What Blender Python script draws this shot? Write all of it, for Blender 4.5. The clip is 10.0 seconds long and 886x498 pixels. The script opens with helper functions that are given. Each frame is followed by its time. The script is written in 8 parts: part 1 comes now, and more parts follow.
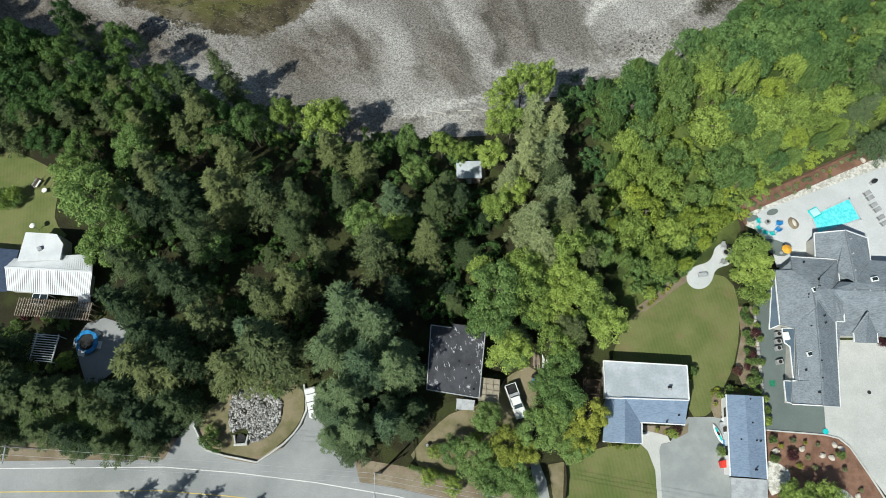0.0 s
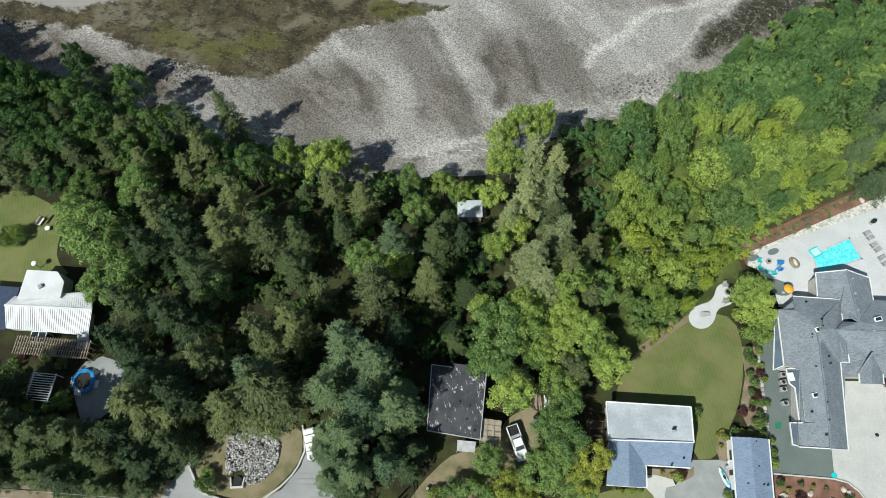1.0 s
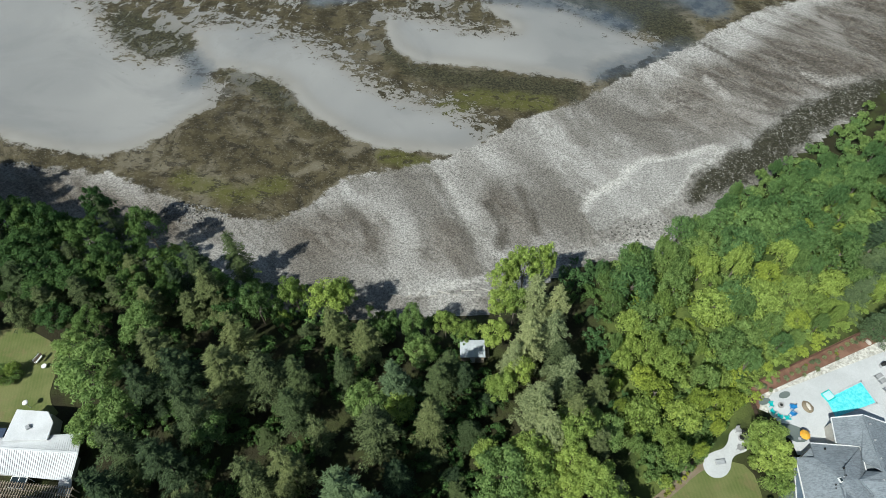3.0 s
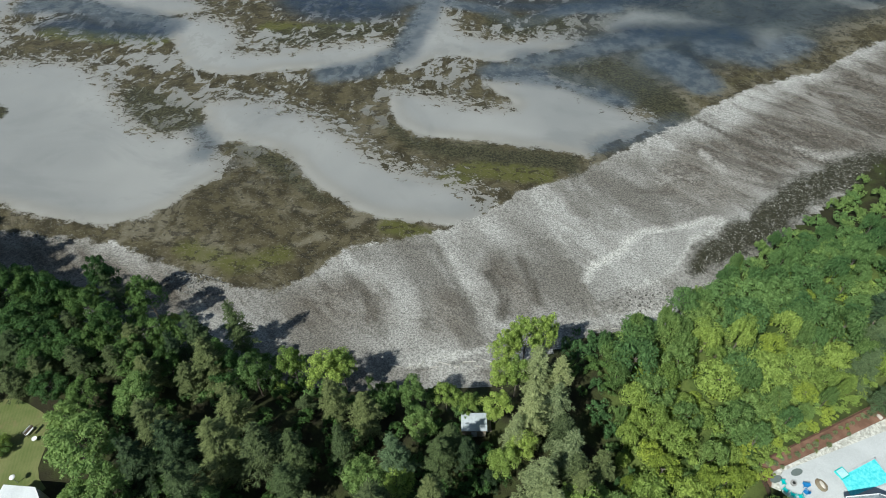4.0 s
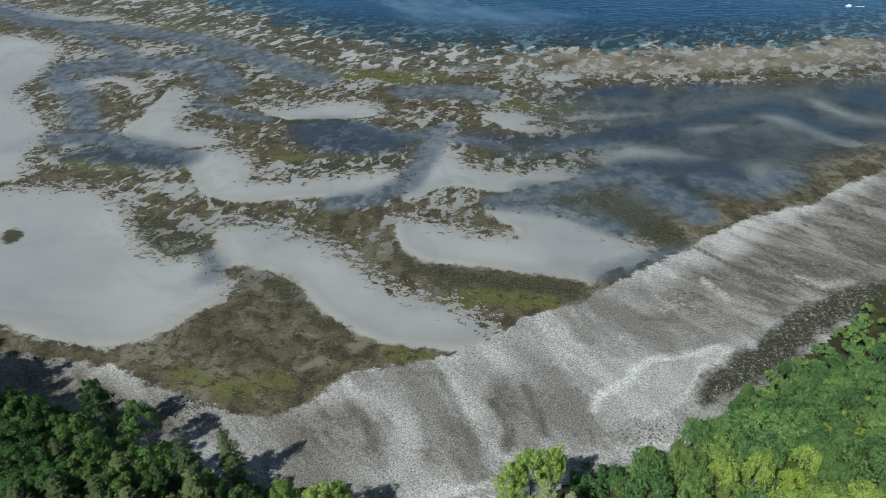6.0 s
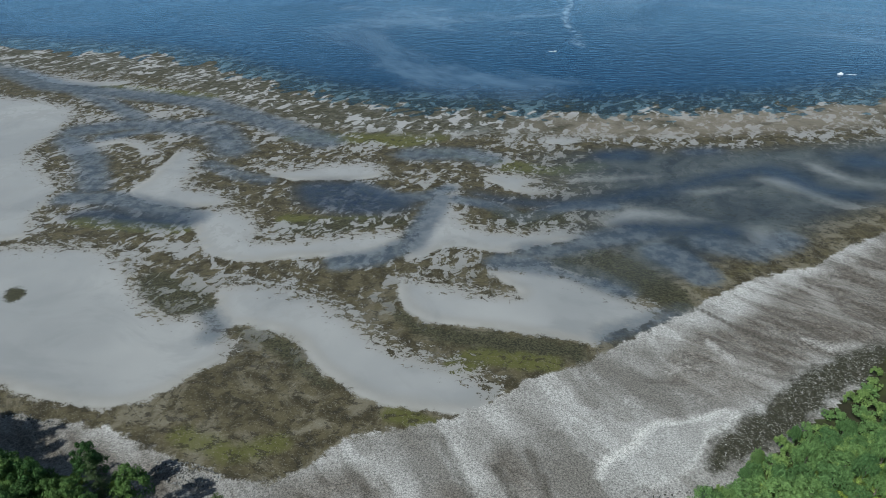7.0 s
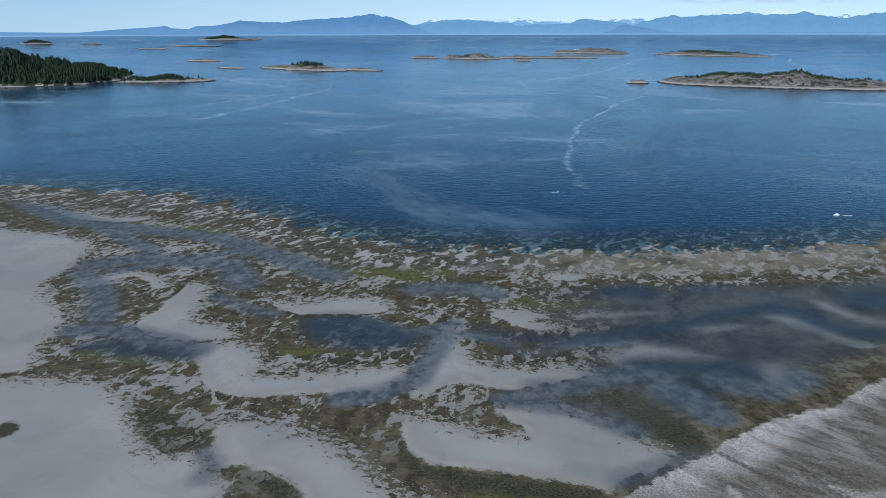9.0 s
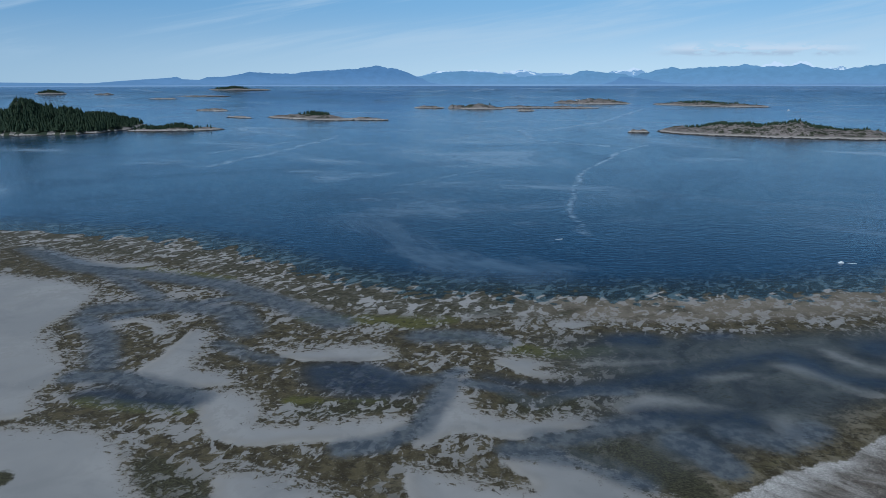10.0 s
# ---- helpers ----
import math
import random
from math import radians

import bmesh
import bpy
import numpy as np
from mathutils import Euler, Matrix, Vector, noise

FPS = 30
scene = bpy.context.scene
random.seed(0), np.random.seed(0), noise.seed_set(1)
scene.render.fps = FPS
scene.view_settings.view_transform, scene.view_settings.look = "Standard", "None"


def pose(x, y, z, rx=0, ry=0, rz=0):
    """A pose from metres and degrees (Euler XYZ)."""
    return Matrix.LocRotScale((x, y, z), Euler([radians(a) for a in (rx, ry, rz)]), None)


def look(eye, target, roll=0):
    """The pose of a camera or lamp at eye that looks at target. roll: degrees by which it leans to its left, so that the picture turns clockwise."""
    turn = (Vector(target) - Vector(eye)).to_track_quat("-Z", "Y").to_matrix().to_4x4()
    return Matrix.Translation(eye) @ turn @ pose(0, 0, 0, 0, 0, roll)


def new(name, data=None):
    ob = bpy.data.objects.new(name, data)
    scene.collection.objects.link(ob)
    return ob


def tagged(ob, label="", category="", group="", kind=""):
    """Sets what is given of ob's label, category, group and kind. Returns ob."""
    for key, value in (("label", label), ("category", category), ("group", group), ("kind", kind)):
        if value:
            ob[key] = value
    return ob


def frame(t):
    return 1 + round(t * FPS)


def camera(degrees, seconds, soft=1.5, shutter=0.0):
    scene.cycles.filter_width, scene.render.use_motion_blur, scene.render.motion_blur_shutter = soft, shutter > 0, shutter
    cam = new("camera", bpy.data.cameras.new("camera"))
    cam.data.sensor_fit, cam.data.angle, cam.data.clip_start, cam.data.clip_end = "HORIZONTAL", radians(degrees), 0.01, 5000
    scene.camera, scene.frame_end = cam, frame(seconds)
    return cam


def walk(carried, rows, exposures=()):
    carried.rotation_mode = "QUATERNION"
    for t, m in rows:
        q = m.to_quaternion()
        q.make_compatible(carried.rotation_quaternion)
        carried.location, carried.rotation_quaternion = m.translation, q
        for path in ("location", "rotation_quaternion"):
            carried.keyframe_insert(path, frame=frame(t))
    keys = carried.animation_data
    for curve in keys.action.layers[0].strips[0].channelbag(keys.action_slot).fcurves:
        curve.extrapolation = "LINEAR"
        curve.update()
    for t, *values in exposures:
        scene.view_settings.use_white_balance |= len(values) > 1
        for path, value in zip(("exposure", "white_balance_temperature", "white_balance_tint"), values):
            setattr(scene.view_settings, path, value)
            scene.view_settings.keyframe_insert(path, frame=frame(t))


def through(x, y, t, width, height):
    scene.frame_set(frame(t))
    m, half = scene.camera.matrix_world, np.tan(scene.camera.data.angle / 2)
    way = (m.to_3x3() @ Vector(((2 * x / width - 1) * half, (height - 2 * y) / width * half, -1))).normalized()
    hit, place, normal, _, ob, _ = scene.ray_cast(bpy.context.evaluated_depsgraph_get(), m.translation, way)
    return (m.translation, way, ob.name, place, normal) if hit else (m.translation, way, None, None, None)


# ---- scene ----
# camera: it hovers in one place and tilts up from the gardens to the horizon
cam = camera(69.98, 10.0, soft=0.5)
PATH = [
    (0.0, pose(0.0, 0.0, 110.0, 19.56, 0.50, -2.75)),
    (0.5, pose(0.0, 0.0, 110.0, 20.79, 0.52, -2.66)),
    (1.0, pose(0.0, 0.0, 110.0, 23.06, 0.53, -2.58)),
    (1.5, pose(0.0, 0.0, 110.0, 26.01, 0.53, -2.48)),
    (2.0, pose(0.0, 0.0, 110.0, 29.34, 0.55, -2.39)),
    (2.5, pose(0.0, 0.0, 110.0, 32.49, 0.56, -2.29)),
    (4.0, pose(0.0, 0.0, 110.0, 41.97, 0.54, -1.98)),
    (4.5, pose(0.0, 0.0, 110.0, 45.09, 0.48, -1.83)),
    (5.0, pose(0.0, 0.0, 110.0, 48.15, 0.46, -1.70)),
    (5.5, pose(0.0, 0.0, 110.0, 50.76, 0.42, -1.56)),
    (7.0, pose(0.0, 0.0, 110.0, 58.74, 0.29, -1.08)),
    (7.5, pose(0.0, 0.0, 110.0, 61.78, 0.25, -0.90)),
    (8.0, pose(0.0, 0.0, 110.0, 64.90, 0.24, -0.73)),
    (8.5, pose(0.0, 0.0, 110.0, 67.92, 0.20, -0.55)),
    (9.0, pose(0.0, 0.0, 110.0, 70.90, 0.14, -0.36)),
    (9.5, pose(0.0, 0.0, 110.0, 73.31, 0.10, -0.19)),
    (10.0, pose(0.0, 0.0, 110.0, 75.13, 0.08, 0.00)),
]
walk(cam, PATH, exposures=[(0.0, 0.10, 6150, 3), (2.5, 0.12, 6100, 3), (4.5, 0.05, 5950, 1), (5.5, 0.05, 5850, 2), (7.0, -0.04, 5720, 3), (8.5, -0.20, 5540, 6), (10.0, -0.74, 5320, 7)])

# ---- sky and sun ----
SUN_WAY = Vector((0.63, 0.57, -1.0)).normalized()
world = bpy.data.worlds.new("sky")
scene.world = world
world.use_nodes = True


class Nodes:
    """Short hand for building node trees."""

    def __init__(self, tree):
        self.tree = tree
        tree.nodes.clear()

    def node(self, kind, inputs=(), **settings):
        n = self.tree.nodes.new(kind)
        for key, value in settings.items():
            setattr(n, key, value)
        for key, value in dict(inputs).items():
            self.put(n.inputs[key], value)
        return n

    def put(self, socket, value):
        if isinstance(value, bpy.types.NodeSocket):
            self.tree.links.new(value, socket)
        elif isinstance(value, (tuple, list)) and len(value) == 3 and socket.type == "RGBA":
            socket.default_value = (*value, 1)
        else:
            socket.default_value = value

    def math(self, op, a, b=0.0, c=0.0, clamp=False):
        n = self.node("ShaderNodeMath", operation=op, use_clamp=clamp)
        for i, v in enumerate((a, b, c)):
            self.put(n.inputs[i], v)
        return n.outputs[0]

    def mix(self, fac, a, b, blend="MIX"):
        n = self.node("ShaderNodeMix", data_type="RGBA", blend_type=blend)
        self.put(n.inputs[0], fac), self.put(n.inputs[6], a), self.put(n.inputs[7], b)
        return n.outputs[2]

    def step(self, v, lo, hi):
        n = self.node("ShaderNodeMapRange", interpolation_type="SMOOTHSTEP")
        for i, x in enumerate((v, lo, hi, 0.0, 1.0)):
            self.put(n.inputs[i], x)
        return n.outputs[0]

    def place(self, scale=(1, 1, 1), turn=0.0):
        g = self.node("ShaderNodeNewGeometry")
        spin = self.node("ShaderNodeMapping", {"Vector": g.outputs["Position"]})
        spin.inputs["Rotation"].default_value = (0, 0, turn)
        m = self.node("ShaderNodeMapping", {"Vector": spin.outputs[0]})
        m.inputs["Scale"].default_value = scale
        return m.outputs[0]

    def noise(self, scale, detail=3.0, rough=0.55, at=None, warp=0.0, colour=False):
        n = self.node("ShaderNodeTexNoise", {"Scale": scale, "Detail": detail, "Roughness": rough, "Distortion": warp})
        self.put(n.inputs["Vector"], at if at else self.place())
        return n.outputs[1 if colour else 0]

    def cells(self, scale, at=None, out="Distance", feature="F1"):
        n = self.node("ShaderNodeTexVoronoi", {"Scale": scale}, feature=feature)
        self.put(n.inputs["Vector"], at if at else self.place())
        return n.outputs[out]

    def attr(self, name):
        return self.node("ShaderNodeAttribute", attribute_name=name).outputs["Fac"]

    def bump(self, height, strength, distance):
        return self.node("ShaderNodeBump", {"Height": height, "Strength": strength, "Distance": distance}).outputs[0]

    def island(self):
        return self.node("ShaderNodeNewGeometry").outputs["Random Per Island"]

    def each(self):
        return self.node("ShaderNodeObjectInfo").outputs["Random"]

    def surface(self, colour, rough=0.8, normal=None, metal=0.0, spec=0.4):
        n = self.node("ShaderNodeBsdfPrincipled", {"Base Color": colour, "Roughness": rough, "Metallic": metal, "Specular IOR Level": spec})
        if normal:
            self.put(n.inputs["Normal"], normal)
        return n.outputs[0]

    def end(self, shader, kind="ShaderNodeOutputMaterial"):
        o = self.node(kind)
        self.put(o.inputs["Surface"], shader)


wn = Nodes(world.node_tree)
sky = wn.node("ShaderNodeTexSky", sky_type="NISHITA", sun_disc=False, sun_elevation=math.asin(-SUN_WAY.z),
              sun_rotation=math.atan2(-SUN_WAY.x, -SUN_WAY.y), altitude=100, air_density=0.8, dust_density=0.15, ozone_density=3.0)
ray = wn.node("ShaderNodeTexCoord").outputs["Generated"]
split = wn.node("ShaderNodeSeparateXYZ", {0: ray}).outputs
ahead = wn.math("MAXIMUM", split[1], 0.05)
side, rise = wn.math("DIVIDE", split[0], ahead), wn.math("DIVIDE", split[2], ahead)
slant = wn.math("SUBTRACT", rise, wn.math("MULTIPLY", side, 0.17))
wisps = wn.noise(1.0, 7, 0.62, wn.node("ShaderNodeCombineXYZ", {0: wn.math("MULTIPLY", side, 2.2), 1: wn.math("MULTIPLY", slant, 26.0), 2: 0.7}).outputs[0], 0.5)
veil = wn.math("MULTIPLY", wn.step(wisps, 0.44, 0.72), wn.step(split[2], 0.015, 0.06))
low_air = wn.mix(wn.step(split[2], -0.01, 0.125), (18.6, 21.9, 22.6), (8.2, 14.3, 19.7))
low_air = wn.mix(wn.step(side, -0.85, 0.45), wn.mix(1.0, low_air, (0.70, 0.76, 0.82), "MULTIPLY"), wn.mix(1.0, low_air, (1.08, 1.07, 1.06), "MULTIPLY"))
colour = wn.mix(wn.step(split[2], 0.26, 0.12), sky.outputs[0], low_air)
colour = wn.mix(wn.math("MULTIPLY", veil, 0.42), colour, (18.4, 20.8, 21.7))
lumps = wn.noise(1.0, 6, 0.62, wn.node("ShaderNodeCombineXYZ", {0: wn.math("MULTIPLY", side, 26.0), 1: wn.math("MULTIPLY", rise, 95.0), 2: 3.1}).outputs[0])
bank = wn.math("MULTIPLY", wn.math("MULTIPLY", wn.step(rise, 0.034, 0.040), wn.step(rise, 0.060, 0.044)), wn.math("MULTIPLY", wn.step(side, 0.30, 0.38), wn.step(side, 0.66, 0.56)))
low = wn.math("MULTIPLY", wn.step(lumps, 0.42, 0.54), bank)
colour = wn.mix(wn.math("MULTIPLY", low, 0.8), colour, wn.mix(wn.step(rise, 0.040, 0.048), (14.6, 16.7, 18.4), (22.0, 22.8, 23.2)))
back = wn.node("ShaderNodeBackground", {"Color": colour, "Strength": 0.05})
wn.end(back.outputs[0], "ShaderNodeOutputWorld")

sun = new("sun", bpy.data.lights.new("sun", "SUN"))
sun.data.energy, sun.data.angle, sun.data.color = 5.1, radians(0.53), (1.0, 0.95, 0.87)
sun.matrix_world = look((0, 0, 0), SUN_WAY)


# ---- materials ----
def material(name):
    m = bpy.data.materials.new(name)
    m.use_nodes = True
    return m, Nodes(m.node_tree)


def mixed(name, a, b, scale, fine=None, rough=0.85, bump=0.0, spec=0.3):
    """A weathered surface: two colours by a broad noise, darkened and lightened by a fine one."""
    m, n = material(name)
    broad = n.noise(scale, 4, 0.6)
    small = n.noise(fine or scale * 14, 4, 0.65)
    c = n.mix(n.step(broad, 0.35, 0.65), a, b)
    c = n.mix(0.55, c, n.mix(small, (0.25, 0.25, 0.25), (0.78, 0.78, 0.78)), "OVERLAY")
    n.end(n.surface(c, rough, n.bump(small, 0.6, bump) if bump else None, spec=spec))
    return m


# ground plan of the shore, in metres
TOE = [(-174.0, 114.0), (-125.0, 100.0), (-93.0, 88.0), (-65.0, 77.0), (-40.0, 67.0), (-16.0, 63.0), (-8.0, 63.0), (10.0, 63.0), (31.0, 74.0), (49.0, 76.0), (64.0, 88.0), (104.0, 114.0), (122.0, 129.0), (186.0, 166.0)]
BEACH = [(-162.0, 114.0), (-133.0, 112.0), (-104.0, 109.0), (-76.0, 104.0), (-47.0, 90.0), (-34.0, 88.0), (-28.0, 92.0), (-20.0, 100.0), (0.0, 104.0), (13.0, 110.0), (23.0, 118.0), (34.0, 121.0), (50.0, 131.0), (71.0, 144.0), (99.0, 161.0), (121.0, 167.0), (139.0, 179.0), (156.0, 187.0), (222.0, 215.0)]
SHORE = [(-426.0, 472.0), (-334.0, 464.0), (-283.0, 450.0), (-192.0, 429.0), (-143.0, 402.0), (-96.0, 363.0), (-58.0, 333.0), (-25.0, 318.0), (5.0, 309.0), (62.0, 302.0), (118.0, 301.0), (178.0, 306.0), (232.0, 315.0), (323.0, 340.0)]
SAND, POOL, DARK, PALE, MUD_DIM, LIGHT, SHADE, FILM, OLIVE = ([] for _ in range(9))


def area(kind, *points):
    """A patch of the shore with a closed outline."""
    kind.append(list(points))


def stroke(kind, width, strength, *points):
    """A soft band of the shore along a line."""
    kind.append((width, strength, points))


# pale sand bars
area(SAND, (-156.9, 186.2), (-142.1, 186.3), (-129.2, 186.4), (-116.3, 186.6), (-105.3, 181.9), (-93.6, 166.4), (-85.2, 153.6), (-76.3, 145.9), (-70.3, 147.6), (-65.6, 146.8), (-60.5, 138.9), (-54.8, 134.2), (-53.6, 128.3), (-60.9, 120.9), (-65.5, 114.5), (-75.8, 109.7), (-84.8, 110.3), (-98.6, 113.7), (-109.2, 118.6), (-122.8, 122.8))
area(SAND, (-65.5, 154.3), (-65.3, 160.6), (-55.6, 162.9), (-44.8, 160.1), (-33.8, 153.8), (-25.7, 147.1), (-20.4, 140.8), (-12.9, 131.9), (-3.7, 126.6), (5.1, 123.1), (12.2, 118.5), (14.8, 111.8), (11.3, 107.1), (4.4, 105.6), (-3.7, 107.4), (-10.6, 108.5), (-17.6, 111.1), (-25.2, 117.8), (-30, 121.9), (-34.5, 128.7), (-38.5, 135.3), (-46, 138.6), (-56.8, 141.3), (-58.6, 138.8), (-63.3, 146.7))
area(SAND, (-11.7, 157.8), (-10.3, 164.1), (-3.7, 163.9), (6.5, 158), (16.5, 154.6), (26.5, 153.6), (20.4, 160.4), (15.8, 168.1), (26.6, 168.9), (35.6, 169.2), (43.6, 164.4), (52.5, 156.7), (58, 151.2), (65, 143.4), (58.8, 138.2), (52.6, 135.9), (46.3, 135.7), (41.7, 128.6), (39.2, 131.5), (30.4, 133.8), (21.3, 136.1), (13.6, 138.2), (2.6, 139.4), (-5.3, 142.8), (-11.1, 150.1))
area(SAND, (-92.1, 209.5), (-83, 213.3), (-71.4, 211.9), (-63.5, 203.3), (-59.6, 195.2), (-63.1, 189.3), (-49.1, 187.6), (-38.1, 189.7), (-26.8, 191.9), (-15.3, 194.4), (-8.5, 191.5), (-13, 183.6), (-22, 177), (-32.8, 176.1), (-47.3, 176.4), (-57.6, 173.1), (-66.9, 174.8), (-76.1, 179.3), (-82.3, 190.6))
area(SAND, (-5.1, 196.7), (-2.7, 208.8), (1.1, 224.3), (9.3, 225.4), (8.1, 206.3), (13.9, 195.9), (23.4, 192.3), (37, 192.5), (47.2, 195.2), (48.7, 190.5), (57.5, 187.8), (45.4, 184.6), (33.5, 180.5), (21.9, 176.5), (14.8, 179.5), (7.5, 183), (1.9, 179.7), (-4.6, 174.9), (-10.8, 171.2), (-8.3, 181.9))
area(SAND, (-289, 363), (-263, 360), (-238, 350), (-213, 344), (-189, 330), (-182, 311), (-180, 293), (-182, 280), (-181, 268), (-166, 250), (-151, 237), (-146, 226), (-147, 208), (-138, 192), (-160, 188))
area(SAND, (-122.4, 226), (-117.7, 236.4), (-116.2, 253.8), (-115.7, 273.3), (-103.9, 268.9), (-99.3, 248.6), (-99.9, 231.8), (-83.8, 227.3), (-75.4, 217.2), (-89.8, 211.9), (-105.8, 215))
area(SAND, (-168.6, 272.5), (-158.6, 281.4), (-141.5, 288.5), (-120.3, 264.7), (-126.6, 261.5), (-142.4, 281.1), (-153.2, 275.6), (-157, 262.2))
area(SAND, (-72.4, 247.8), (-58.6, 247.1), (-36.5, 255.4), (-22.2, 250.2), (-18.9, 240), (-30.2, 234.5), (-48, 236.3), (-56.7, 235.2), (-66.3, 239.7))
area(SAND, (-279, 420), (-273, 422), (-238, 393), (-212, 382), (-193, 379), (-179, 383), (-178, 372), (-196, 369), (-219, 373), (-245, 390))
area(SAND, (18.2, 236.7), (25.9, 242.6), (33.5, 240.1), (43.2, 236.1), (43.8, 229.5), (36.7, 228.9), (48.8, 222.6), (43, 220.1), (33.5, 220.5), (24.7, 229.5))
area(SAND, (51.5, 232.1), (61.4, 237.8), (72.2, 235.7), (81.7, 237.8), (96.5, 238.2), (93, 233.7), (77.8, 230.9), (62.2, 230.7))
area(SAND, (57.4, 198.7), (63.2, 205), (70.9, 211.6), (78.9, 210.3), (87.1, 206.5), (95, 202.4), (103.8, 195.8), (88.7, 195.3), (73, 195.6), (63.1, 191.4))
area(SAND, (93.2, 223.4), (107, 225.6), (123.8, 223.9), (118, 218.9), (101.9, 216.9), (95.1, 219.1))
area(SAND, (127.6, 234.6), (143.1, 238.1), (148.7, 229.6), (152.2, 215.1), (163, 205.7), (150.4, 203.2), (142.2, 216.4), (132.8, 224.4))
area(SAND, (156.9, 253.4), (167.4, 245.5), (171.3, 231), (183.5, 225), (180.3, 219.3), (162, 226), (155.2, 239.6))
area(SAND, (105.2, 191.8), (116.8, 196.1), (119.2, 185.5), (113.5, 174.6), (107.8, 178.7))
area(SAND, (7, 290), (18, 295), (31, 295), (26, 285), (10, 282))
area(SAND, (49, 275), (59, 283), (71, 280), (68, 273), (56, 270))
# standing pools
area(POOL, (-56.4, 233.2), (-39.1, 235.9), (-25.5, 230.3), (-12.1, 220.3), (-5.7, 214.2), (-11.8, 207.1), (-23.8, 204.8), (-40.3, 208.4), (-51.8, 217.6))
area(POOL, (-136, 208), (-126, 216), (-101, 207), (-88, 206), (-88, 198), (-105, 199), (-129, 206))
area(POOL, (14, 225), (27, 218), (45, 215), (66, 218), (84, 224), (101, 230), (123, 242), (147, 246), (128, 234), (108, 228), (91, 219), (67, 212), (45, 209), (29, 211), (18, 218))
area(POOL, (73.5, 262.7), (91.2, 265.5), (96.8, 259.2), (89.9, 251.5), (76, 252.2), (69.9, 257))
area(POOL, (110.5, 264.5), (130.6, 266), (127.6, 257.7), (110.3, 256.2))
area(POOL, (141, 248), (151, 240), (154, 223), (168, 220), (173, 211), (163, 212), (147, 217), (143, 228), (133, 237))
area(POOL, (175, 255), (193, 257), (199, 243), (182, 240), (174, 243))
area(POOL, (64.5, 197.6), (76.9, 195.4), (90.5, 194.8), (102.5, 195.1), (109.5, 187.8), (103.6, 182.5), (92.4, 188.6), (77.1, 189.2), (66.4, 192.8))
# dark weed beds
area(DARK, (-131.1, 163.7), (-124.4, 163.1), (-120.6, 158.5), (-121.4, 153.7), (-125, 151.1), (-132.1, 155.6))
area(DARK, (-57.5, 141), (-46, 138.1), (-38.9, 134.6), (-34.4, 127.6), (-29.9, 120.8), (-24.3, 115.7), (-29.3, 115.9), (-39.5, 126.7), (-51.6, 135.3))
area(DARK, (-11.9, 149.3), (-5.3, 141.8), (2.6, 138.4), (13.5, 137), (21.2, 135.2), (30.2, 132.8), (39, 130.1), (40.7, 123.5), (34.8, 123.8), (27.7, 126.3), (17.4, 127.9), (5.4, 130.7), (-3.7, 134.7), (-11.7, 142.6))
area(DARK, (-94.1, 162.7), (-83.8, 149.5), (-74, 143.8), (-64.5, 146.8), (-65.5, 155.7), (-74.2, 161.9), (-89.3, 171.9))
area(DARK, (-57.7, 193.2), (-42, 190.7), (-23.1, 193.6), (-11.5, 197), (-6.6, 199.9), (-11.7, 204.2), (-23.6, 202.3), (-39.6, 203), (-55.2, 200.9))
area(DARK, (20.1, 199.6), (25.4, 193), (39.1, 193.2), (49.3, 195.9), (54.5, 202.1), (45.2, 206.7), (28.9, 207.4), (20.1, 212.1))
area(DARK, (47, 177.8), (56, 180.9), (65, 171.9), (72.5, 160.4), (77.6, 147), (70.7, 143.2), (63.7, 147.6), (54.9, 159.6), (43.4, 163.1), (34.1, 171.6))
area(DARK, (55, 86), (61, 97), (70, 101), (87, 114), (100, 122), (125, 130), (118, 112), (102, 115), (84, 100), (67, 92))
# shell banks
area(PALE, (33.6, 88), (35.4, 90.8), (41.3, 94.2), (43.6, 95.9), (45.8, 99.3), (49.8, 101.7), (55.3, 102.2), (61, 103.1), (67.6, 105.5), (69.6, 103.9), (66.9, 100.7), (60.7, 98.8), (57.7, 94.5), (55.1, 90.4), (49.8, 86.8), (43.9, 84.5), (41.6, 85.8), (37.8, 81.7), (34.9, 81.1), (33.4, 84.1))
area(PALE, (-9, 70), (3, 70), (12, 71), (11, 65), (1, 66), (-8, 66))
area(PALE, (-17, 103), (-13, 104), (-11, 102), (-16, 100))
area(PALE, (27, 76), (38, 78), (50, 79), (51, 77), (37, 75), (27, 73))
# darker stony lobes on the beach; the first also paints west-beach shade
area(MUD_DIM, (-140, 113), (-104, 108), (-75, 103), (-47, 89), (-39, 83), (-52, 81), (-76, 89), (-97, 96), (-133, 102))
area(MUD_DIM, (75, 134), (104, 156), (153, 182), (205, 212), (151, 140), (121, 130), (101, 121), (78, 112), (72, 110), (73, 120), (61, 123))
area(MUD_DIM, (-34, 85), (-26, 90), (-16, 93), (-9, 87), (-7, 76), (-15, 75), (-27, 76), (-32, 81))
area(MUD_DIM, (-4, 86), (4, 87), (9, 76), (4, 72), (-5, 75))
area(MUD_DIM, (9, 94), (16, 94), (22, 86), (25, 81), (17, 78), (12, 84))
area(MUD_DIM, (54, 115), (64, 132), (81, 140), (95, 129), (96, 122), (85, 113), (71, 106), (63, 112))
area(MUD_DIM, (109, 141), (137, 154), (131, 135), (112, 128))
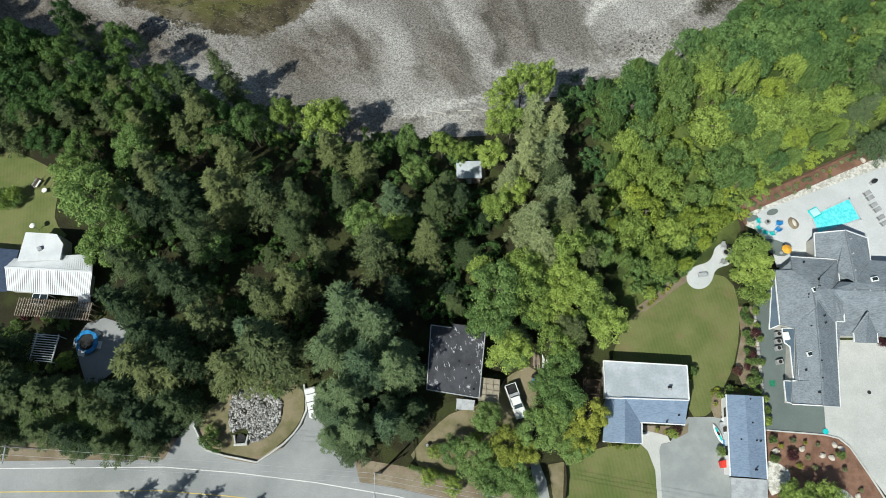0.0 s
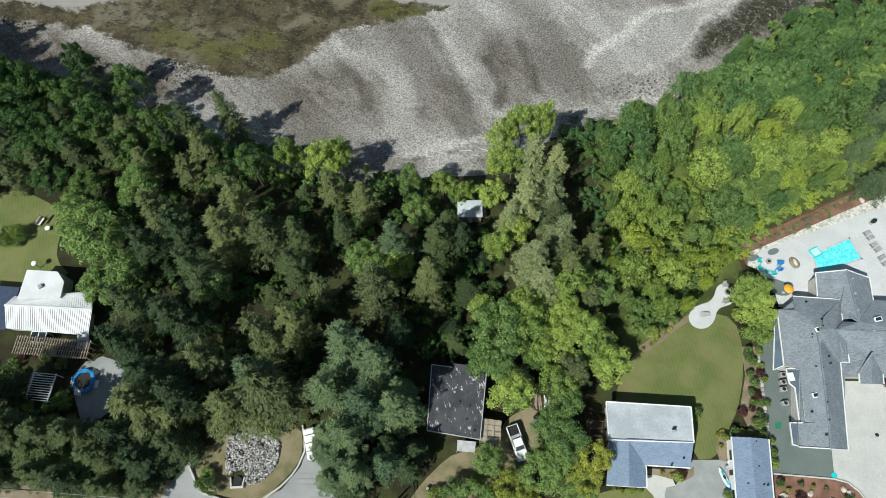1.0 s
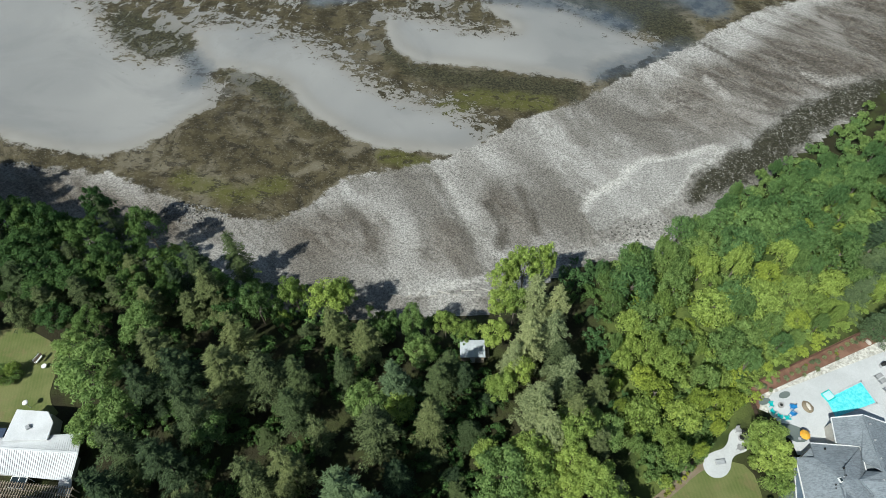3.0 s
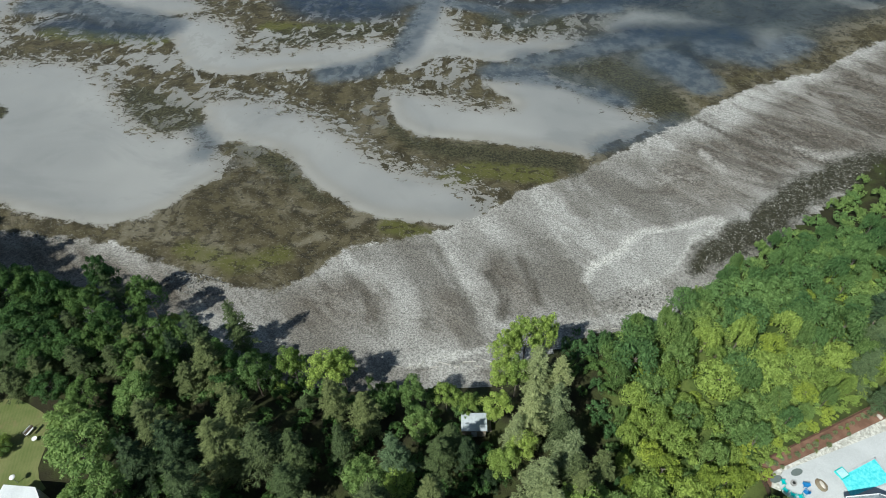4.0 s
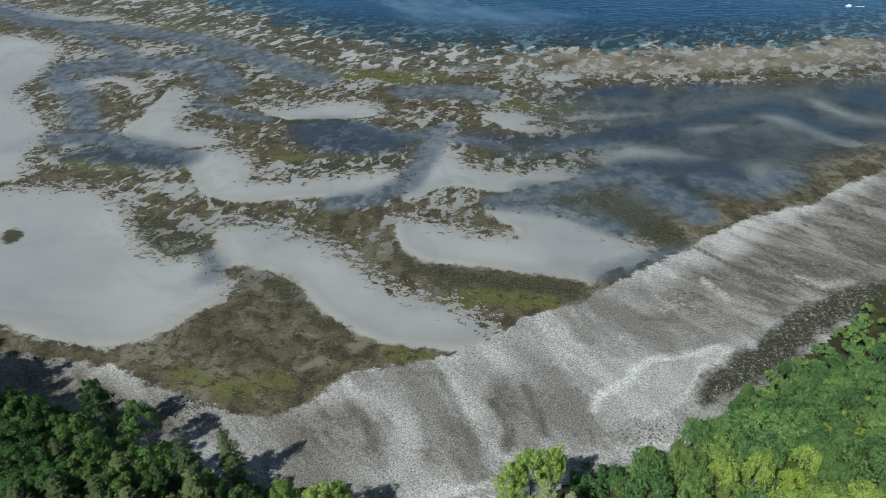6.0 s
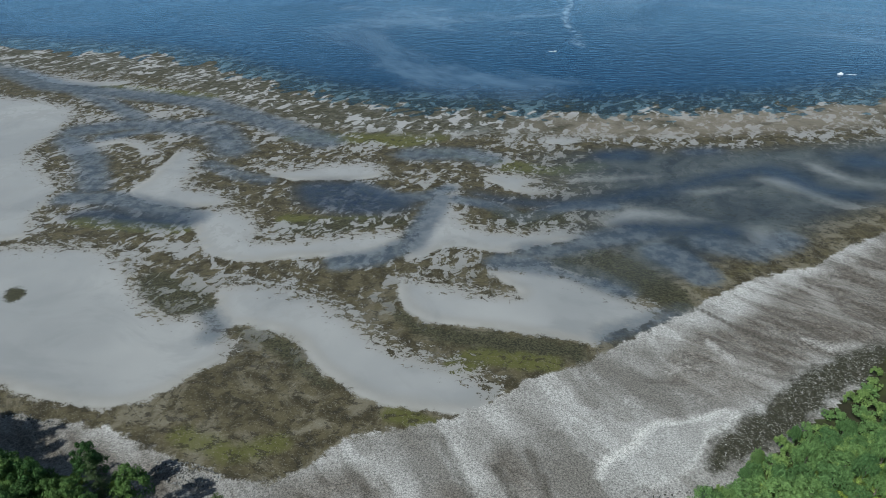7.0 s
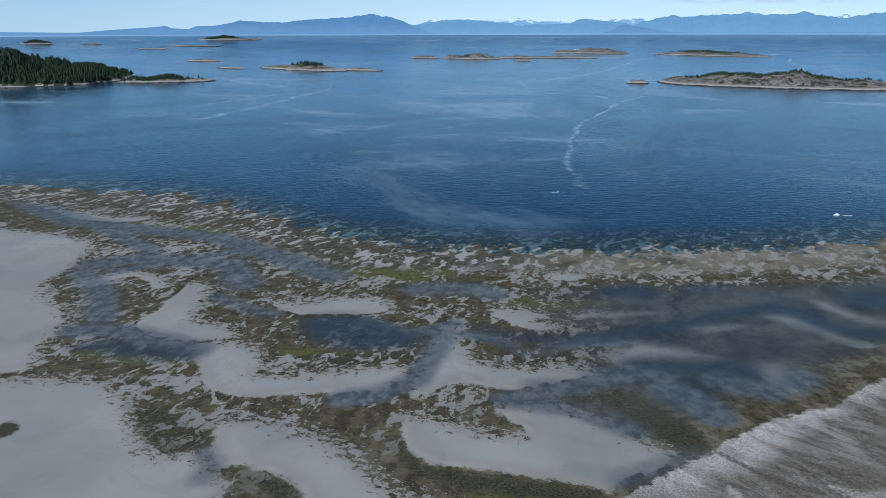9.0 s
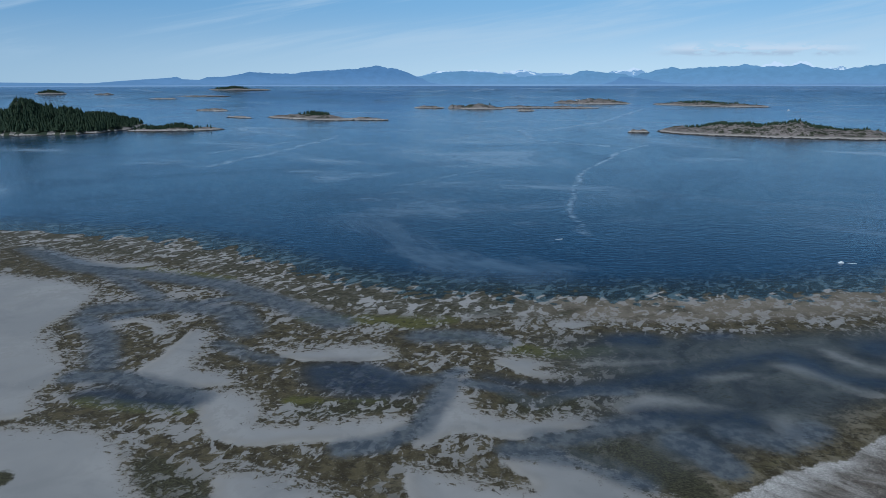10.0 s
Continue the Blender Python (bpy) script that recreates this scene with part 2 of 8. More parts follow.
# bleached ridges of dry gravel and shell
stroke(LIGHT, 3.74, 0.44, (3.7, 96.5), (5.4, 91.4), (7.9, 85.8), (10, 80.5), (13.1, 76.1))
stroke(LIGHT, 2.8, 0.68, (33.7, 87.2), (35.4, 90.8), (41.3, 94.2), (43.8, 96), (45.9, 99.3), (49.8, 101.7), (55.3, 102))
stroke(LIGHT, 2.8, 0.62, (55.3, 102), (61.2, 102.9), (67.5, 105.3), (69.6, 103.9), (66.7, 100.7), (60.6, 98.6))
stroke(LIGHT, 1.6, 0.6, (60.6, 98.6), (57.6, 94.2), (54.9, 90.1), (49.8, 86.8), (43.9, 84.5), (41.6, 85.8))
stroke(LIGHT, 2.72, 0.5, (-5.4, 67.3), (1.8, 68.5), (10.9, 70.5))
stroke(LIGHT, 5.95, 0.28, (27.9, 77.4), (38.8, 78.5), (50.2, 76.9))
stroke(LIGHT, 5.1, 0.33, (55, 121.2), (58.2, 119.3), (63, 120.9))
stroke(LIGHT, 3.74, 0.44, (72.6, 130.4), (74.8, 126.3), (76.6, 121.7))
stroke(LIGHT, 5.1, 0.44, (99.5, 129.4), (103.7, 126.8), (110.5, 126.8))
stroke(LIGHT, 8.5, 0.2, (131.8, 174.2), (143.3, 178.2), (155.7, 180.2))
stroke(LIGHT, 5.95, 0.3, (16, 112.8), (23.8, 118.7), (34.7, 123.3), (48.1, 129.7), (64.6, 139))
stroke(LIGHT, 5.95, 0.33, (80.8, 149.1), (94, 157.3), (111.1, 164.7), (122.2, 165.6))
stroke(LIGHT, 3.74, 0.5, (-16.7, 102), (-15.1, 103.4), (-13.3, 101.9))
stroke(LIGHT, 5.1, 0.28, (64.2, 127.2), (65.8, 120.3), (68, 120.3))
stroke(LIGHT, 4.25, 0.28, (57.7, 110.2), (64, 108), (68.4, 104.9))
# wet runnels in the gravel
stroke(SHADE, 1.6, 0.9, (76.9, 144.9), (82.9, 136.7), (87.2, 131.6), (95, 127.9))
stroke(SHADE, 3.5, 0.55, (0.9, 99.2), (3.9, 92.3), (6.6, 84.3), (7.9, 77))
stroke(SHADE, 2.6, 0.7, (19.7, 95), (21.7, 87.6), (22.4, 81.5))
stroke(SHADE, 2.2, 0.6, (76.7, 119.9), (82.7, 116.4), (91.3, 113))
stroke(SHADE, 2.5, 0.6, (96.3, 142.2), (101, 138), (104.4, 131.6))
stroke(SHADE, 4, 0.5, (-18.8, 91.5), (-13.4, 83.5), (-10.6, 74.9))
stroke(SHADE, 4, 0.5, (-6.3, 92.6), (-3.1, 86.2), (-1.4, 77.3))
stroke(SHADE, 2.2, 0.5, (49.1, 121), (52.2, 116.1), (60.4, 114.6))
stroke(SHADE, 2.4, 0.6, (84.3, 124.1), (89.8, 119.4), (100, 119))
stroke(SHADE, 2, 0.6, (109.4, 145.7), (114.9, 140.1), (124.8, 134.5))
stroke(SHADE, 1, 0.8, (-3.7, 66.2), (2.9, 67), (11.2, 68.2))
stroke(SHADE, 3, 0.7, (12.6, 90.3), (15.5, 82.5), (13.9, 78.2))
# thin water over sand
stroke(FILM, 11, 0.8, (-30.7, 173.3), (-20, 175.5), (-7.4, 184.8), (-2.7, 200.6), (2.6, 217.4))
stroke(FILM, 9, 0.6, (-65.3, 146.8), (-60.6, 140.7), (-61.7, 135.7))
stroke(FILM, 8, 0.8, (8.9, 217.1), (21.1, 212.1), (32.2, 201), (52, 210.7), (66.4, 210))
stroke(FILM, 14, 0.7, (31.4, 178.5), (44.2, 177.9), (57.2, 186.3), (73.3, 189.4))
stroke(FILM, 14, 0.7, (92.4, 183), (104.6, 175.3), (121.2, 183.6))
stroke(FILM, 10, 0.6, (45.9, 133.9), (60, 139.7), (71.1, 144.6))
stroke(FILM, 14, 0.75, (-141.6, 222.5), (-123.9, 222.1), (-100.5, 212.1), (-87.6, 205.2))
stroke(FILM, 12, 0.7, (-155.6, 286.5), (-135.5, 297.7), (-109.5, 313.9), (-72.4, 304.4))
stroke(FILM, 10, 0.7, (-30.3, 230.3), (-16.1, 219.8), (-2.9, 219.5), (6, 226.9))
stroke(FILM, 12, 0.6, (-96.8, 254.6), (-81.2, 242.3), (-68, 236.5))
stroke(FILM, 14, 0.7, (-284.5, 420.1), (-225.3, 378.8), (-182, 344.2), (-151, 314.9))
stroke(FILM, 20, 0.75, (-281, 417), (-225, 372), (-124, 338), (-98, 318), (-50, 279))
stroke(FILM, 22, 0.7, (-172, 296), (-150, 305), (-104, 295), (-90, 270))
stroke(FILM, 16, 0.7, (-136, 232), (-150, 260), (-172, 285))
stroke(FILM, 18, 0.7, (-10, 262), (15, 262), (24, 256))
stroke(FILM, 13, 0.95, (74.5, 176.6), (79.3, 171.3), (82.9, 163.1))
stroke(FILM, 12, 0.8, (21.5, 172.1), (42.3, 167), (55.9, 156.5))
# green algae beds
stroke(OLIVE, 8, 0.8, (5.1, 122.7), (12.8, 126.9), (20.1, 125.5), (28.9, 124))
stroke(OLIVE, 7, 0.6, (-57.8, 101.4), (-44.8, 95.7), (-35, 98.8))
stroke(OLIVE, 6, 0.7, (-10.5, 106.9), (-1, 102.8))
stroke(OLIVE, 8, 0.8, (-128, 203.8), (-105.6, 199.2), (-88.7, 196.8))
stroke(OLIVE, 9, 0.7, (-53.5, 202.8), (-39.3, 200.2), (-23.6, 201.5))
stroke(OLIVE, 12, 0.8, (-64.7, 285.9), (-38.9, 281.3), (-13.8, 283.3))
stroke(OLIVE, 10, 0.8, (-194.7, 372), (-156, 359.5), (-122.8, 347.9))
stroke(OLIVE, 12, 0.8, (-35.8, 283.7), (-13.9, 275.9), (2.1, 282.8))
stroke(OLIVE, 10, 0.7, (30.6, 245.7), (49.3, 242.3), (69.6, 247.8))
stroke(OLIVE, 8, 0.6, (1.2, 263.9), (17.6, 257.3), (46.7, 244.8))
stroke(OLIVE, 7, 0.3, (77.9, 155.6), (96.6, 164.1), (111.1, 173.3))

# grassy bank below the pool terrace
MEADOW = [(32.0, 65.0), (39.0, 72.0), (61.0, 86.0), (104.0, 96.0), (100.0, 69.0), (83.0, 55.0), (54.0, 43.0), (51.0, 36.0), (43.0, 30.0), (33.0, 24.0), (29.0, 27.0), (30.0, 45.0)]


def inside(outline, x, y):
    """Signed distance in metres to a closed outline with rounded corners, positive within."""
    p = np.array(outline, float)
    for _ in range(2):
        q = np.roll(p, -1, 0)
        p = np.stack([0.75 * p + 0.25 * q, 0.25 * p + 0.75 * q], 1).reshape(-1, 2)
    best, odd = np.full(x.shape, 1e9), np.zeros(x.shape, bool)
    for (ax, ay), (bx, by) in zip(p, np.roll(p, -1, 0)):
        ex, ey = bx - ax, by - ay
        s = np.clip(((x - ax) * ex + (y - ay) * ey) / (ex * ex + ey * ey + 1e-9), 0, 1)
        best = np.minimum(best, (x - ax - s * ex) ** 2 + (y - ay - s * ey) ** 2)
        if ey:
            odd ^= ((ay > y) != (by > y)) & (x < ax + ex * (y - ay) / ey)
    return np.where(odd, 1, -1) * np.sqrt(best)


def field(outlines, x, y, reach):
    """0 to 1 over an edge of the given reach, 0.5 on the outlines."""
    total = np.full(x.shape, -1e9)
    for o in outlines:
        a = np.array(o)
        near = (x > a[:, 0].min() - reach) & (x < a[:, 0].max() + reach) & (y > a[:, 1].min() - reach) & (y < a[:, 1].max() + reach)
        if not near.any():
            continue
        total[near] = np.maximum(total[near], inside(o, x[near], y[near]))
    return np.clip(0.5 + total / (2 * reach), 0, 1)


def strokes(rows, x, y):
    """Soft bands: strongest along their lines, fading out at their widths."""
    total = np.zeros(x.shape)
    for width, strength, points in rows:
        a = np.array(points)
        near = (x > a[:, 0].min() - width) & (x < a[:, 0].max() + width) & (y > a[:, 1].min() - width) & (y < a[:, 1].max() + width)
        px, py = x[near], y[near]
        best = np.full(px.shape, 1e9)
        for (ax, ay), (bx, by) in zip(a, a[1:]):
            ex, ey = bx - ax, by - ay
            k = np.clip(((px - ax) * ex + (py - ay) * ey) / (ex * ex + ey * ey + 1e-9), 0, 1)
            best = np.minimum(best, np.hypot(px - ax - k * ex, py - ay - k * ey))
        total[near] = np.maximum(total[near], strength * ease(1 - best / width))
    return total


def ease(v):
    v = np.clip(v, 0, 1)
    return v * v * (3 - 2 * v)


def waves(x, y, size, seed, octaves=4):
    """A smooth random relief between about -1 and 1."""
    r, total, gain = np.random.RandomState(seed), np.zeros(x.shape), 1.0
    for _ in range(octaves):
        for _ in range(4):
            a, ph = r.uniform(0, 2 * np.pi), r.uniform(0, 2 * np.pi)
            k = 2 * np.pi / size * r.uniform(0.7, 1.4)
            total += gain * 0.35 * np.sin(k * (np.cos(a) * x + np.sin(a) * y) + ph + 1.3 * np.sin(k * 0.6 * (np.sin(a) * x - np.cos(a) * y) + 2 * ph))
        size, gain = size * 0.5, gain * 0.55
    return total


def along(table, x):
    a = np.array(table)
    return np.interp(x, a[:, 0], a[:, 1])


def ground_height(x, y):
    """Height of the land, the bank, the beach and the tidal flat."""
    toe, edge, shore = along(TOE, x), along(BEACH, x), along(SHORE, x)
    inland = toe - y
    bank = np.interp(x, [-60, 40, 75, 130], [13, 13, 30, 34])
    z = np.where(inland > 0, 1.4 + 5.6 * ease(inland / bank), 0.15 + 1.25 * (1 - ease(-inland / np.maximum(edge - toe, 6))))
    flat = ease((y - edge) / 6)
    z = z + flat * (0.08 * waves(x, y, 46, 3) + 0.05 * waves(x, y, 14, 13, 3) + 0.16)
    z = z + flat * (0.16 * ease(2 * field(SAND, x, y, 5) - 0.3) - 0.10 * ease(1.5 * field(POOL, x, y, 14) - 0.3))
    out = y - shore
    fringe = ease((out + 34) / 30)
    z = z + fringe * 0.10 * waves(x * 0.75, y, 9, 8, 3) - 0.011 * np.maximum(out + 18, 0) - 0.02 * np.maximum(out - 30, 0)
    return np.maximum(z, -6.0)


def spaced(fine_a, fine_b, step, far, grow):
    a = list(np.arange(fine_a, fine_b + step, step))
    for end, sign in ((a[0], -1), (a[-1], 1)):
        d, p, more = step, end, []
        while abs(p) < far:
            d *= grow
            p += sign * d
            more.append(p)
        a = (more[::-1] + a) if sign < 0 else (a + more)
    return np.array(a)


def grid_mesh(name, x, y, z, keep=None):
    ny, nx = x.shape
    i = np.arange(ny * nx).reshape(ny, nx)
    quads = np.stack([i[:-1, :-1], i[:-1, 1:], i[1:, 1:], i[1:, :-1]], -1).reshape(-1, 4)
    if keep is not None:
        quads = quads[keep[quads].any(1)]
    used, flat_index = np.unique(quads, return_inverse=True)
    quads = flat_index.reshape(-1, 4)
    co = np.stack([x.ravel(), y.ravel(), z.ravel()], 1)[used]
    me = bpy.data.meshes.new(name)
    me.from_pydata(co.tolist(), [], quads.tolist())
    me.polygons.foreach_set("use_smooth", [True] * len(me.polygons))
    return me, used


def give(me, name, values):
    me.attributes.new(name, "FLOAT", "POINT").data.foreach_set("value", np.ascontiguousarray(values, dtype=np.float32))


# land: forest litter and dry grass
land_m, n = material("forest_floor")
litter = n.noise(0.25, 5, 0.6)
grit = n.noise(3.5, 4, 0.7)
c = n.mix(n.step(litter, 0.4, 0.62), (0.032, 0.030, 0.016), (0.048, 0.056, 0.020))
c = n.mix(n.attr("meadow"), c, n.mix(n.step(litter, 0.4, 0.6), (0.060, 0.090, 0.024), (0.130, 0.165, 0.045)))
c = n.mix(0.6, c, n.mix(grit, (0.2, 0.2, 0.2), (0.8, 0.8, 0.8)), "OVERLAY")
n.end(n.surface(c, 0.95, n.bump(grit, 0.8, 0.2), spec=0.15))

# beach and tidal flat
flat_m, n = material("tidal_flat")


def times(*values):
    total = values[0]
    for v in values[1:]:
        total = n.math("MULTIPLY", total, v)
    return total


def plus(*values):
    total = values[0]
    for v in values[1:]:
        total = n.math("ADD", total, v)
    return total


def less(v):
    return n.math("SUBTRACT", 1.0, v)


def sway(v, amount):
    """A noise about zero, times an amount."""
    return n.math("MULTIPLY", n.math("SUBTRACT", v, 0.5), amount)


big, mid = n.noise(0.045, 5, 0.6), n.noise(0.22, 5, 0.62)
fine, grain = n.noise(1.1, 4, 0.7), n.noise(5.0, 3, 0.7)
tuft = n.noise(0.42, 8, 0.74, n.place((0.8, 1.15, 1), 0.25), 0.4)
speck = n.noise(1.9, 6, 0.78, n.place((0.85, 1.2, 1), 0.3))
broad = n.noise(0.02, 3, 0.5)
outer, shallow, torn, sand = n.attr("outer"), n.attr("shallow"), n.attr("torn"), n.attr("sand")
# weed: brown mats with olive and tan patches, dark tufts and pale shell specks
weed = n.mix(n.step(mid, 0.36, 0.62), (0.032, 0.026, 0.012), (0.078, 0.065, 0.034))
weed = n.mix(times(n.step(n.noise(0.085, 6, 0.66, n.place(), 0.6), 0.48, 0.60), less(outer), 0.8), weed, (0.150, 0.132, 0.092))
weed = n.mix(times(n.step(plus(n.attr("olive"), sway(mid, 0.5), sway(tuft, 0.5)), 0.22, 0.62), 0.85), weed, (0.078, 0.079, 0.018))
weed = n.mix(times(n.step(tuft, 0.53, 0.58), 0.75), weed, (0.018, 0.015, 0.009))
weed = n.mix(times(n.step(speck, 0.55, 0.62), 0.5), weed, (0.20, 0.185, 0.15))
dark = n.step(plus(n.attr("dark"), sway(tuft, 0.7), sway(speck, 0.3)), 0.40, 0.62)
damp_rim = times(n.step(sand, 0.20, 0.46), plus(0.25, times(torn, 0.75)), n.step(tuft, 0.40, 0.54))
weed = n.mix(times(damp_rim, 0.6), weed, (0.026, 0.021, 0.011))
weed = n.mix(dark, weed, n.mix(n.step(speck, 0.42, 0.60), (0.016, 0.015, 0.009), (0.070, 0.066, 0.034)))
# quiet shallows: soft grey-green water over mud
quiet = n.mix(n.step(n.noise(0.05, 5, 0.55, n.place((0.6, 1.1, 1), -0.4), 0.8), 0.36, 0.66), (0.019, 0.031, 0.046), (0.070, 0.084, 0.090))
quiet = n.mix(times(n.step(tuft, 0.54, 0.62), 0.45), quiet, (0.030, 0.032, 0.018))
weed = n.mix(times(shallow, less(times(dark, 0.6)), 0.85), weed, quiet)
# sand bars: crisp towards the land, torn into tufts towards the sea, drowned in the shallows
sand_c = n.mix(n.step(broad, 0.36, 0.64), (0.232, 0.231, 0.226), (0.292, 0.287, 0.276))
sand_c = n.mix(n.step(sand, 0.78, 0.52), sand_c, (0.235, 0.222, 0.200))
sand_c = n.mix(times(n.step(sand, 0.50, 0.54), n.step(sand, 0.66, 0.54), less(torn), n.step(big, 0.38, 0.62), 0.45), sand_c, (0.36, 0.345, 0.32))
sand_c = n.mix(times(n.step(speck, 0.60, 0.66), 0.25), sand_c, (0.40, 0.39, 0.38))
damp = n.step(n.noise(0.04, 5, 0.6, n.place((0.7, 1.2, 1), 0.4), 0.8), 0.46, 0.66)
sand_c = n.mix(times(damp, 0.55), sand_c, (0.190, 0.192, 0.190))
sand_c = n.mix(times(shallow, 0.6), sand_c, (0.132, 0.148, 0.152))
edge = plus(sand, sway(mid, 0.22), times(sway(tuft, 1.0), plus(0.22, times(torn, 1.9))), times(sway(speck, 1.0), plus(0.08, times(torn, 0.7))))
soft = n.step(plus(sand, sway(mid, 0.28), sway(tuft, 0.22)), 0.38, 0.92)
crisp = n.step(edge, 0.478, 0.522)
sand_f = times(plus(times(crisp, less(shallow)), times(soft, shallow)), less(n.step(plus(n.attr("dark"), sway(tuft, 0.4)), 0.56, 0.66)))
c = n.mix(sand_f, weed, sand_c)
# torn sand patches among the outer weed
fleck = n.noise(0.26, 8, 0.72, n.place((1.0, 0.66, 1), 0.5), 0.5)
torn_f = times(n.step(plus(fleck, sway(big, 0.45), sway(broad, 0.3)), 0.538, 0.562), outer, less(times(shallow, 0.9)))
c = n.mix(times(torn_f, 0.88), c, (0.250, 0.245, 0.234))
# thin water over the sand, the sky's blue-grey reflection painted into its colour
film_f = n.step(plus(n.attr("film"), sway(mid, 0.45), sway(tuft, 0.45)), 0.22, 0.74)
c = n.mix(times(film_f, less(times(dark, 0.6)), 0.80), c, n.mix(n.step(mid, 0.4, 0.62), (0.052, 0.068, 0.090), (0.108, 0.124, 0.140)))
# pools: blue of the reflected sky painted on the ground
pool_f = n.step(plus(n.attr("pool"), sway(mid, 0.25), sway(tuft, 0.2)), 0.26, 0.72)
c = n.mix(times(pool_f, 0.82), c, n.mix(n.step(tuft, 0.42, 0.62), (0.014, 0.027, 0.056), (0.034, 0.046, 0.056)))
# mottled margin beside the sea
spots = n.noise(0.19, 7, 0.64, n.place((1.0, 0.55, 1), 0.55), 0.5)
mot = times(n.attr("fringe"), n.step(plus(spots, sway(big, 0.35)), 0.535, 0.555))
tan = times(n.attr("tan"), n.step(big, 0.30, 0.52))
c = n.mix(times(n.attr("fringe"), 0.8), c, n.mix(tan, n.mix(n.step(tuft, 0.44, 0.58), (0.030, 0.028, 0.016), (0.090, 0.084, 0.058)), (0.175, 0.150, 0.116)))
c = n.mix(times(mot, n.math("SUBTRACT", 0.95, times(tan, 0.4))), c, (0.30, 0.292, 0.28))
# gravel beach with streaks that run down the slope
run = n.noise(0.07, 4, 0.55, n.place((1.0, 0.28, 1), -0.5), 0.5)
streaks = n.noise(0.20, 7, 0.66, n.place((1.0, 0.17, 1), -0.75), 0.9)
blot = n.noise(0.09, 7, 0.66, n.place((1.0, 0.5, 1), -0.6), 0.9)
chips, stones_n = n.noise(2.6, 6, 0.80), n.noise(0.9, 6, 0.74)
rag = plus(sway(mid, 0.8), sway(fine, 0.6))
gravel = n.mix(n.step(run, 0.34, 0.62), (0.162, 0.149, 0.132), (0.345, 0.331, 0.309))
gravel = n.mix(times(n.step(blot, 0.49, 0.60), 0.45), gravel, (0.122, 0.110, 0.092))
mud = n.step(plus(n.attr("mud"), times(rag, 0.35)), 0.30, 0.85)
gravel = n.mix(times(mud, 0.62), gravel, (0.175, 0.154, 0.130))
gravel = n.mix(times(mud, plus(times(n.step(blot, 0.40, 0.56), 0.50), times(n.step(streaks, 0.40, 0.56), 0.48))), gravel, n.mix(n.step(stones_n, 0.40, 0.62), (0.056, 0.047, 0.037), (0.140, 0.120, 0.096)))
gravel = n.mix(times(n.step(streaks, 0.54, 0.66), plus(0.30, times(mud, 0.5))), gravel, (0.070, 0.060, 0.046))
shade = n.step(plus(n.attr("shade"), sway(streaks, 0.5), sway(stones_n, 0.5)), 0.18, 0.75)
gravel = n.mix(times(shade, 0.90), gravel, (0.078, 0.069, 0.056))
pale = n.step(plus(n.attr("pale"), times(rag, 0.30)), 0.42, 0.58)
gravel = n.mix(times(pale, 0.42), gravel, (0.37, 0.36, 0.34))
light = n.step(plus(n.attr("light"), sway(stones_n, 0.9), sway(mid, 0.7)), 0.14, 0.85)
gravel = n.mix(times(light, 0.85), gravel, (0.50, 0.48, 0.445))
wrack = n.step(plus(n.attr("dark"), times(rag, 0.5)), 0.40, 0.58)
gravel = n.mix(wrack, gravel, n.mix(n.step(stones_n, 0.50, 0.66), (0.034, 0.032, 0.018), (0.13, 0.12, 0.10)))
gravel = n.mix(times(wrack, n.step(chips, 0.58, 0.64), n.step(blot, 0.44, 0.52)), gravel, (0.42, 0.41, 0.39))
gravel = n.mix(0.75, gravel, n.mix(n.step(chips, 0.34, 0.66), (0.10, 0.10, 0.10), (0.86, 0.86, 0.86)), "OVERLAY")
gravel = n.mix(times(n.step(chips, 0.63, 0.70), 0.4), gravel, (0.47, 0.45, 0.42))
shore_f = n.step(plus(n.attr("beach"), sway(mid, 0.6), sway(tuft, 0.5), sway(chips, 0.2)), 0.44, 0.56)
c = n.mix(shore_f, c, gravel)
wet = n.math("SUBTRACT", n.math("SUBTRACT", 0.8, times(n.math("MAXIMUM", pool_f, times(film_f, 0.6)), 0.4)), times(sand_f, less(shore_f), 0.25))
n.end(n.surface(c, wet, n.bump(plus(fine, times(chips, 0.5)), n.math("SUBTRACT", 0.7, times(sand_f, 0.6)), 0.12), spec=0.25))

# sea: shallow water is clear, deep water blue
sea_m, n = material("sea_water")
ripple = n.noise(0.35, 4, 0.6, n.place((0.35, 1.0, 1), 0.1))
swell = n.noise(0.02, 4, 0.6, n.place((1, 0.45, 1), 0.3), 0.6)
deep = n.attr("deep")
body = n.mix(n.step(swell, 0.35, 0.7), (0.006, 0.031, 0.070), (0.009, 0.040, 0.086))
slick = n.noise(0.0045, 5, 0.6, n.place((1.0, 0.6, 1), 0.5), 1.2)
where = n.node("ShaderNodeSeparateXYZ", {0: n.place()}).outputs
bend = n.math("SUBTRACT", n.noise(0.014, 6, 0.62), 0.5)
gaps = n.noise(0.03, 6, 0.70, n.place(), 0.8)


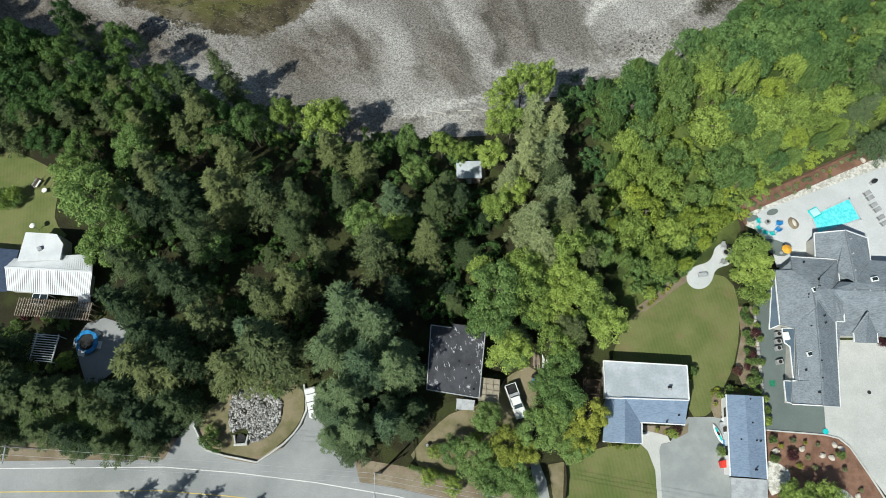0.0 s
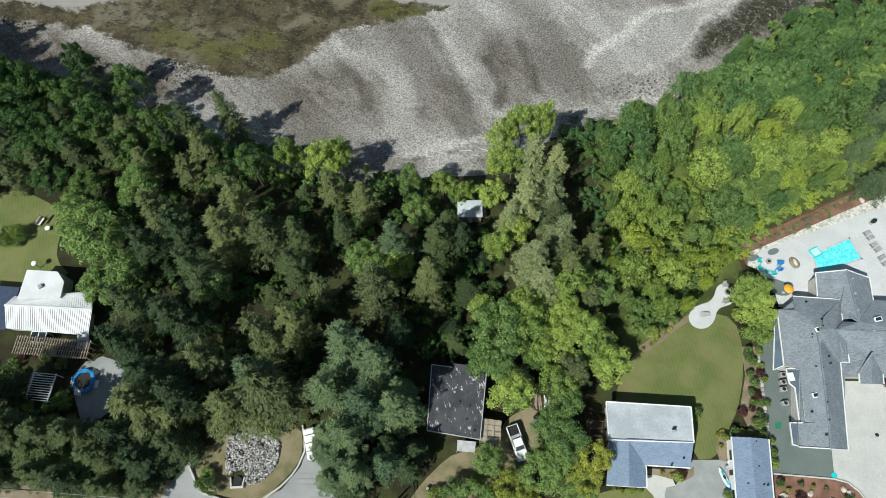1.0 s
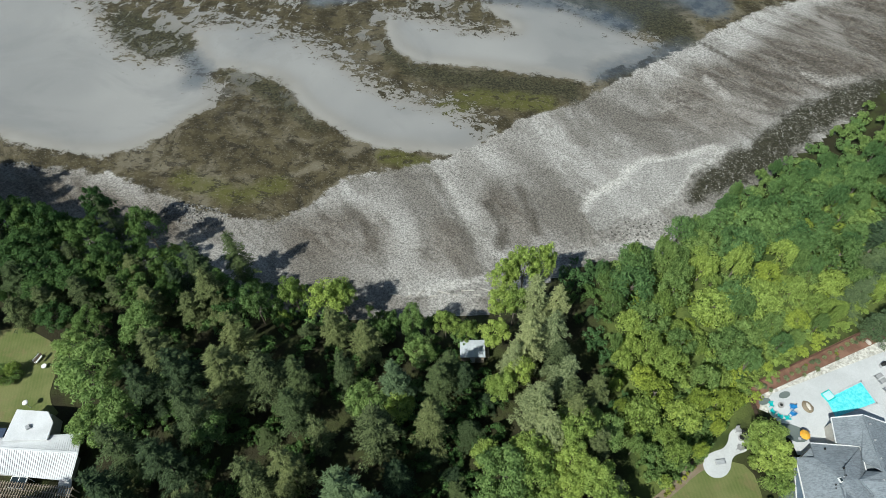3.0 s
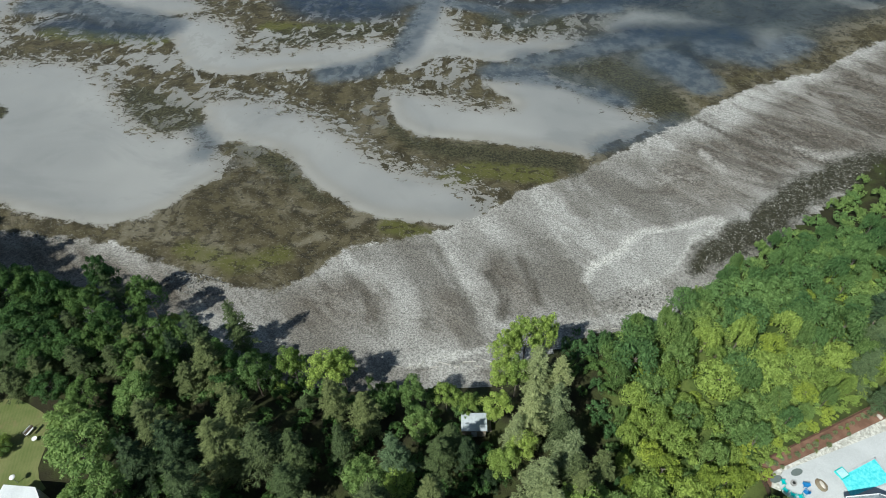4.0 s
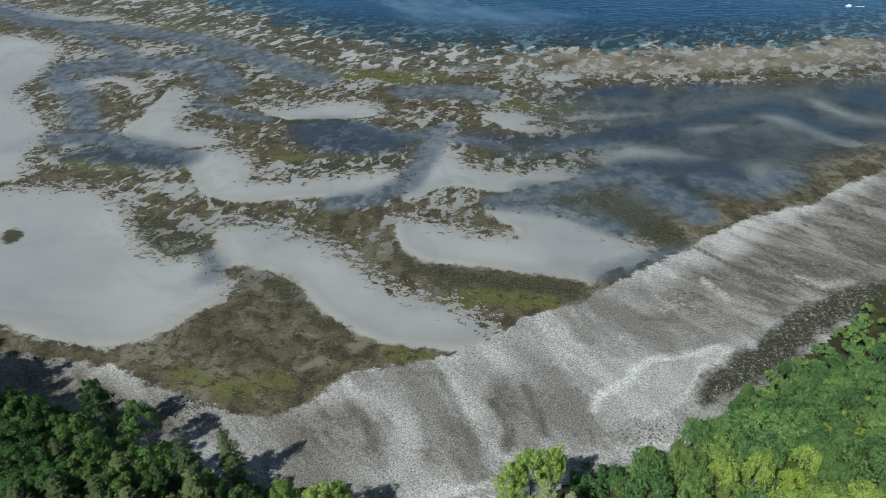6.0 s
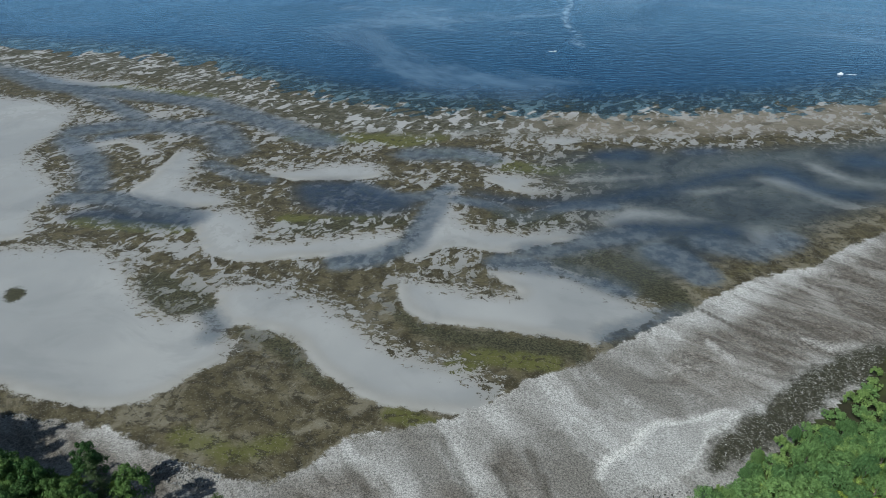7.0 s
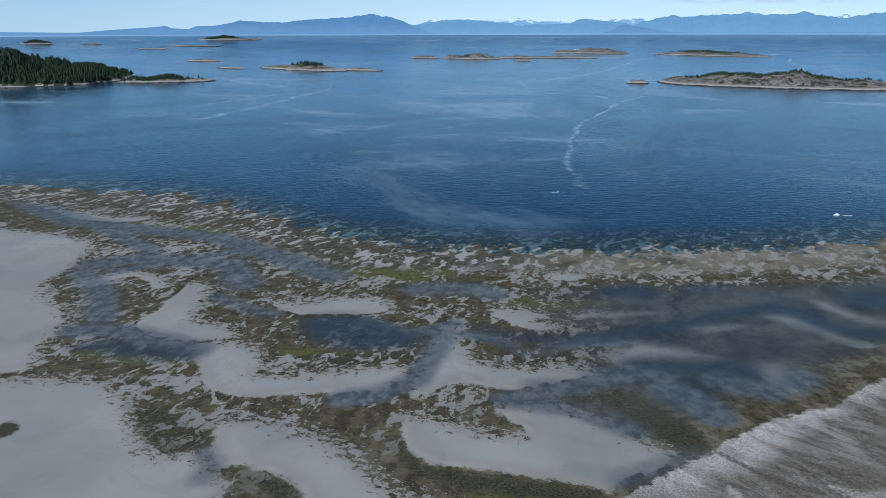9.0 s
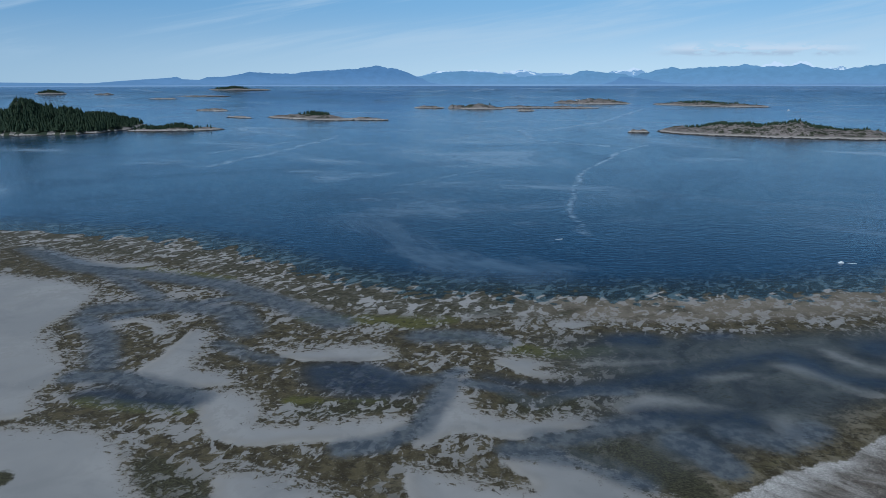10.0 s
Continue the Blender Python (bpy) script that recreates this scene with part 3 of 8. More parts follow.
def drift_line(p, q, width, strength, sway):
    """A wavering foam line on the water from p to q, soft at its ends and broken up."""
    length = math.hypot(q[0] - p[0], q[1] - p[1])
    ux, uy = (q[0] - p[0]) / length, (q[1] - p[1]) / length
    dx, dy = n.math("SUBTRACT", where[0], p[0]), n.math("SUBTRACT", where[1], p[1])
    go = n.math("DIVIDE", n.math("ADD", n.math("MULTIPLY", dx, ux), n.math("MULTIPLY", dy, uy)), length)
    off = n.math("ADD", n.math("SUBTRACT", n.math("MULTIPLY", dx, uy), n.math("MULTIPLY", dy, ux)), n.math("MULTIPLY", bend, sway))
    band = n.math("POWER", n.step(n.math("ABSOLUTE", off), width, 0.0), 1.6)
    ends = n.math("MULTIPLY", n.step(go, -0.06, 0.10), n.step(go, 1.06, 0.90))
    return n.math("MULTIPLY", n.math("MULTIPLY", band, ends), n.math("MULTIPLY", n.step(gaps, 0.36, 0.62), strength))


film = n.math("MULTIPLY", n.step(n.noise(0.0035, 6, 0.66, n.place((0.5, 1.0, 1), 0.5), 1.4), 0.50, 0.70), 0.62)
film = n.math("MAXIMUM", film, drift_line((787.0, 2563.0), (569.0, 2071.0), 24.0, 0.90, 50.0))
film = n.math("MAXIMUM", film, drift_line((569.0, 2071.0), (426.0, 1759.0), 24.0, 0.90, 50.0))
film = n.math("MAXIMUM", film, drift_line((426.0, 1759.0), (228.0, 1476.0), 24.0, 0.90, 50.0))
film = n.math("MAXIMUM", film, drift_line((178.0, 1549.0), (172.0, 1232.0), 24.0, 0.70, 50.0))
film = n.math("MAXIMUM", film, drift_line((172.0, 1232.0), (222.0, 1163.0), 24.0, 0.70, 50.0))
film = n.math("MAXIMUM", film, drift_line((222.0, 1163.0), (298.0, 1100.0), 24.0, 0.70, 50.0))
film = n.math("MAXIMUM", film, drift_line((361.0, 1129.0), (288.0, 1028.0), 7.0, 1.00, 26.0))
film = n.math("MAXIMUM", film, drift_line((288.0, 1028.0), (173.0, 786.0), 7.0, 1.00, 26.0))
film = n.math("MAXIMUM", film, drift_line((173.0, 786.0), (128.0, 625.0), 7.0, 1.00, 26.0))
film = n.math("MAXIMUM", film, drift_line((128.0, 625.0), (112.0, 528.0), 7.0, 1.00, 26.0))
film = n.math("MAXIMUM", film, drift_line((112.0, 528.0), (108.0, 451.0), 7.0, 1.00, 26.0))
film = n.math("MAXIMUM", film, drift_line((-222.0, 1343.0), (-222.0, 1263.0), 18.0, 0.80, 40.0))
film = n.math("MAXIMUM", film, drift_line((-222.0, 1263.0), (-263.0, 1044.0), 18.0, 0.80, 40.0))
film = n.math("MAXIMUM", film, drift_line((-263.0, 1044.0), (-321.0, 829.0), 18.0, 0.80, 40.0))
film = n.math("MAXIMUM", film, drift_line((-284.0, 1204.0), (-371.0, 995.0), 18.0, 0.60, 40.0))
film = n.math("MAXIMUM", film, drift_line((414.0, 2299.0), (407.0, 1890.0), 10.0, 0.50, 15.0))
film = n.math("MAXIMUM", film, drift_line((1203.0, 2235.0), (1454.0, 2541.0), 14.0, 0.60, 10.0))
film = n.math("MAXIMUM", film, drift_line((-51.0, 679.0), (55.0, 814.0), 9.0, 0.35, 30.0))
film = n.math("MAXIMUM", film, drift_line((55.0, 814.0), (169.0, 1083.0), 9.0, 0.35, 30.0))
clear = n.node("ShaderNodeBsdfTransparent", {"Color": (0.55, 0.68, 0.72)}).outputs[0]
dif = n.node("ShaderNodeBsdfDiffuse", {"Color": body}).outputs[0]
under = n.node("ShaderNodeMixShader", {0: deep, 1: clear, 2: dif}).outputs[0]
normal = n.bump(ripple, 0.45, 0.5)
gloss = n.node("ShaderNodeBsdfGlossy", {"Color": (0.78, 0.87, 0.94), "Roughness": n.math("ADD", 0.13, n.math("MULTIPLY", n.step(slick, 0.52, 0.6), 0.08)), "Normal": normal}).outputs[0]
fres = n.node("ShaderNodeFresnel", {"IOR": 1.33, "Normal": normal}).outputs[0]
water = n.node("ShaderNodeMixShader", {0: fres, 1: under, 2: gloss}).outputs[0]
foam = n.node("ShaderNodeBsdfDiffuse", {"Color": (0.30, 0.41, 0.52)}).outputs[0]
n.end(n.node("ShaderNodeMixShader", {0: n.math("MULTIPLY", n.math("MULTIPLY", film, deep), 0.62), 1: water, 2: foam}).outputs[0])

# ---- the ground, one sheet to the horizon, and the sea over it ----
gx, gy = np.meshgrid(spaced(-165, 185, 1.3, 4700, 1.09), spaced(-26, 330, 1.15, 4700, 1.06))
gz = ground_height(gx, gy)
me, used = grid_mesh("ground", gx, gy, gz)
for name, outlines, reach in (("sand", SAND, 12), ("dark", DARK, 9), ("pale", PALE, 3.5), ("pool", POOL, 14), ("mud", MUD_DIM, 8)):
    give(me, name, field(outlines, gx, gy, reach).ravel()[used])
for name, rows in (("light", LIGHT), ("shade", SHADE), ("film", FILM), ("olive", OLIVE)):
    give(me, name, strokes(rows, gx, gy).ravel()[used])
rise_y = (field(SAND, gx, gy + 3, 12) - field(SAND, gx, gy - 3, 12)) / 0.25
rise_x = (field(SAND, gx + 3, gy, 12) - field(SAND, gx - 3, gy, 12)) / 0.25
give(me, "torn", ease(0.40 - 0.75 * rise_y - 0.35 * rise_x).ravel()[used])
give(me, "beach", np.clip(0.5 + (along(BEACH, gx) - gy) / 12, 0, 1).ravel()[used])
give(me, "meadow", field([MEADOW], gx, gy, 3).ravel()[used])
give(me, "outer", ease((gy - along(BEACH, gx) - 25) / 50).ravel()[used])
give(me, "fringe", (ease((gy - along(SHORE, gx) + np.interp(gx, [-60, 40], [40, 27])) / 14)).ravel()[used])
give(me, "shallow", (ease((gx - 25) / 60) * ease((gy - along(BEACH, gx) - 6) / 22) * ease((along(SHORE, gx) - 30 - gy) / 20)).ravel()[used])
give(me, "tan", (ease((gx - 20) / 60) * ease((along(SHORE, gx) + 14 - gy) / 8)).ravel()[used])
me.materials.append(land_m), me.materials.append(flat_m)
centre = np.empty(len(me.polygons) * 3)
me.polygons.foreach_get("center", centre)
centre = centre.reshape(-1, 3)
me.polygons.foreach_set("material_index", (centre[:, 1] > along(TOE, centre[:, 0]) - 1.5).astype(int))
ground = tagged(new("ground", me), "wooded land, gravel beach and tidal sand flats", "ground", kind="structure")

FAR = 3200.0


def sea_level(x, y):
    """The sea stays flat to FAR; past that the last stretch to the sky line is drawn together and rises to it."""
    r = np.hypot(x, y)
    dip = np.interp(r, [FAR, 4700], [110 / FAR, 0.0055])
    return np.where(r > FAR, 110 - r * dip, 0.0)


gx, gy = np.meshgrid(spaced(-180, 195, 3.0, 4700, 1.09), spaced(30, 330, 2.5, 4700, 1.06))
gz = ground_height(gx, gy)
keep = (gy > along(BEACH, gx) - 6).ravel()
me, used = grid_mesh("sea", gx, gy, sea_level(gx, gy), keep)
give(me, "deep", np.clip((-gz - 0.05) / 1.1, 0, 1).ravel()[used])
me.materials.append(sea_m)
sea = tagged(new("sea", me), "calm blue sea with shallow water over the flats", "sea", kind="structure")


# ---- helpers for things ----
def part(name, bm, mat, parent=None, label="", smooth=False):
    """Link a bmesh as one mesh object under a thing or a part."""
    me = bpy.data.meshes.new(name)
    bm.to_mesh(me)
    bm.free()
    if smooth:
        me.polygons.foreach_set("use_smooth", [True] * len(me.polygons))
    me.materials.append(mat)
    ob = new(name, me)
    if parent:
        ob.parent = parent
    return tagged(ob, label)


def thing(name, x, y, z, turn=0.0, label="", category="", group="", kind=""):
    ob = new(name)
    ob.matrix_basis = pose(x, y, z, 0, 0, turn)
    return tagged(ob, label, category, group, kind)


def z_at(x, y):
    return float(ground_height(np.array([float(x)]), np.array([float(y)]))[0])


def box(bm, size, at=(0, 0, 0), turn=0.0, bevel=0.0):
    r = bmesh.ops.create_cube(bm, size=1.0, matrix=pose(*at, 0, 0, turn) @ Matrix.Diagonal((*size, 1)))
    if bevel:
        edges = {e for v in r["verts"] for e in v.link_edges}
        bmesh.ops.bevel(bm, geom=list(edges), offset=bevel, segments=1, affect="EDGES")
    return bm


def rod(bm, a, b, r0, r1=None, sides=8):
    """A tapered round bar from a to b."""
    a, b = Vector(a), Vector(b)
    m = Matrix.Translation((a + b) / 2) @ (b - a).to_track_quat("Z", "Y").to_matrix().to_4x4()
    bmesh.ops.create_cone(bm, cap_ends=True, segments=sides, radius1=r0, radius2=r0 if r1 is None else r1, depth=(b - a).length, matrix=m)
    return bm


def ball(bm, at, size, rough=0.15, seed=0, level=2):
    r = bmesh.ops.create_icosphere(bm, subdivisions=level, radius=1.0)
    for v in r["verts"]:
        k = 1 + rough * noise.noise(v.co * 1.7 + Vector((seed * 3.1, seed, 0)))
        v.co = Vector((v.co.x * size[0] * k, v.co.y * size[1] * k, v.co.z * size[2] * k)) + Vector(at)
    return bm


def prism(bm, outline, z0, z1):
    """An upright solid over a closed outline."""
    if sum(a[0] * b[1] - b[0] * a[1] for a, b in zip(outline, outline[1:] + outline[:1])) < 0:
        outline = outline[::-1]
    low = [bm.verts.new((p[0], p[1], z0)) for p in outline]
    top = [bm.verts.new((p[0], p[1], z1)) for p in outline]
    bm.faces.new(top), bm.faces.new(low[::-1])
    for i in range(len(outline)):
        j = (i + 1) % len(outline)
        bm.faces.new((low[i], low[j], top[j], top[i]))
    return bm


def sheet(bm, corners, thick):
    """A slab whose upper face has the given corners in space."""
    n = sum(((Vector(b) - Vector(a)).cross(Vector(c) - Vector(a)) for a, b, c in zip(corners, corners[1:], corners[2:])), Vector())
    if n.z < 0:
        corners = corners[::-1]
    top = [bm.verts.new(p) for p in corners]
    low = [bm.verts.new((p[0], p[1], p[2] - thick)) for p in corners]
    bm.faces.new(top), bm.faces.new(low[::-1])
    for i in range(len(top)):
        j = (i + 1) % len(top)
        bm.faces.new((low[i], low[j], top[j], top[i]))
    return bm


def rounded(outline, times=2):
    p = [Vector(q) for q in outline]
    for _ in range(times):
        p = [a.lerp(b, s) for a, b in zip(p, p[1:] + p[:1]) for s in (0.25, 0.75)]
    return [tuple(q) for q in p]


# ---- plants ----
def leaf_material(name, dark, light, through=0.25):
    m, n = material(name)
    one, tree = n.island(), n.each()
    c = n.mix(n.step(one, -0.15, 0.95), dark, light)
    c = n.mix(n.math("MULTIPLY", tree, 0.45), c, n.mix(0.5, light, (0.10, 0.10, 0.03)))
    c = n.mix(0.32, c, n.mix(n.noise(0.9, 3, 0.6), (0.05, 0.05, 0.05), (0.95, 0.95, 0.95)), "OVERLAY")
    c = n.mix(1.0, c, n.mix(tree, (0.62, 0.66, 0.68), (1.22, 1.18, 1.10)), "MULTIPLY")
    d = n.surface(c, 0.65, spec=0.12)
    t = n.node("ShaderNodeBsdfTranslucent", {"Color": c}).outputs[0]
    n.end(n.node("ShaderNodeMixShader", {0: through, 1: d, 2: t}).outputs[0])
    return m


LEAF = {
    "fir_dark": leaf_material("dark_needles", (0.014, 0.031, 0.015), (0.088, 0.130, 0.058)),
    "fir_olive": leaf_material("olive_needles", (0.024, 0.038, 0.016), (0.160, 0.196, 0.084)),
    "fir_teal": leaf_material("blue_green_needles", (0.026, 0.052, 0.028), (0.155, 0.225, 0.115)),
    "fir_pale": leaf_material("pale_needles", (0.105, 0.135, 0.060), (0.35, 0.395, 0.190)),
    "leaf_mid": leaf_material("maple_leaves", (0.085, 0.160, 0.042), (0.290, 0.420, 0.140), 0.35),
    "leaf_light": leaf_material("alder_leaves", (0.150, 0.225, 0.048), (0.45, 0.58, 0.150), 0.35),
    "leaf_yellow": leaf_material("yellowing_leaves", (0.240, 0.280, 0.045), (0.54, 0.57, 0.12), 0.36),
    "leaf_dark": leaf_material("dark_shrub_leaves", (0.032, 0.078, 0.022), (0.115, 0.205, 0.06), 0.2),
    "leaf_lime": leaf_material("lime_shrub_leaves", (0.210, 0.285, 0.060), (0.49, 0.59, 0.105), 0.35),
    "leaf_bank": leaf_material("bank_shrub_leaves", (0.062, 0.135, 0.048), (0.180, 0.305, 0.108), 0.25),
    "leaf_red": leaf_material("purple_leaves", (0.058, 0.020, 0.026), (0.140, 0.049, 0.066), 0.2),
    "leaf_grey": leaf_material("grey_green_leaves", (0.16, 0.2, 0.09), (0.36, 0.4, 0.22), 0.2),
}
BARK = mixed("bark", (0.11, 0.085, 0.065), (0.20, 0.175, 0.15), 0.8, 9.0, 0.95, 0.04)


def leaves_mesh(name, at, out, side, mat):
    """Small pointed leaf sprays: a triangle each, from a place, a way out and a way aside."""
    q = np.stack([at - 0.35 * out - side, at - 0.25 * out + side, at + 0.65 * out], 1)
    me = bpy.data.meshes.new(name)
    me.from_pydata(q.reshape(-1, 3).tolist(), [], np.arange(len(at) * 3).reshape(-1, 3).tolist())
    me.materials.append(mat)
    return me


def trunk_mesh(height, radius, limbs, mat, seed):
    r = random.Random(seed)
    bm = bmesh.new()
    last = Vector((0, 0, -0.6))
    for k in range(1, 5):
        p = Vector((r.uniform(-0.12, 0.12), r.uniform(-0.12, 0.12), height * k / 4))
        rod(bm, last, p, radius * (1.05 - (k - 1) / 4.2), radius * (1.05 - k / 4.2), 7)
        last = p
    for k in range(limbs):
        a, z = r.uniform(0, 6.28), height * r.uniform(0.3, 0.85)
        d = Vector((math.cos(a), math.sin(a), r.uniform(0.3, 0.9)))
        rod(bm, (0, 0, z), Vector((0, 0, z)) + d * height * r.uniform(0.16, 0.28), radius * 0.4, radius * 0.12, 5)
    me = bpy.data.meshes.new("trunk")
    bm.to_mesh(me)
    bm.free()
    me.materials.append(mat)
    return me


def conifer_meshes(key, seed):
    """A fir 16 m high and 3.6 m in radius: uneven whorls of drooping, fan-shaped boughs with dark gaps between them."""
    r = np.random.RandomState(seed)
    H, R = 16.0, 3.6
    at, out, side = [], [], []
    z, lee = 1.8, r.uniform(0, 6.28)
    while z < H - 0.3:
        u = z / H
        reach = R * (1 - u) ** 0.66 * (0.45 + 0.55 * min(1, (z - 1) / 3.0))
        count, first = r.randint(4, 7), r.uniform(0, 6.28)
        for k in range(count):
            a = first + 6.283 * k / count + r.uniform(-0.45, 0.45)
            L = max(0.4, reach * r.choice([0.55, 0.8, 1.0, 1.15, 1.35]) * r.uniform(0.85, 1.1) * (1 + 0.16 * np.cos(a - lee)))
            d = np.array([np.cos(a), np.sin(a), 0.0])
            across = np.array([-d[1], d[0], 0.0])
            lift, foot = 0.42 * (u - 0.3) + r.uniform(-0.12, 0.12), z + r.uniform(-0.35, 0.35)
            wide = 0.62 * min(1, L / 2.0) * r.uniform(0.75, 1.2)
            clump = r.uniform(0, 6.28)
            for s in np.arange(0.25 * L, L, 0.20):
                half = 0.08 + wide * max(0.0, 1 - ((s / L - 0.6) / 0.5) ** 2) * (0.72 + 0.45 * np.sin(s * 5.2 + clump))
                for sgn in (-1, 1):
                    for j in ((0.25, 0.62, 1.0) if half > 0.3 else (0.7,)):
                        w = half * j * r.uniform(0.8, 1.2)
                        at.append(d * (s + 0.35 * w) + across * sgn * w + [0, 0, foot + lift * s - 0.07 * s * s - 0.22 * w + r.uniform(-0.09, 0.09)])
                        o = d * r.uniform(0.5, 0.9) + across * sgn * r.uniform(0.35, 0.9) + [0, 0, r.uniform(-0.45, 0.15)]
                        out.append(o / np.linalg.norm(o) * r.uniform(0.24, 0.46))
                        q = across * r.uniform(0.5, 1) - d * sgn * r.uniform(0.3, 0.8) + [0, 0, r.uniform(-0.35, 0.35)]
                        side.append(q / np.linalg.norm(q) * r.uniform(0.075, 0.14))
            at.append(d * L + [0, 0, foot + lift * L - 0.07 * L * L]), out.append(d * 0.6 + [0, 0, -0.08]), side.append(across * 0.13)
        for k in range(9):
            a, q = r.uniform(0, 6.28), reach * r.uniform(0.12, 0.5)
            d, across = np.array([np.cos(a), np.sin(a), 0.0]), np.array([-np.sin(a), np.cos(a), 0.0])
            at.append(d * q + [0, 0, z - 0.3 + r.uniform(-0.3, 0.3)]), out.append(d * r.uniform(0.5, 0.8) + [0, 0, r.uniform(-0.4, 0.0)]), side.append(across * r.uniform(0.18, 0.30) + [0, 0, r.uniform(-0.1, 0.1)])
        z += r.uniform(0.60, 0.95)
    for k in range(24):
        a = r.uniform(0, 6.28)
        at.append(np.array([0.1 * np.cos(a), 0.1 * np.sin(a), H - 0.9 + 0.04 * k])), out.append(np.array([0.22 * np.cos(a), 0.22 * np.sin(a), 0.25])), side.append(np.array([-0.08 * np.sin(a), 0.08 * np.cos(a), 0]))
    return trunk_mesh(H - 0.5, 0.26, 0, BARK, seed), leaves_mesh("crown", np.array(at), np.array(out), np.array(side), LEAF[key])


def broadleaf_meshes(key, seed, lobes=38, each=125, H=12.0, R=3.6, low=0.12, size=0.34, tight=0.0):
    """A broad crown 12 m high and 3.6 m in radius, of many uneven lobes whose leaves lie along their outsides."""
    r = np.random.RandomState(seed)
    at, out, side = [], [], []
    mid, half = H * (low + 1) / 2, H * (1 - low) / 2
    for k in range(lobes):
        v = r.normal(size=3)
        v /= np.linalg.norm(v)
        v[2] = abs(v[2]) * 0.95 - (0.35 if k % 4 == 0 else 0.05)
        grow = r.uniform(0.60 + 0.22 * tight, 1.10 - 0.04 * tight)
        c = np.array([v[0] * R * grow * 0.82, v[1] * R * grow * 0.82, mid + v[2] * half * grow * 0.84])
        rad = r.uniform(0.17 + 0.05 * tight, 0.36) * R * (0.75 + 0.25 * (1 - abs(v[2])))
        d = r.normal(size=(each, 3))
        d /= np.linalg.norm(d, axis=1)[:, None]
        d[:, 2] = np.where(d[:, 2] < -0.35, -d[:, 2], d[:, 2])
        at.append(c + d * rad * r.uniform(0.62, 1.16, (each, 1)) * [1, 1, 0.85])
        face = d + r.normal(size=(each, 3)) * 0.42
        o = np.cross(face, r.normal(size=(each, 3)))
        o /= np.linalg.norm(o, axis=1)[:, None] + 1e-6
        s = np.cross(face, o)
        s /= np.linalg.norm(s, axis=1)[:, None] + 1e-6
        out.append(o * r.uniform(0.7, 1.35, (each, 1)) * size), side.append(s * r.uniform(0.5, 0.9, (each, 1)) * size * 0.5)
    return trunk_mesh(H * 0.72, 0.2, 9, BARK, seed), leaves_mesh("crown", np.concatenate(at), np.concatenate(out), np.concatenate(side), LEAF[key])


def shrub_meshes(key, seed):
    """A low thicket 3 m high and 2.6 m in radius."""
    return broadleaf_meshes(key, seed, 38, 64, 3.0, 2.6, 0.08, 0.28, 1.0)


def undergrowth_meshes(key, seed):
    """A plainer thicket of the same size for shade and far banks."""
    return broadleaf_meshes(key, seed, 17, 46, 3.0, 2.6, 0.08, 0.42)


SPECIES = {
    "fir_dark": (conifer_meshes, "fir_dark", "fir_tree", "tall dark green fir in the dense wood", "tree", 16.0, 3.6),
    "fir_olive": (conifer_meshes, "fir_olive", "fir_tree", "tall olive green fir with drooping boughs", "tree", 16.0, 3.6),
    "fir_teal": (conifer_meshes, "fir_teal", "fir_tree", "blue-green fir with layered feathery boughs", "tree", 16.0, 3.6),
    "fir_pale": (conifer_meshes, "fir_pale", "fir_tree", "pale grey-green fir with thinning boughs", "tree", 16.0, 3.6),
    "maple": (broadleaf_meshes, "leaf_mid", "maple_tree", "leafy mid-green maple with a rounded crown", "tree", 12.0, 3.6),
    "alder": (broadleaf_meshes, "leaf_light", "alder_tree", "light green leafy alder with a loose crown", "tree", 12.0, 3.6),
    "dark_maple": (broadleaf_meshes, "leaf_dark", "maple_tree", "dark green leafy tree on the wooded bank", "tree", 12.0, 3.6),
    "gold": (broadleaf_meshes, "leaf_yellow", "locust_tree", "small yellow-leaved garden tree with a ragged crown", "tree", 12.0, 3.6),
    "thicket": (shrub_meshes, "leaf_light", "shrub", "light green leafy shrub in the thicket", "shrub", 3.0, 2.6),
    "lime": (shrub_meshes, "leaf_lime", "shrub", "bright lime green shrub on the bank", "shrub", 3.0, 2.6),
    "dark_shrub": (shrub_meshes, "leaf_bank", "shrub", "dark green rounded shrub on the bank", "shrub", 3.0, 2.6),
    # leaf colour taken dark to stand for the shade in the wood
    "shade_shrub": (shrub_meshes, "leaf_dark", "shrub", "undergrowth below the firs, leaves darkened for shade", "shrub", 3.0, 2.6),
    "mid_shrub": (shrub_meshes, "leaf_mid", "shrub", "mid-green leafy shrub growing on the bank", "shrub", 3.0, 2.6),
    "purple": (shrub_meshes, "leaf_red", "shrub", "dark purple-leaved ornamental shrub", "shrub", 3.0, 2.6),
    "gold_shrub": (shrub_meshes, "leaf_yellow", "shrub", "small yellow ornamental shrub in the bed", "shrub", 3.0, 2.6),
    "grey_shrub": (shrub_meshes, "leaf_grey", "shrub", "clipped grey-green ball shrub in the bed", "shrub", 3.0, 2.6),
}
MADE = {}
pick = random.Random(5)


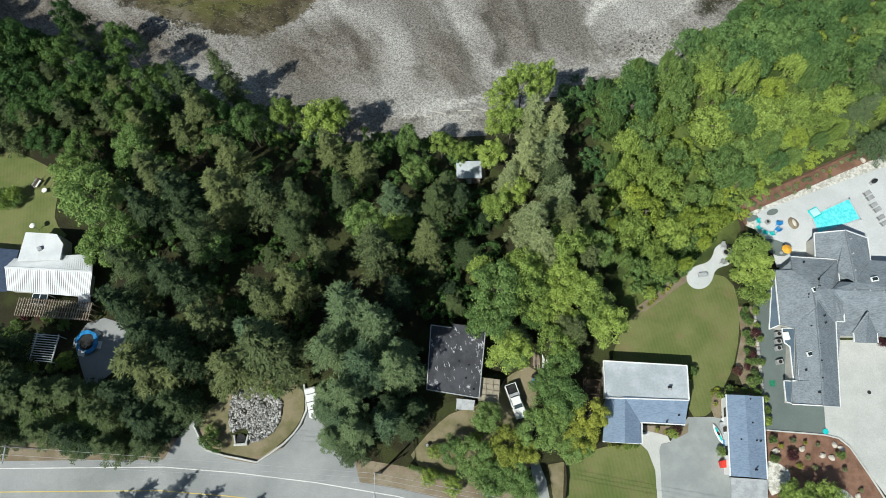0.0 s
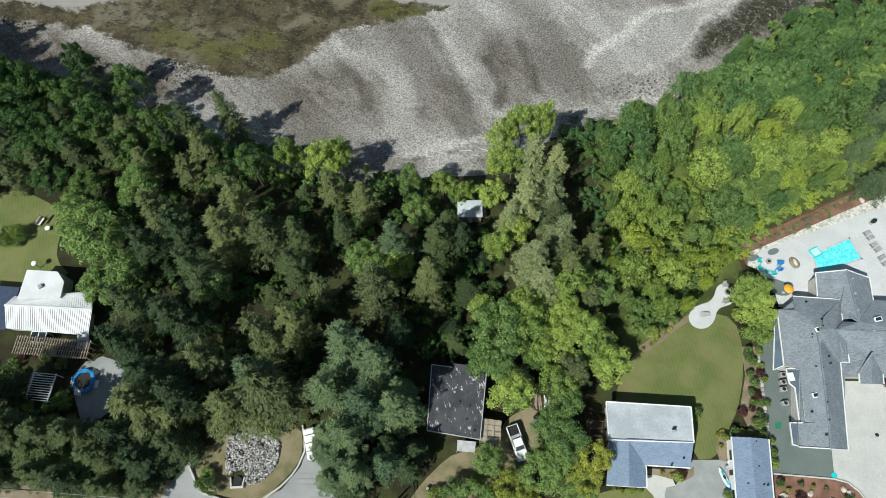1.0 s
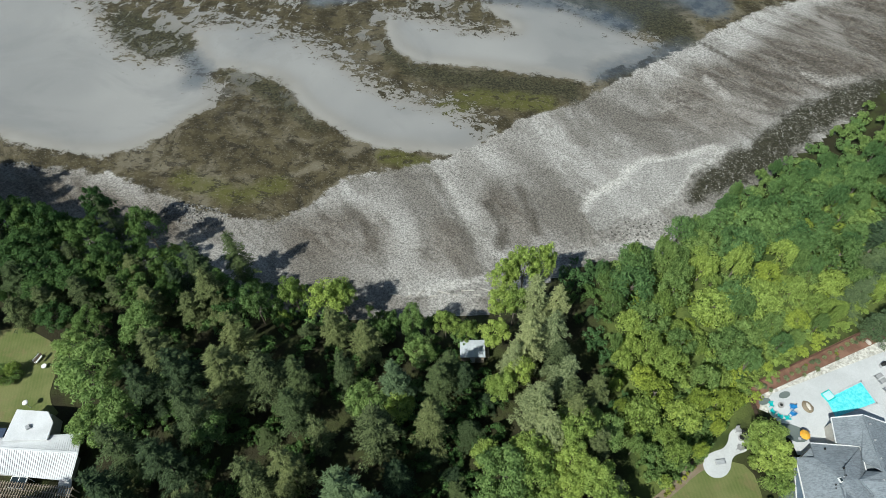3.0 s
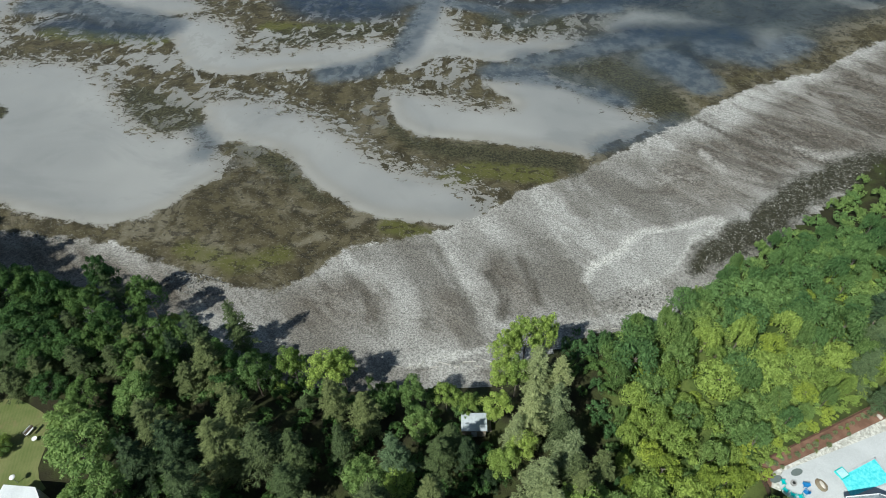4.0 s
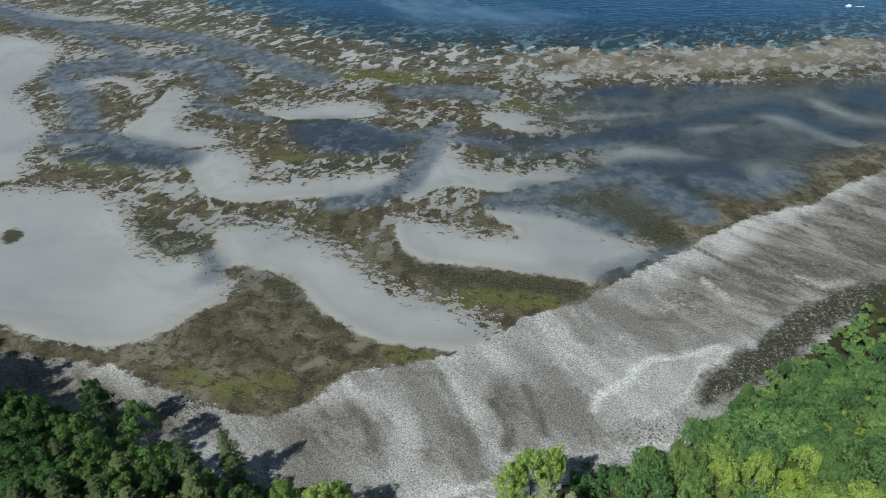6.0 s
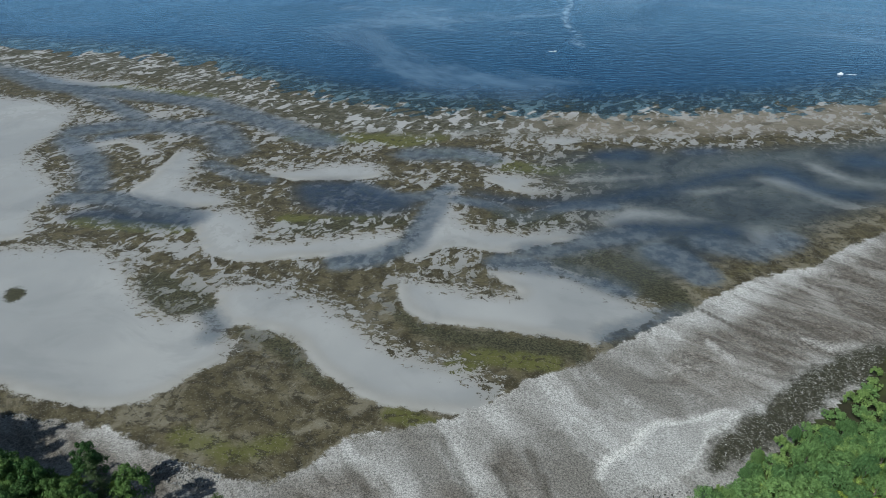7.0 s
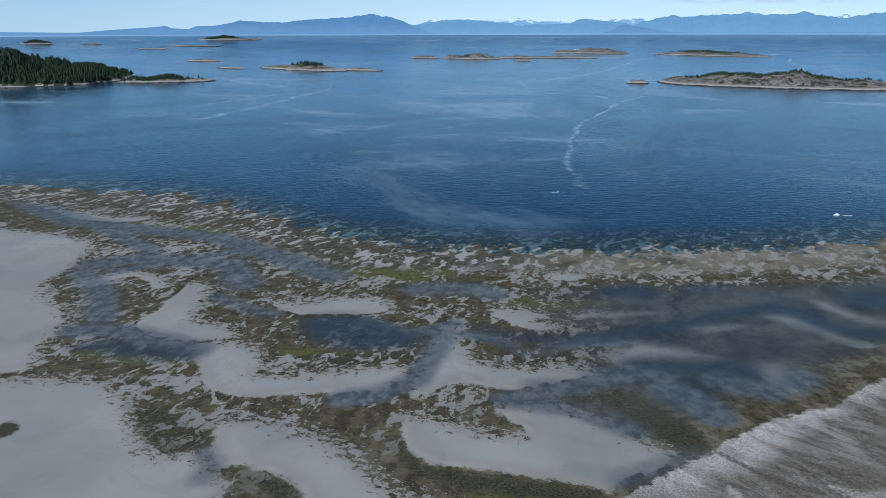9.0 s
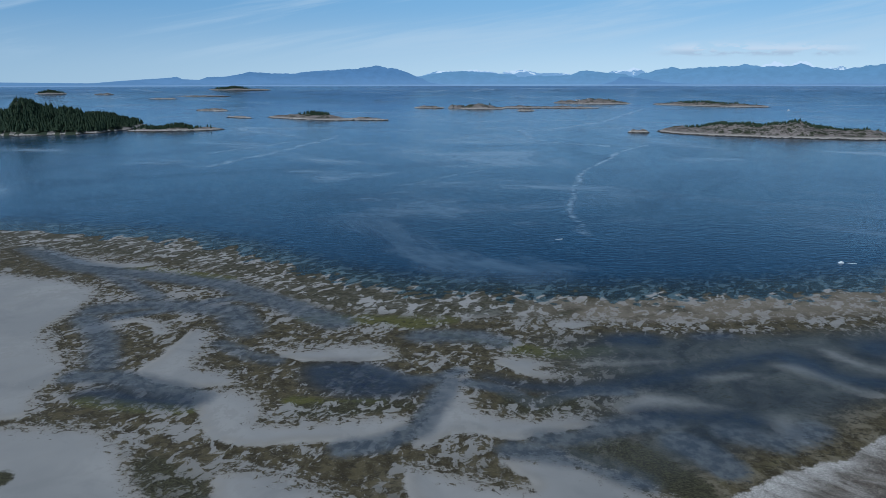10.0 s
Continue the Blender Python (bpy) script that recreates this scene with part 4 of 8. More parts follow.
def plant(species, x, y, top, radius, group="", base=None):
    """One plant whose top is at the height top; three models of each species, turned and scaled."""
    build, key, name, label, category, H, R = SPECIES[species]
    which = (species, pick.randrange(3))
    z = z_at(x, y) if base is None else base
    m = pose(x, y, z, 0, 0, pick.uniform(0, 360)) @ Matrix.Diagonal((radius / R, radius / R, max(0.3, top - z) / H, 1))
    if which not in MADE:
        MADE[which] = build(key, 11 * which[1] + len(MADE) + 3)
    ob = tagged(new(name), label, category)
    ob.matrix_basis = m
    for piece, mesh in zip(("trunk", "crown"), MADE[which]):
        new(piece, mesh).parent = ob
    return tagged(ob, group=group)
# ---- far shore: islands and mountains ----
rock_m, n = material("island_rock")
crag = n.noise(0.09, 7, 0.68)
c = n.mix(n.step(crag, 0.36, 0.60), (0.092, 0.078, 0.070), (0.245, 0.215, 0.198))
hz = n.node("ShaderNodeSeparateXYZ", {0: n.node("ShaderNodeTexCoord").outputs["Object"]}).outputs[2]
hz = n.math("ADD", hz, n.math("MULTIPLY", n.math("SUBTRACT", crag, 0.5), 7.0))
scrub = n.math("MULTIPLY", n.step(n.noise(0.05, 6, 0.66), 0.50, 0.58), n.step(hz, 4.0, 7.0))
c = n.mix(scrub, c, (0.030, 0.036, 0.018))
c = n.mix(n.step(hz, 4.6, 2.6), c, (0.36, 0.33, 0.30))
c = n.mix(n.step(hz, 1.9, 1.2), c, (0.035, 0.031, 0.026))
n.end(n.surface(c, 0.9, n.bump(crag, 1.0, 4.0), spec=0.2))
floor_m = mixed("wooded_island_floor", (0.024, 0.036, 0.020), (0.044, 0.054, 0.028), 0.03, 0.3, 0.95)
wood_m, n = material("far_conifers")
# greens raised a little to paint in the haze of distance
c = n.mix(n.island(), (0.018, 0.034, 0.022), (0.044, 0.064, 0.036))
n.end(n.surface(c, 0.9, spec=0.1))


def far_trees(places, parent, seed):
    """Small pointed trees of an island, joined."""
    r = random.Random(seed)
    verts, faces = [], []
    for x, y, z, h in places:
        w = h * r.uniform(0.24, 0.42) * (1.3 if h < 9 else 1.0)
        for low, wide in ((0.05, 1.0), (0.3, 0.75), (0.58, 0.45)):
            b, turn = len(verts), r.uniform(0, 1)
            for k in range(5):
                q = w * wide * r.uniform(0.7, 1.25)
                verts.append((x + q * math.cos(turn + k * 1.2566), y + q * math.sin(turn + k * 1.2566), z + h * low))
            verts.append((x + r.uniform(-0.1, 0.1) * w, y, z + h * min(1.0, low + 0.45)))
            faces += [(b + k, b + (k + 1) % 5, b + 5) for k in range(5)]
    me = bpy.data.meshes.new("tree_cover")
    me.from_pydata(verts, [], faces)
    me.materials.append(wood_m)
    ob = new("tree_cover", me)
    ob.parent = parent
    return tagged(ob, "dark conifers", kind="stuff")


def island(label, ax, ay, bx, by, depth, height, trees, seed, tree_h=11.0, spots=((0.5, 0.35),), back=-0.97, fall=0.0):
    """A low rocky island between two ends of its near shore; trees stand round the given spots along it (place, spread)."""
    mx, my = (ax + bx) / 2, (ay + by) / 2
    L = math.hypot(bx - ax, by - ay)
    turn = math.degrees(math.atan2(by - ay, bx - ax))
    base = float(sea_level(np.array([mx]), np.array([my]))[0])
    ob = thing("island", mx, my, base, turn, label, "island", "islands off the shore")
    nx, ny = max(40, min(160, int(L / 4))), 34
    u, v = np.meshgrid(np.linspace(-1.2, 1.2, nx), np.linspace(-1.3, 1.3, ny))
    x, y = u * L / 2 * 1.03, v * depth / 2 + depth * 0.35
    rim = 1 - (np.abs(u) ** 2.6 + np.abs(v) ** 2.4) + (0.07 if trees else 0.20) * waves(x, y, L * 0.35, seed, 4) + (0.05 if trees else 0.22) * waves(x, y, depth * 0.4, seed + 5, 3)
    hill = (0.72 + 0.30 * waves(x, y * 0.4, L * 0.42, seed + 1, 5)) * np.clip(1 - fall * u, 0.3, 1.6)
    z = np.where(rim > 0, (0.10 * np.clip(rim * 8, 0, 1) + 0.90 * np.clip(rim, 0, 1) ** 1.1 * hill) * height, rim * 8)
    z = np.maximum(z + np.where(rim > 0.06, (0.07 if trees else 0.22) * height * waves(x, y, 15, seed + 2, 3), 0), -4)
    me, _ = grid_mesh("rock", x, y, z)
    me.materials.append(rock_m), me.materials.append(floor_m)
    if trees > 1000:
        me.polygons.foreach_set("material_index", [int(p.center.z > 4.5) for p in me.polygons])
    new("rock", me).parent = ob
    r = random.Random(seed)
    stand = []
    for k in range(trees * 12):
        s = r.choice(spots)
        uu, vv = s[0] * 2 - 1 + r.gauss(0, s[1]), r.uniform(back, 0.8)
        i, j = int((vv + 1.3) / 2.6 * (ny - 1) + 0.5), int((uu + 1.2) / 2.4 * (nx - 1) + 0.5)
        if 0 <= i < ny and 0 <= j < nx and z[i, j] > (4.0 if trees > 1000 else height * 0.22) and len(stand) < trees:
            stand.append((uu * L / 2 * 1.03, vv * depth / 2 + depth * 0.35, z[i, j] - 0.5, tree_h * r.uniform(0.45, 1.1)))
    if stand:
        far_trees(stand, ob, seed)
    return ob


island("long wooded headland with a pale rocky shore", -1032.3, 1371, -721.8, 1442.9, 420, 46, 5200, 3, 13, ((0.15, 0.3), (0.4, 0.3), (0.65, 0.25), (0.85, 0.12)), -0.97, 0.75)
island("low rocky point with a line of conifers", -715.0, 1444.0, -514.0, 1491.0, 80, 9, 330, 5, 10, ((0.45, 0.3),), -0.5)
island("small rocky islet with a clump of conifers", -567.0, 2035.0, -285.0, 1826.0, 100, 15, 150, 7, 13, ((0.56, 0.14),), -0.1)
island("bare low rocky islet in the sea", -301.0, 1908.0, -172.0, 1850.0, 40, 8, 0, 8, 8, ((0.5, 0.2),), 0)
island("bare low rocky islet in the sea", -689.0, 2038.0, -595.0, 1974.0, 30, 6, 0, 9, 8, ((0.5, 0.2),), 0)
island("bare low rocky islet in the sea", -955.0, 2497.0, -832.0, 2469.0, 40, 10, 0, 10, 8, ((0.5, 0.2),), 0)
island("broad rocky island with scrub and dark pines", 466.0, 1390.0, 863.0, 1197.0, 220, 25, 990, 31, 7, ((0.25, 0.12), (0.4, 0.2), (0.6, 0.25), (0.75, 0.2)), 0.05)
island("small bare rock beside the island", 405.0, 1407.0, 448.0, 1391.0, 22, 8, 0, 12, 8, ((0.5, 0.2),), 0)
island("low rocky island with scattered scrub", 971.0, 3089.0, 1332.0, 2708.0, 160, 18, 260, 13, 12, ((0.4, 0.2), (0.6, 0.2)), -0.1)
island("low bare rocky island with a light station", 540.0, 3232.0, 886.0, 3102.0, 150, 22, 60, 14, 7, ((0.5, 0.3),), 0)
island("low bare rocky island", 68.0, 2614.0, 239.0, 2582.0, 90, 22, 26, 15, 8, ((0.5, 0.2),), 0)
island("small bare rock beside the island", 18.0, 2670.0, 87.0, 2640.0, 50, 17, 0, 19, 8, ((0.5, 0.2),), 0)
island("low bare reef beside the island", 225.0, 2690.0, 619.0, 2649.0, 90, 11, 0, 16, 10, ((0.4, 0.2),), 0)
island("low pale reef beside the island", 280.0, 2434.0, 344.0, 2432.0, 30, 8, 0, 18, 10, ((0.4, 0.2),), 0)
island("low bare reef in the sea", -120.0, 2702.0, -9.0, 2671.0, 50, 12, 0, 17, 10, ((0.4, 0.2),), 0)
island("far low wooded islet in the sea", -1498.0, 4098.0, -1107.0, 4151.0, 90, 15, 620, 20, 15, ((0.4, 0.2),), -0.6)
island("far low wooded islet in the sea", -2219.0, 3524.0, -2068.0, 3568.0, 80, 13, 230, 24, 14, ((0.5, 0.3),), -0.6)
island("far low bare reef in the sea", -1541.0, 3397.0, -1407.0, 3430.0, 40, 7, 0, 25, 8, ((0.5, 0.2),), 0)
island("far low bare reef in the sea", -1488.0, 3617.0, -1214.0, 3660.0, 40, 7, 0, 26, 8, ((0.5, 0.2),), 0)
island("far low bare reef in the sea", -1931.0, 3601.0, -1841.0, 3633.0, 40, 8, 0, 27, 8, ((0.5, 0.2),), 0)

# light station on the bare island
lx, ly = (672.0, 3217.0)
STATION = float(sea_level(np.array([lx]), np.array([ly]))[0]) + 9.0
station = thing("light_station", lx + 40, ly + 55, STATION, 0, "white light tower with keeper's houses on the rock", "lighthouse")
paint_m = mixed("station_white", (0.72, 0.72, 0.72), (0.80, 0.80, 0.80), 0.3, 2.0, 0.6)
part("tower", rod(bmesh.new(), (14, 0, 0), (14, 0, 11), 2.8, 2.0, 10), paint_m, station)
part("lantern", rod(bmesh.new(), (14, 0, 11), (14, 0, 14), 1.8, 0.9, 8), paint_m, station)
for k in range(4):
    hut = part("keeper_house", box(bmesh.new(), (8, 6, 4.5), (-40 + k * 16, (k % 2) * 9, 4.5), k * 9, 0.3), paint_m, station)
    part("roof", box(bmesh.new(), (9, 7, 1.2), (-40 + k * 16, (k % 2) * 9, 7.2), k * 9, 0.4), rock_m, hut)

# hazy mountain ranges on the far side of the strait, glowing with painted haze
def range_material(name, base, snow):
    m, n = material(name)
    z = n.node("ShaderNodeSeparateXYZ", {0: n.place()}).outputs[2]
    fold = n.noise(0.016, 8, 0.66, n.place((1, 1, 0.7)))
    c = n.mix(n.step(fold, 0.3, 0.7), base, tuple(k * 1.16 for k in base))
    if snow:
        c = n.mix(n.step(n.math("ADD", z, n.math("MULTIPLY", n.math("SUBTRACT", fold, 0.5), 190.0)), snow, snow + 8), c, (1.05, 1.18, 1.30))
    # foot painted paler for haze, then a thin pale strip along the shore
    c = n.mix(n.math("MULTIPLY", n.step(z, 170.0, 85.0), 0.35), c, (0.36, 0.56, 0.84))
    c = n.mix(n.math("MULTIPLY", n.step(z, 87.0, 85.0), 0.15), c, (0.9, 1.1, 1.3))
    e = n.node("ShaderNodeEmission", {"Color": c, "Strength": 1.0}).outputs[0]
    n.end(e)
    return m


def mountain_range(name, label, reach, profile, mat, seed, rough):
    """A distant ridge round the horizon; profile: degrees to the right of straight ahead and height in degrees."""
    a = np.linspace(-62, 62, 1500)
    p = np.array(profile)
    h = np.interp(a, p[:, 0], p[:, 1])
    jag = 0.7 * waves(a, a * 0, 5.0, seed, 3) + 0.5 - 1.3 * np.abs(waves(a, a * 0, 1.6, seed + 40, 5))
    h = np.where(h > 0.0, h * (1 + rough * jag), h) + 0.02
    t = np.radians(a)
    rows = []
    for k in range(5):
        f = k / 4
        d = reach + 260 * f
        rows.append(np.stack([d * np.sin(t), d * np.cos(t), 110 + reach * (np.tan(np.radians(np.maximum(h, -0.4))) * f ** 0.8 - 0.007 * (1 - f))], -1))
    g = np.stack(rows)
    me, _ = grid_mesh(name, g[..., 0], g[..., 1], g[..., 2])
    me.materials.append(mat)
    return tagged(new(name, me), label, "mountains", kind="structure")


mountain_range("mountains_far", "snow-capped mountains far across the strait", 4640, [(-43.1, -0.17), (-22.7, -0.25), (-2.2, 0.41), (-0.7, 0.75), (0.8, 0.79), (2.0, 0.93), (2.9, 1.02), (3.7, 0.88), (4.7, 0.69), (5.5, 0.78), (6.4, 0.92), (7.2, 0.92), (7.4, 0.77), (8.4, 0.58), (10.0, 0.67), (11.2, 0.62), (12.0, 0.48), (13.8, 0.61), (14.4, 0.84), (15.2, 0.88), (15.6, 0.79), (16.2, 1.10), (17.0, 0.82), (17.7, 0.59), (19.7, 0.81), (23.9, 0.95), (25.4, 1.06), (25.9, 1.31), (26.4, 1.18), (26.7, 1.43), (27.3, 1.21), (27.8, 1.16), (28.4, 1.41), (28.7, 1.44), (29.2, 1.23), (29.6, 0.94), (30.3, 1.01), (31.0, 1.12), (31.6, 1.00), (32.6, 0.94), (33.9, 1.04), (38.1, 1.06), (46.3, 0.59)], range_material("hazed_snow_peaks", (0.34, 0.55, 0.80), 172), 21, 0.10)
mountain_range("mountains_middle", "blue hazy mountains across the strait", 4560, [(-50.1, -0.13), (-4.2, -0.30), (-2.1, 0.37), (0.3, 0.79), (1.8, 0.88), (3.2, 0.74), (4.7, 0.64), (7.2, 0.49), (9.8, 0.44), (11.0, 0.48), (11.7, 0.81), (12.4, 0.85), (13.8, 0.66), (15.7, 0.51), (17.4, 0.64), (17.9, 0.86), (19.2, 1.12), (19.9, 0.94), (21.8, 1.14), (23.9, 1.12), (24.6, 1.29), (25.9, 1.10), (27.9, 1.08), (28.5, 1.24), (29.4, 1.02), (31.2, 0.80), (32.3, 1.07), (33.1, 1.21), (33.9, 1.16), (38.1, 1.28), (46.2, 0.72)], range_material("hazed_peaks", (0.225, 0.42, 0.64), 0), 22, 0.05)
mountain_range("mountains_near", "darker blue hazy hills across the strait", 4480, [(-50.1, -0.01), (-37.3, -0.04), (-28.3, -0.17), (-26.2, 0.02), (-22.6, 0.28), (-22.1, 0.37), (-21.7, 0.15), (-20.4, 0.10), (-19.8, 0.33), (-18.3, 0.37), (-16.9, 0.65), (-16.4, 0.78), (-15.1, 0.69), (-12.8, 0.65), (-10.9, 0.89), (-9.0, 0.94), (-7.0, 1.22), (-5.8, 1.29), (-4.1, 1.08), (-3.1, 0.75), (-2.1, 0.27), (-0.2, -0.11), (1.4, -0.28), (3.3, -0.36), (10.6, -0.36), (13.4, -0.18), (15.2, 0.33), (18.0, 0.23), (19.3, 0.05), (21.9, -0.14), (26.0, -0.05), (31.7, -0.02), (46.4, -0.01)], range_material("hazed_hills", (0.165, 0.32, 0.55), 0), 23, 0.05)
mountain_range("foothills", "low foothills by the water, blue with haze", 4420, [(-50.1, -0.13), (-30.6, -0.22), (-27.9, -0.15), (-25.1, -0.00), (-21.4, -0.03), (-18.3, -0.13), (-17.0, 0.05), (-14.7, 0.14), (-12.8, 0.05), (-11.9, -0.09), (-10.0, 0.09), (-8.1, -0.05), (-6.6, -0.25), (-1.2, -0.45), (9.6, -0.46), (12.5, -0.36), (46.4, -0.30)], range_material("foothill_haze", (0.14, 0.285, 0.50), 0), 24, 0.10)

# ---- boats ----
hull_m = mixed("white_gelcoat", (0.75, 0.76, 0.77), (0.82, 0.82, 0.82), 0.5, 4.0, 0.35)
foam_m, n = material("wake_foam")
n.end(n.node("ShaderNodeMixShader", {0: n.step(n.noise(0.25, 4, 0.7), 0.42, 0.6), 1: n.node("ShaderNodeBsdfTransparent").outputs[0],
                                    2: n.surface((0.62, 0.68, 0.72), 0.7)}).outputs[0])


def motor_boat(x, y, turn, length, label, cabin=True):
    ob = thing("motor_boat", x, y, 0.0, turn, label, "boat", "boats at sea")
    bm = bmesh.new()
    w = length * 0.32
    prism(bm, [(-length / 2, -w / 2), (length * 0.15, -w / 2), (length / 2, 0), (length * 0.15, w / 2), (-length / 2, w / 2)], -0.3, 0.22 * length if length < 6 else 1.0)
    part("hull", bm, hull_m, ob)
    if cabin:
        part("cabin", box(bmesh.new(), (length * 0.35, w * 0.7, length * 0.2), (-length * 0.05, 0, length * 0.3), 0, 0.15), hull_m, ob)
    bm = bmesh.new()
    prism(bm, [(-length * 0.45, -w * 0.3), (-length * 2.6, -w * 0.9), (-length * 3.0, 0), (-length * 2.6, w * 0.9), (-length * 0.45, w * 0.3)], 0.03, 0.08)
    part("wake", bm, foam_m, ob, "white foam wake")


motor_boat(*(247.6, 378.7), 172, 3.2, "small white motor boat with a foaming wake")
motor_boat(*(85.0, 440.8), 10, 1.7, "tiny white open boat on the water", False)
motor_boat(*(1307.5, 2447.6), 5, 11.0, "distant white boat near the islands")


# ---- materials of the gardens and houses ----
LAND = 7.0
asphalt_m = mixed("asphalt", (0.235, 0.245, 0.245), (0.31, 0.315, 0.315), 0.12, 6.0, 0.9, 0.01)
gravel_m = mixed("grey_gravel", (0.25, 0.265, 0.26), (0.31, 0.325, 0.315), 0.3, 9.0, 0.95, 0.03)
court_m = mixed("green_grey_paving", (0.115, 0.14, 0.135), (0.135, 0.16, 0.15), 0.25, 8.0, 0.9, 0.01)
concrete_m = mixed("pale_concrete", (0.42, 0.42, 0.40), (0.50, 0.50, 0.475), 0.15, 5.0, 0.85, 0.01)
terrace_m = mixed("white_terrace", (0.47, 0.48, 0.48), (0.53, 0.54, 0.54), 0.2, 6.0, 0.8, 0.005)
pebble_m = mixed("cream_pebbles", (0.36, 0.345, 0.30), (0.66, 0.64, 0.58), 2.2, 5.0, 0.95, 0.08)
mulch_m = mixed("red_brown_mulch", (0.150, 0.082, 0.055), (0.225, 0.128, 0.088), 0.6, 7.0, 0.95, 0.05)
soil_m, n = material("dry_brown_soil")
patch, tufts, crumbs = n.noise(0.35, 6, 0.66), n.noise(1.4, 6, 0.72), n.noise(6.0, 4, 0.75)
c = n.mix(n.step(patch, 0.38, 0.62), (0.185, 0.140, 0.096), (0.270, 0.225, 0.165))
c = n.mix(n.math("MULTIPLY", n.step(tufts, 0.50, 0.62), 0.65), c, (0.150, 0.142, 0.068))
c = n.mix(n.math("MULTIPLY", n.step(crumbs, 0.58, 0.70), 0.5), c, (0.37, 0.34, 0.29))
n.end(n.surface(n.mix(0.5, c, n.mix(crumbs, (0.2, 0.2, 0.2), (0.8, 0.8, 0.8)), "OVERLAY"), 0.95, n.bump(tufts, 0.6, 0.08), spec=0.2))
drygrass_m = mixed("dry_grass", (0.135, 0.130, 0.060), (0.235, 0.195, 0.125), 0.25, 5.0, 0.95, 0.05)
stone_m, n = material("riprap_stone")
c = n.mix(n.island(), (0.10, 0.097, 0.092), (0.50, 0.49, 0.47))
n.end(n.surface(n.mix(0.5, c, n.mix(n.noise(2.5, 4, 0.65), (0.2, 0.2, 0.2), (0.8, 0.8, 0.8)), "OVERLAY"), 0.9, spec=0.3))
boulder_m = mixed("pale_boulder", (0.42, 0.38, 0.33), (0.58, 0.53, 0.47), 1.2, 8.0, 0.9, 0.04)
white_m = mixed("white_paint", (0.70, 0.70, 0.69), (0.78, 0.78, 0.77), 0.4, 5.0, 0.6)
wood_dark_m = mixed("dark_stained_wood", (0.05, 0.035, 0.025), (0.09, 0.065, 0.045), 1.0, 12.0, 0.8, 0.01)
wood_m2 = mixed("weathered_wood", (0.24, 0.19, 0.14), (0.36, 0.31, 0.25), 1.0, 12.0, 0.85, 0.01)
metal_m = mixed("grey_metal", (0.30, 0.31, 0.32), (0.40, 0.41, 0.42), 1.0, 8.0, 0.45)
black_m = mixed("black_rubber", (0.012, 0.012, 0.012), (0.025, 0.025, 0.025), 2.0, 9.0, 0.7)
plaster_m = mixed("cream_siding", (0.44, 0.42, 0.38), (0.52, 0.50, 0.46), 0.5, 6.0, 0.8)
brownwall_m = mixed("brown_siding", (0.10, 0.075, 0.055), (0.15, 0.115, 0.085), 0.5, 8.0, 0.85)
glass_m, n = material("window_glass")
n.end(n.surface((0.02, 0.03, 0.035), 0.06, spec=0.6))
blue_m = mixed("blue_plastic", (0.02, 0.17, 0.42), (0.04, 0.24, 0.52), 1.0, 8.0, 0.45)
turq_m = mixed("turquoise_plastic", (0.02, 0.42, 0.42), (0.04, 0.52, 0.50), 1.0, 8.0, 0.4)
red_m = mixed("red_plastic", (0.50, 0.03, 0.02), (0.62, 0.05, 0.03), 1.0, 8.0, 0.45)
orange_m = mixed("orange_canvas", (0.62, 0.30, 0.03), (0.74, 0.40, 0.05), 1.0, 8.0, 0.8)
green_m = mixed("green_canvas", (0.02, 0.16, 0.085), (0.03, 0.21, 0.11), 1.0, 8.0, 0.7)
cushion_m = mixed("grey_cushion", (0.26, 0.26, 0.26), (0.34, 0.34, 0.34), 1.0, 9.0, 0.9)

drift_m = mixed("bleached_driftwood", (0.30, 0.28, 0.25), (0.44, 0.42, 0.385), 0.8, 8.0, 0.9, 0.02)
lawn_m, n = material("mown_lawn")
broad, blades = n.noise(0.16, 5, 0.6), n.noise(7.0, 4, 0.7)
stripe = n.node("ShaderNodeTexWave", {"Vector": n.place((1, 1, 1), 1.45), "Scale": 0.55, "Distortion": 1.6, "Detail": 1.0}, bands_direction="Y").outputs[1]
c = n.mix(n.step(broad, 0.36, 0.64), (0.098, 0.128, 0.036), (0.158, 0.168, 0.064))
c = n.mix(n.math("MULTIPLY", stripe, 0.20), c, (0.195, 0.200, 0.080))
c = n.mix(n.math("MULTIPLY", n.step(n.noise(0.33, 6, 0.66), 0.50, 0.68), 0.55), c, (0.185, 0.150, 0.075))
c = n.mix(0.5, c, n.mix(blades, (0.22, 0.22, 0.22), (0.78, 0.78, 0.78)), "OVERLAY")
n.end(n.surface(c, 0.9, n.bump(blades, 0.7, 0.05), spec=0.2))


def shingles(name, a, b):
    m, n = material(name)
    rows = n.noise(2.4, 3, 0.7, n.place((0.6, 2.2, 2.2)))
    patch = n.noise(0.7, 4, 0.6)
    c = n.mix(n.step(rows, 0.3, 0.7), a, b)
    c = n.mix(n.math("MULTIPLY", n.step(patch, 0.45, 0.7), 0.4), c, tuple(k * 1.2 for k in b))
    n.end(n.surface(c, 0.85, n.bump(rows, 0.5, 0.03), spec=0.3))
    return m


grey_roof_m = shingles("grey_shingles", (0.140, 0.160, 0.178), (0.235, 0.262, 0.285))
blue_roof_m = shingles("blue_grey_shingles", (0.145, 0.195, 0.275), (0.205, 0.265, 0.350))
white_roof_m = mixed("white_membrane", (0.35, 0.38, 0.40), (0.46, 0.49, 0.52), 0.25, 3.0, 0.6)
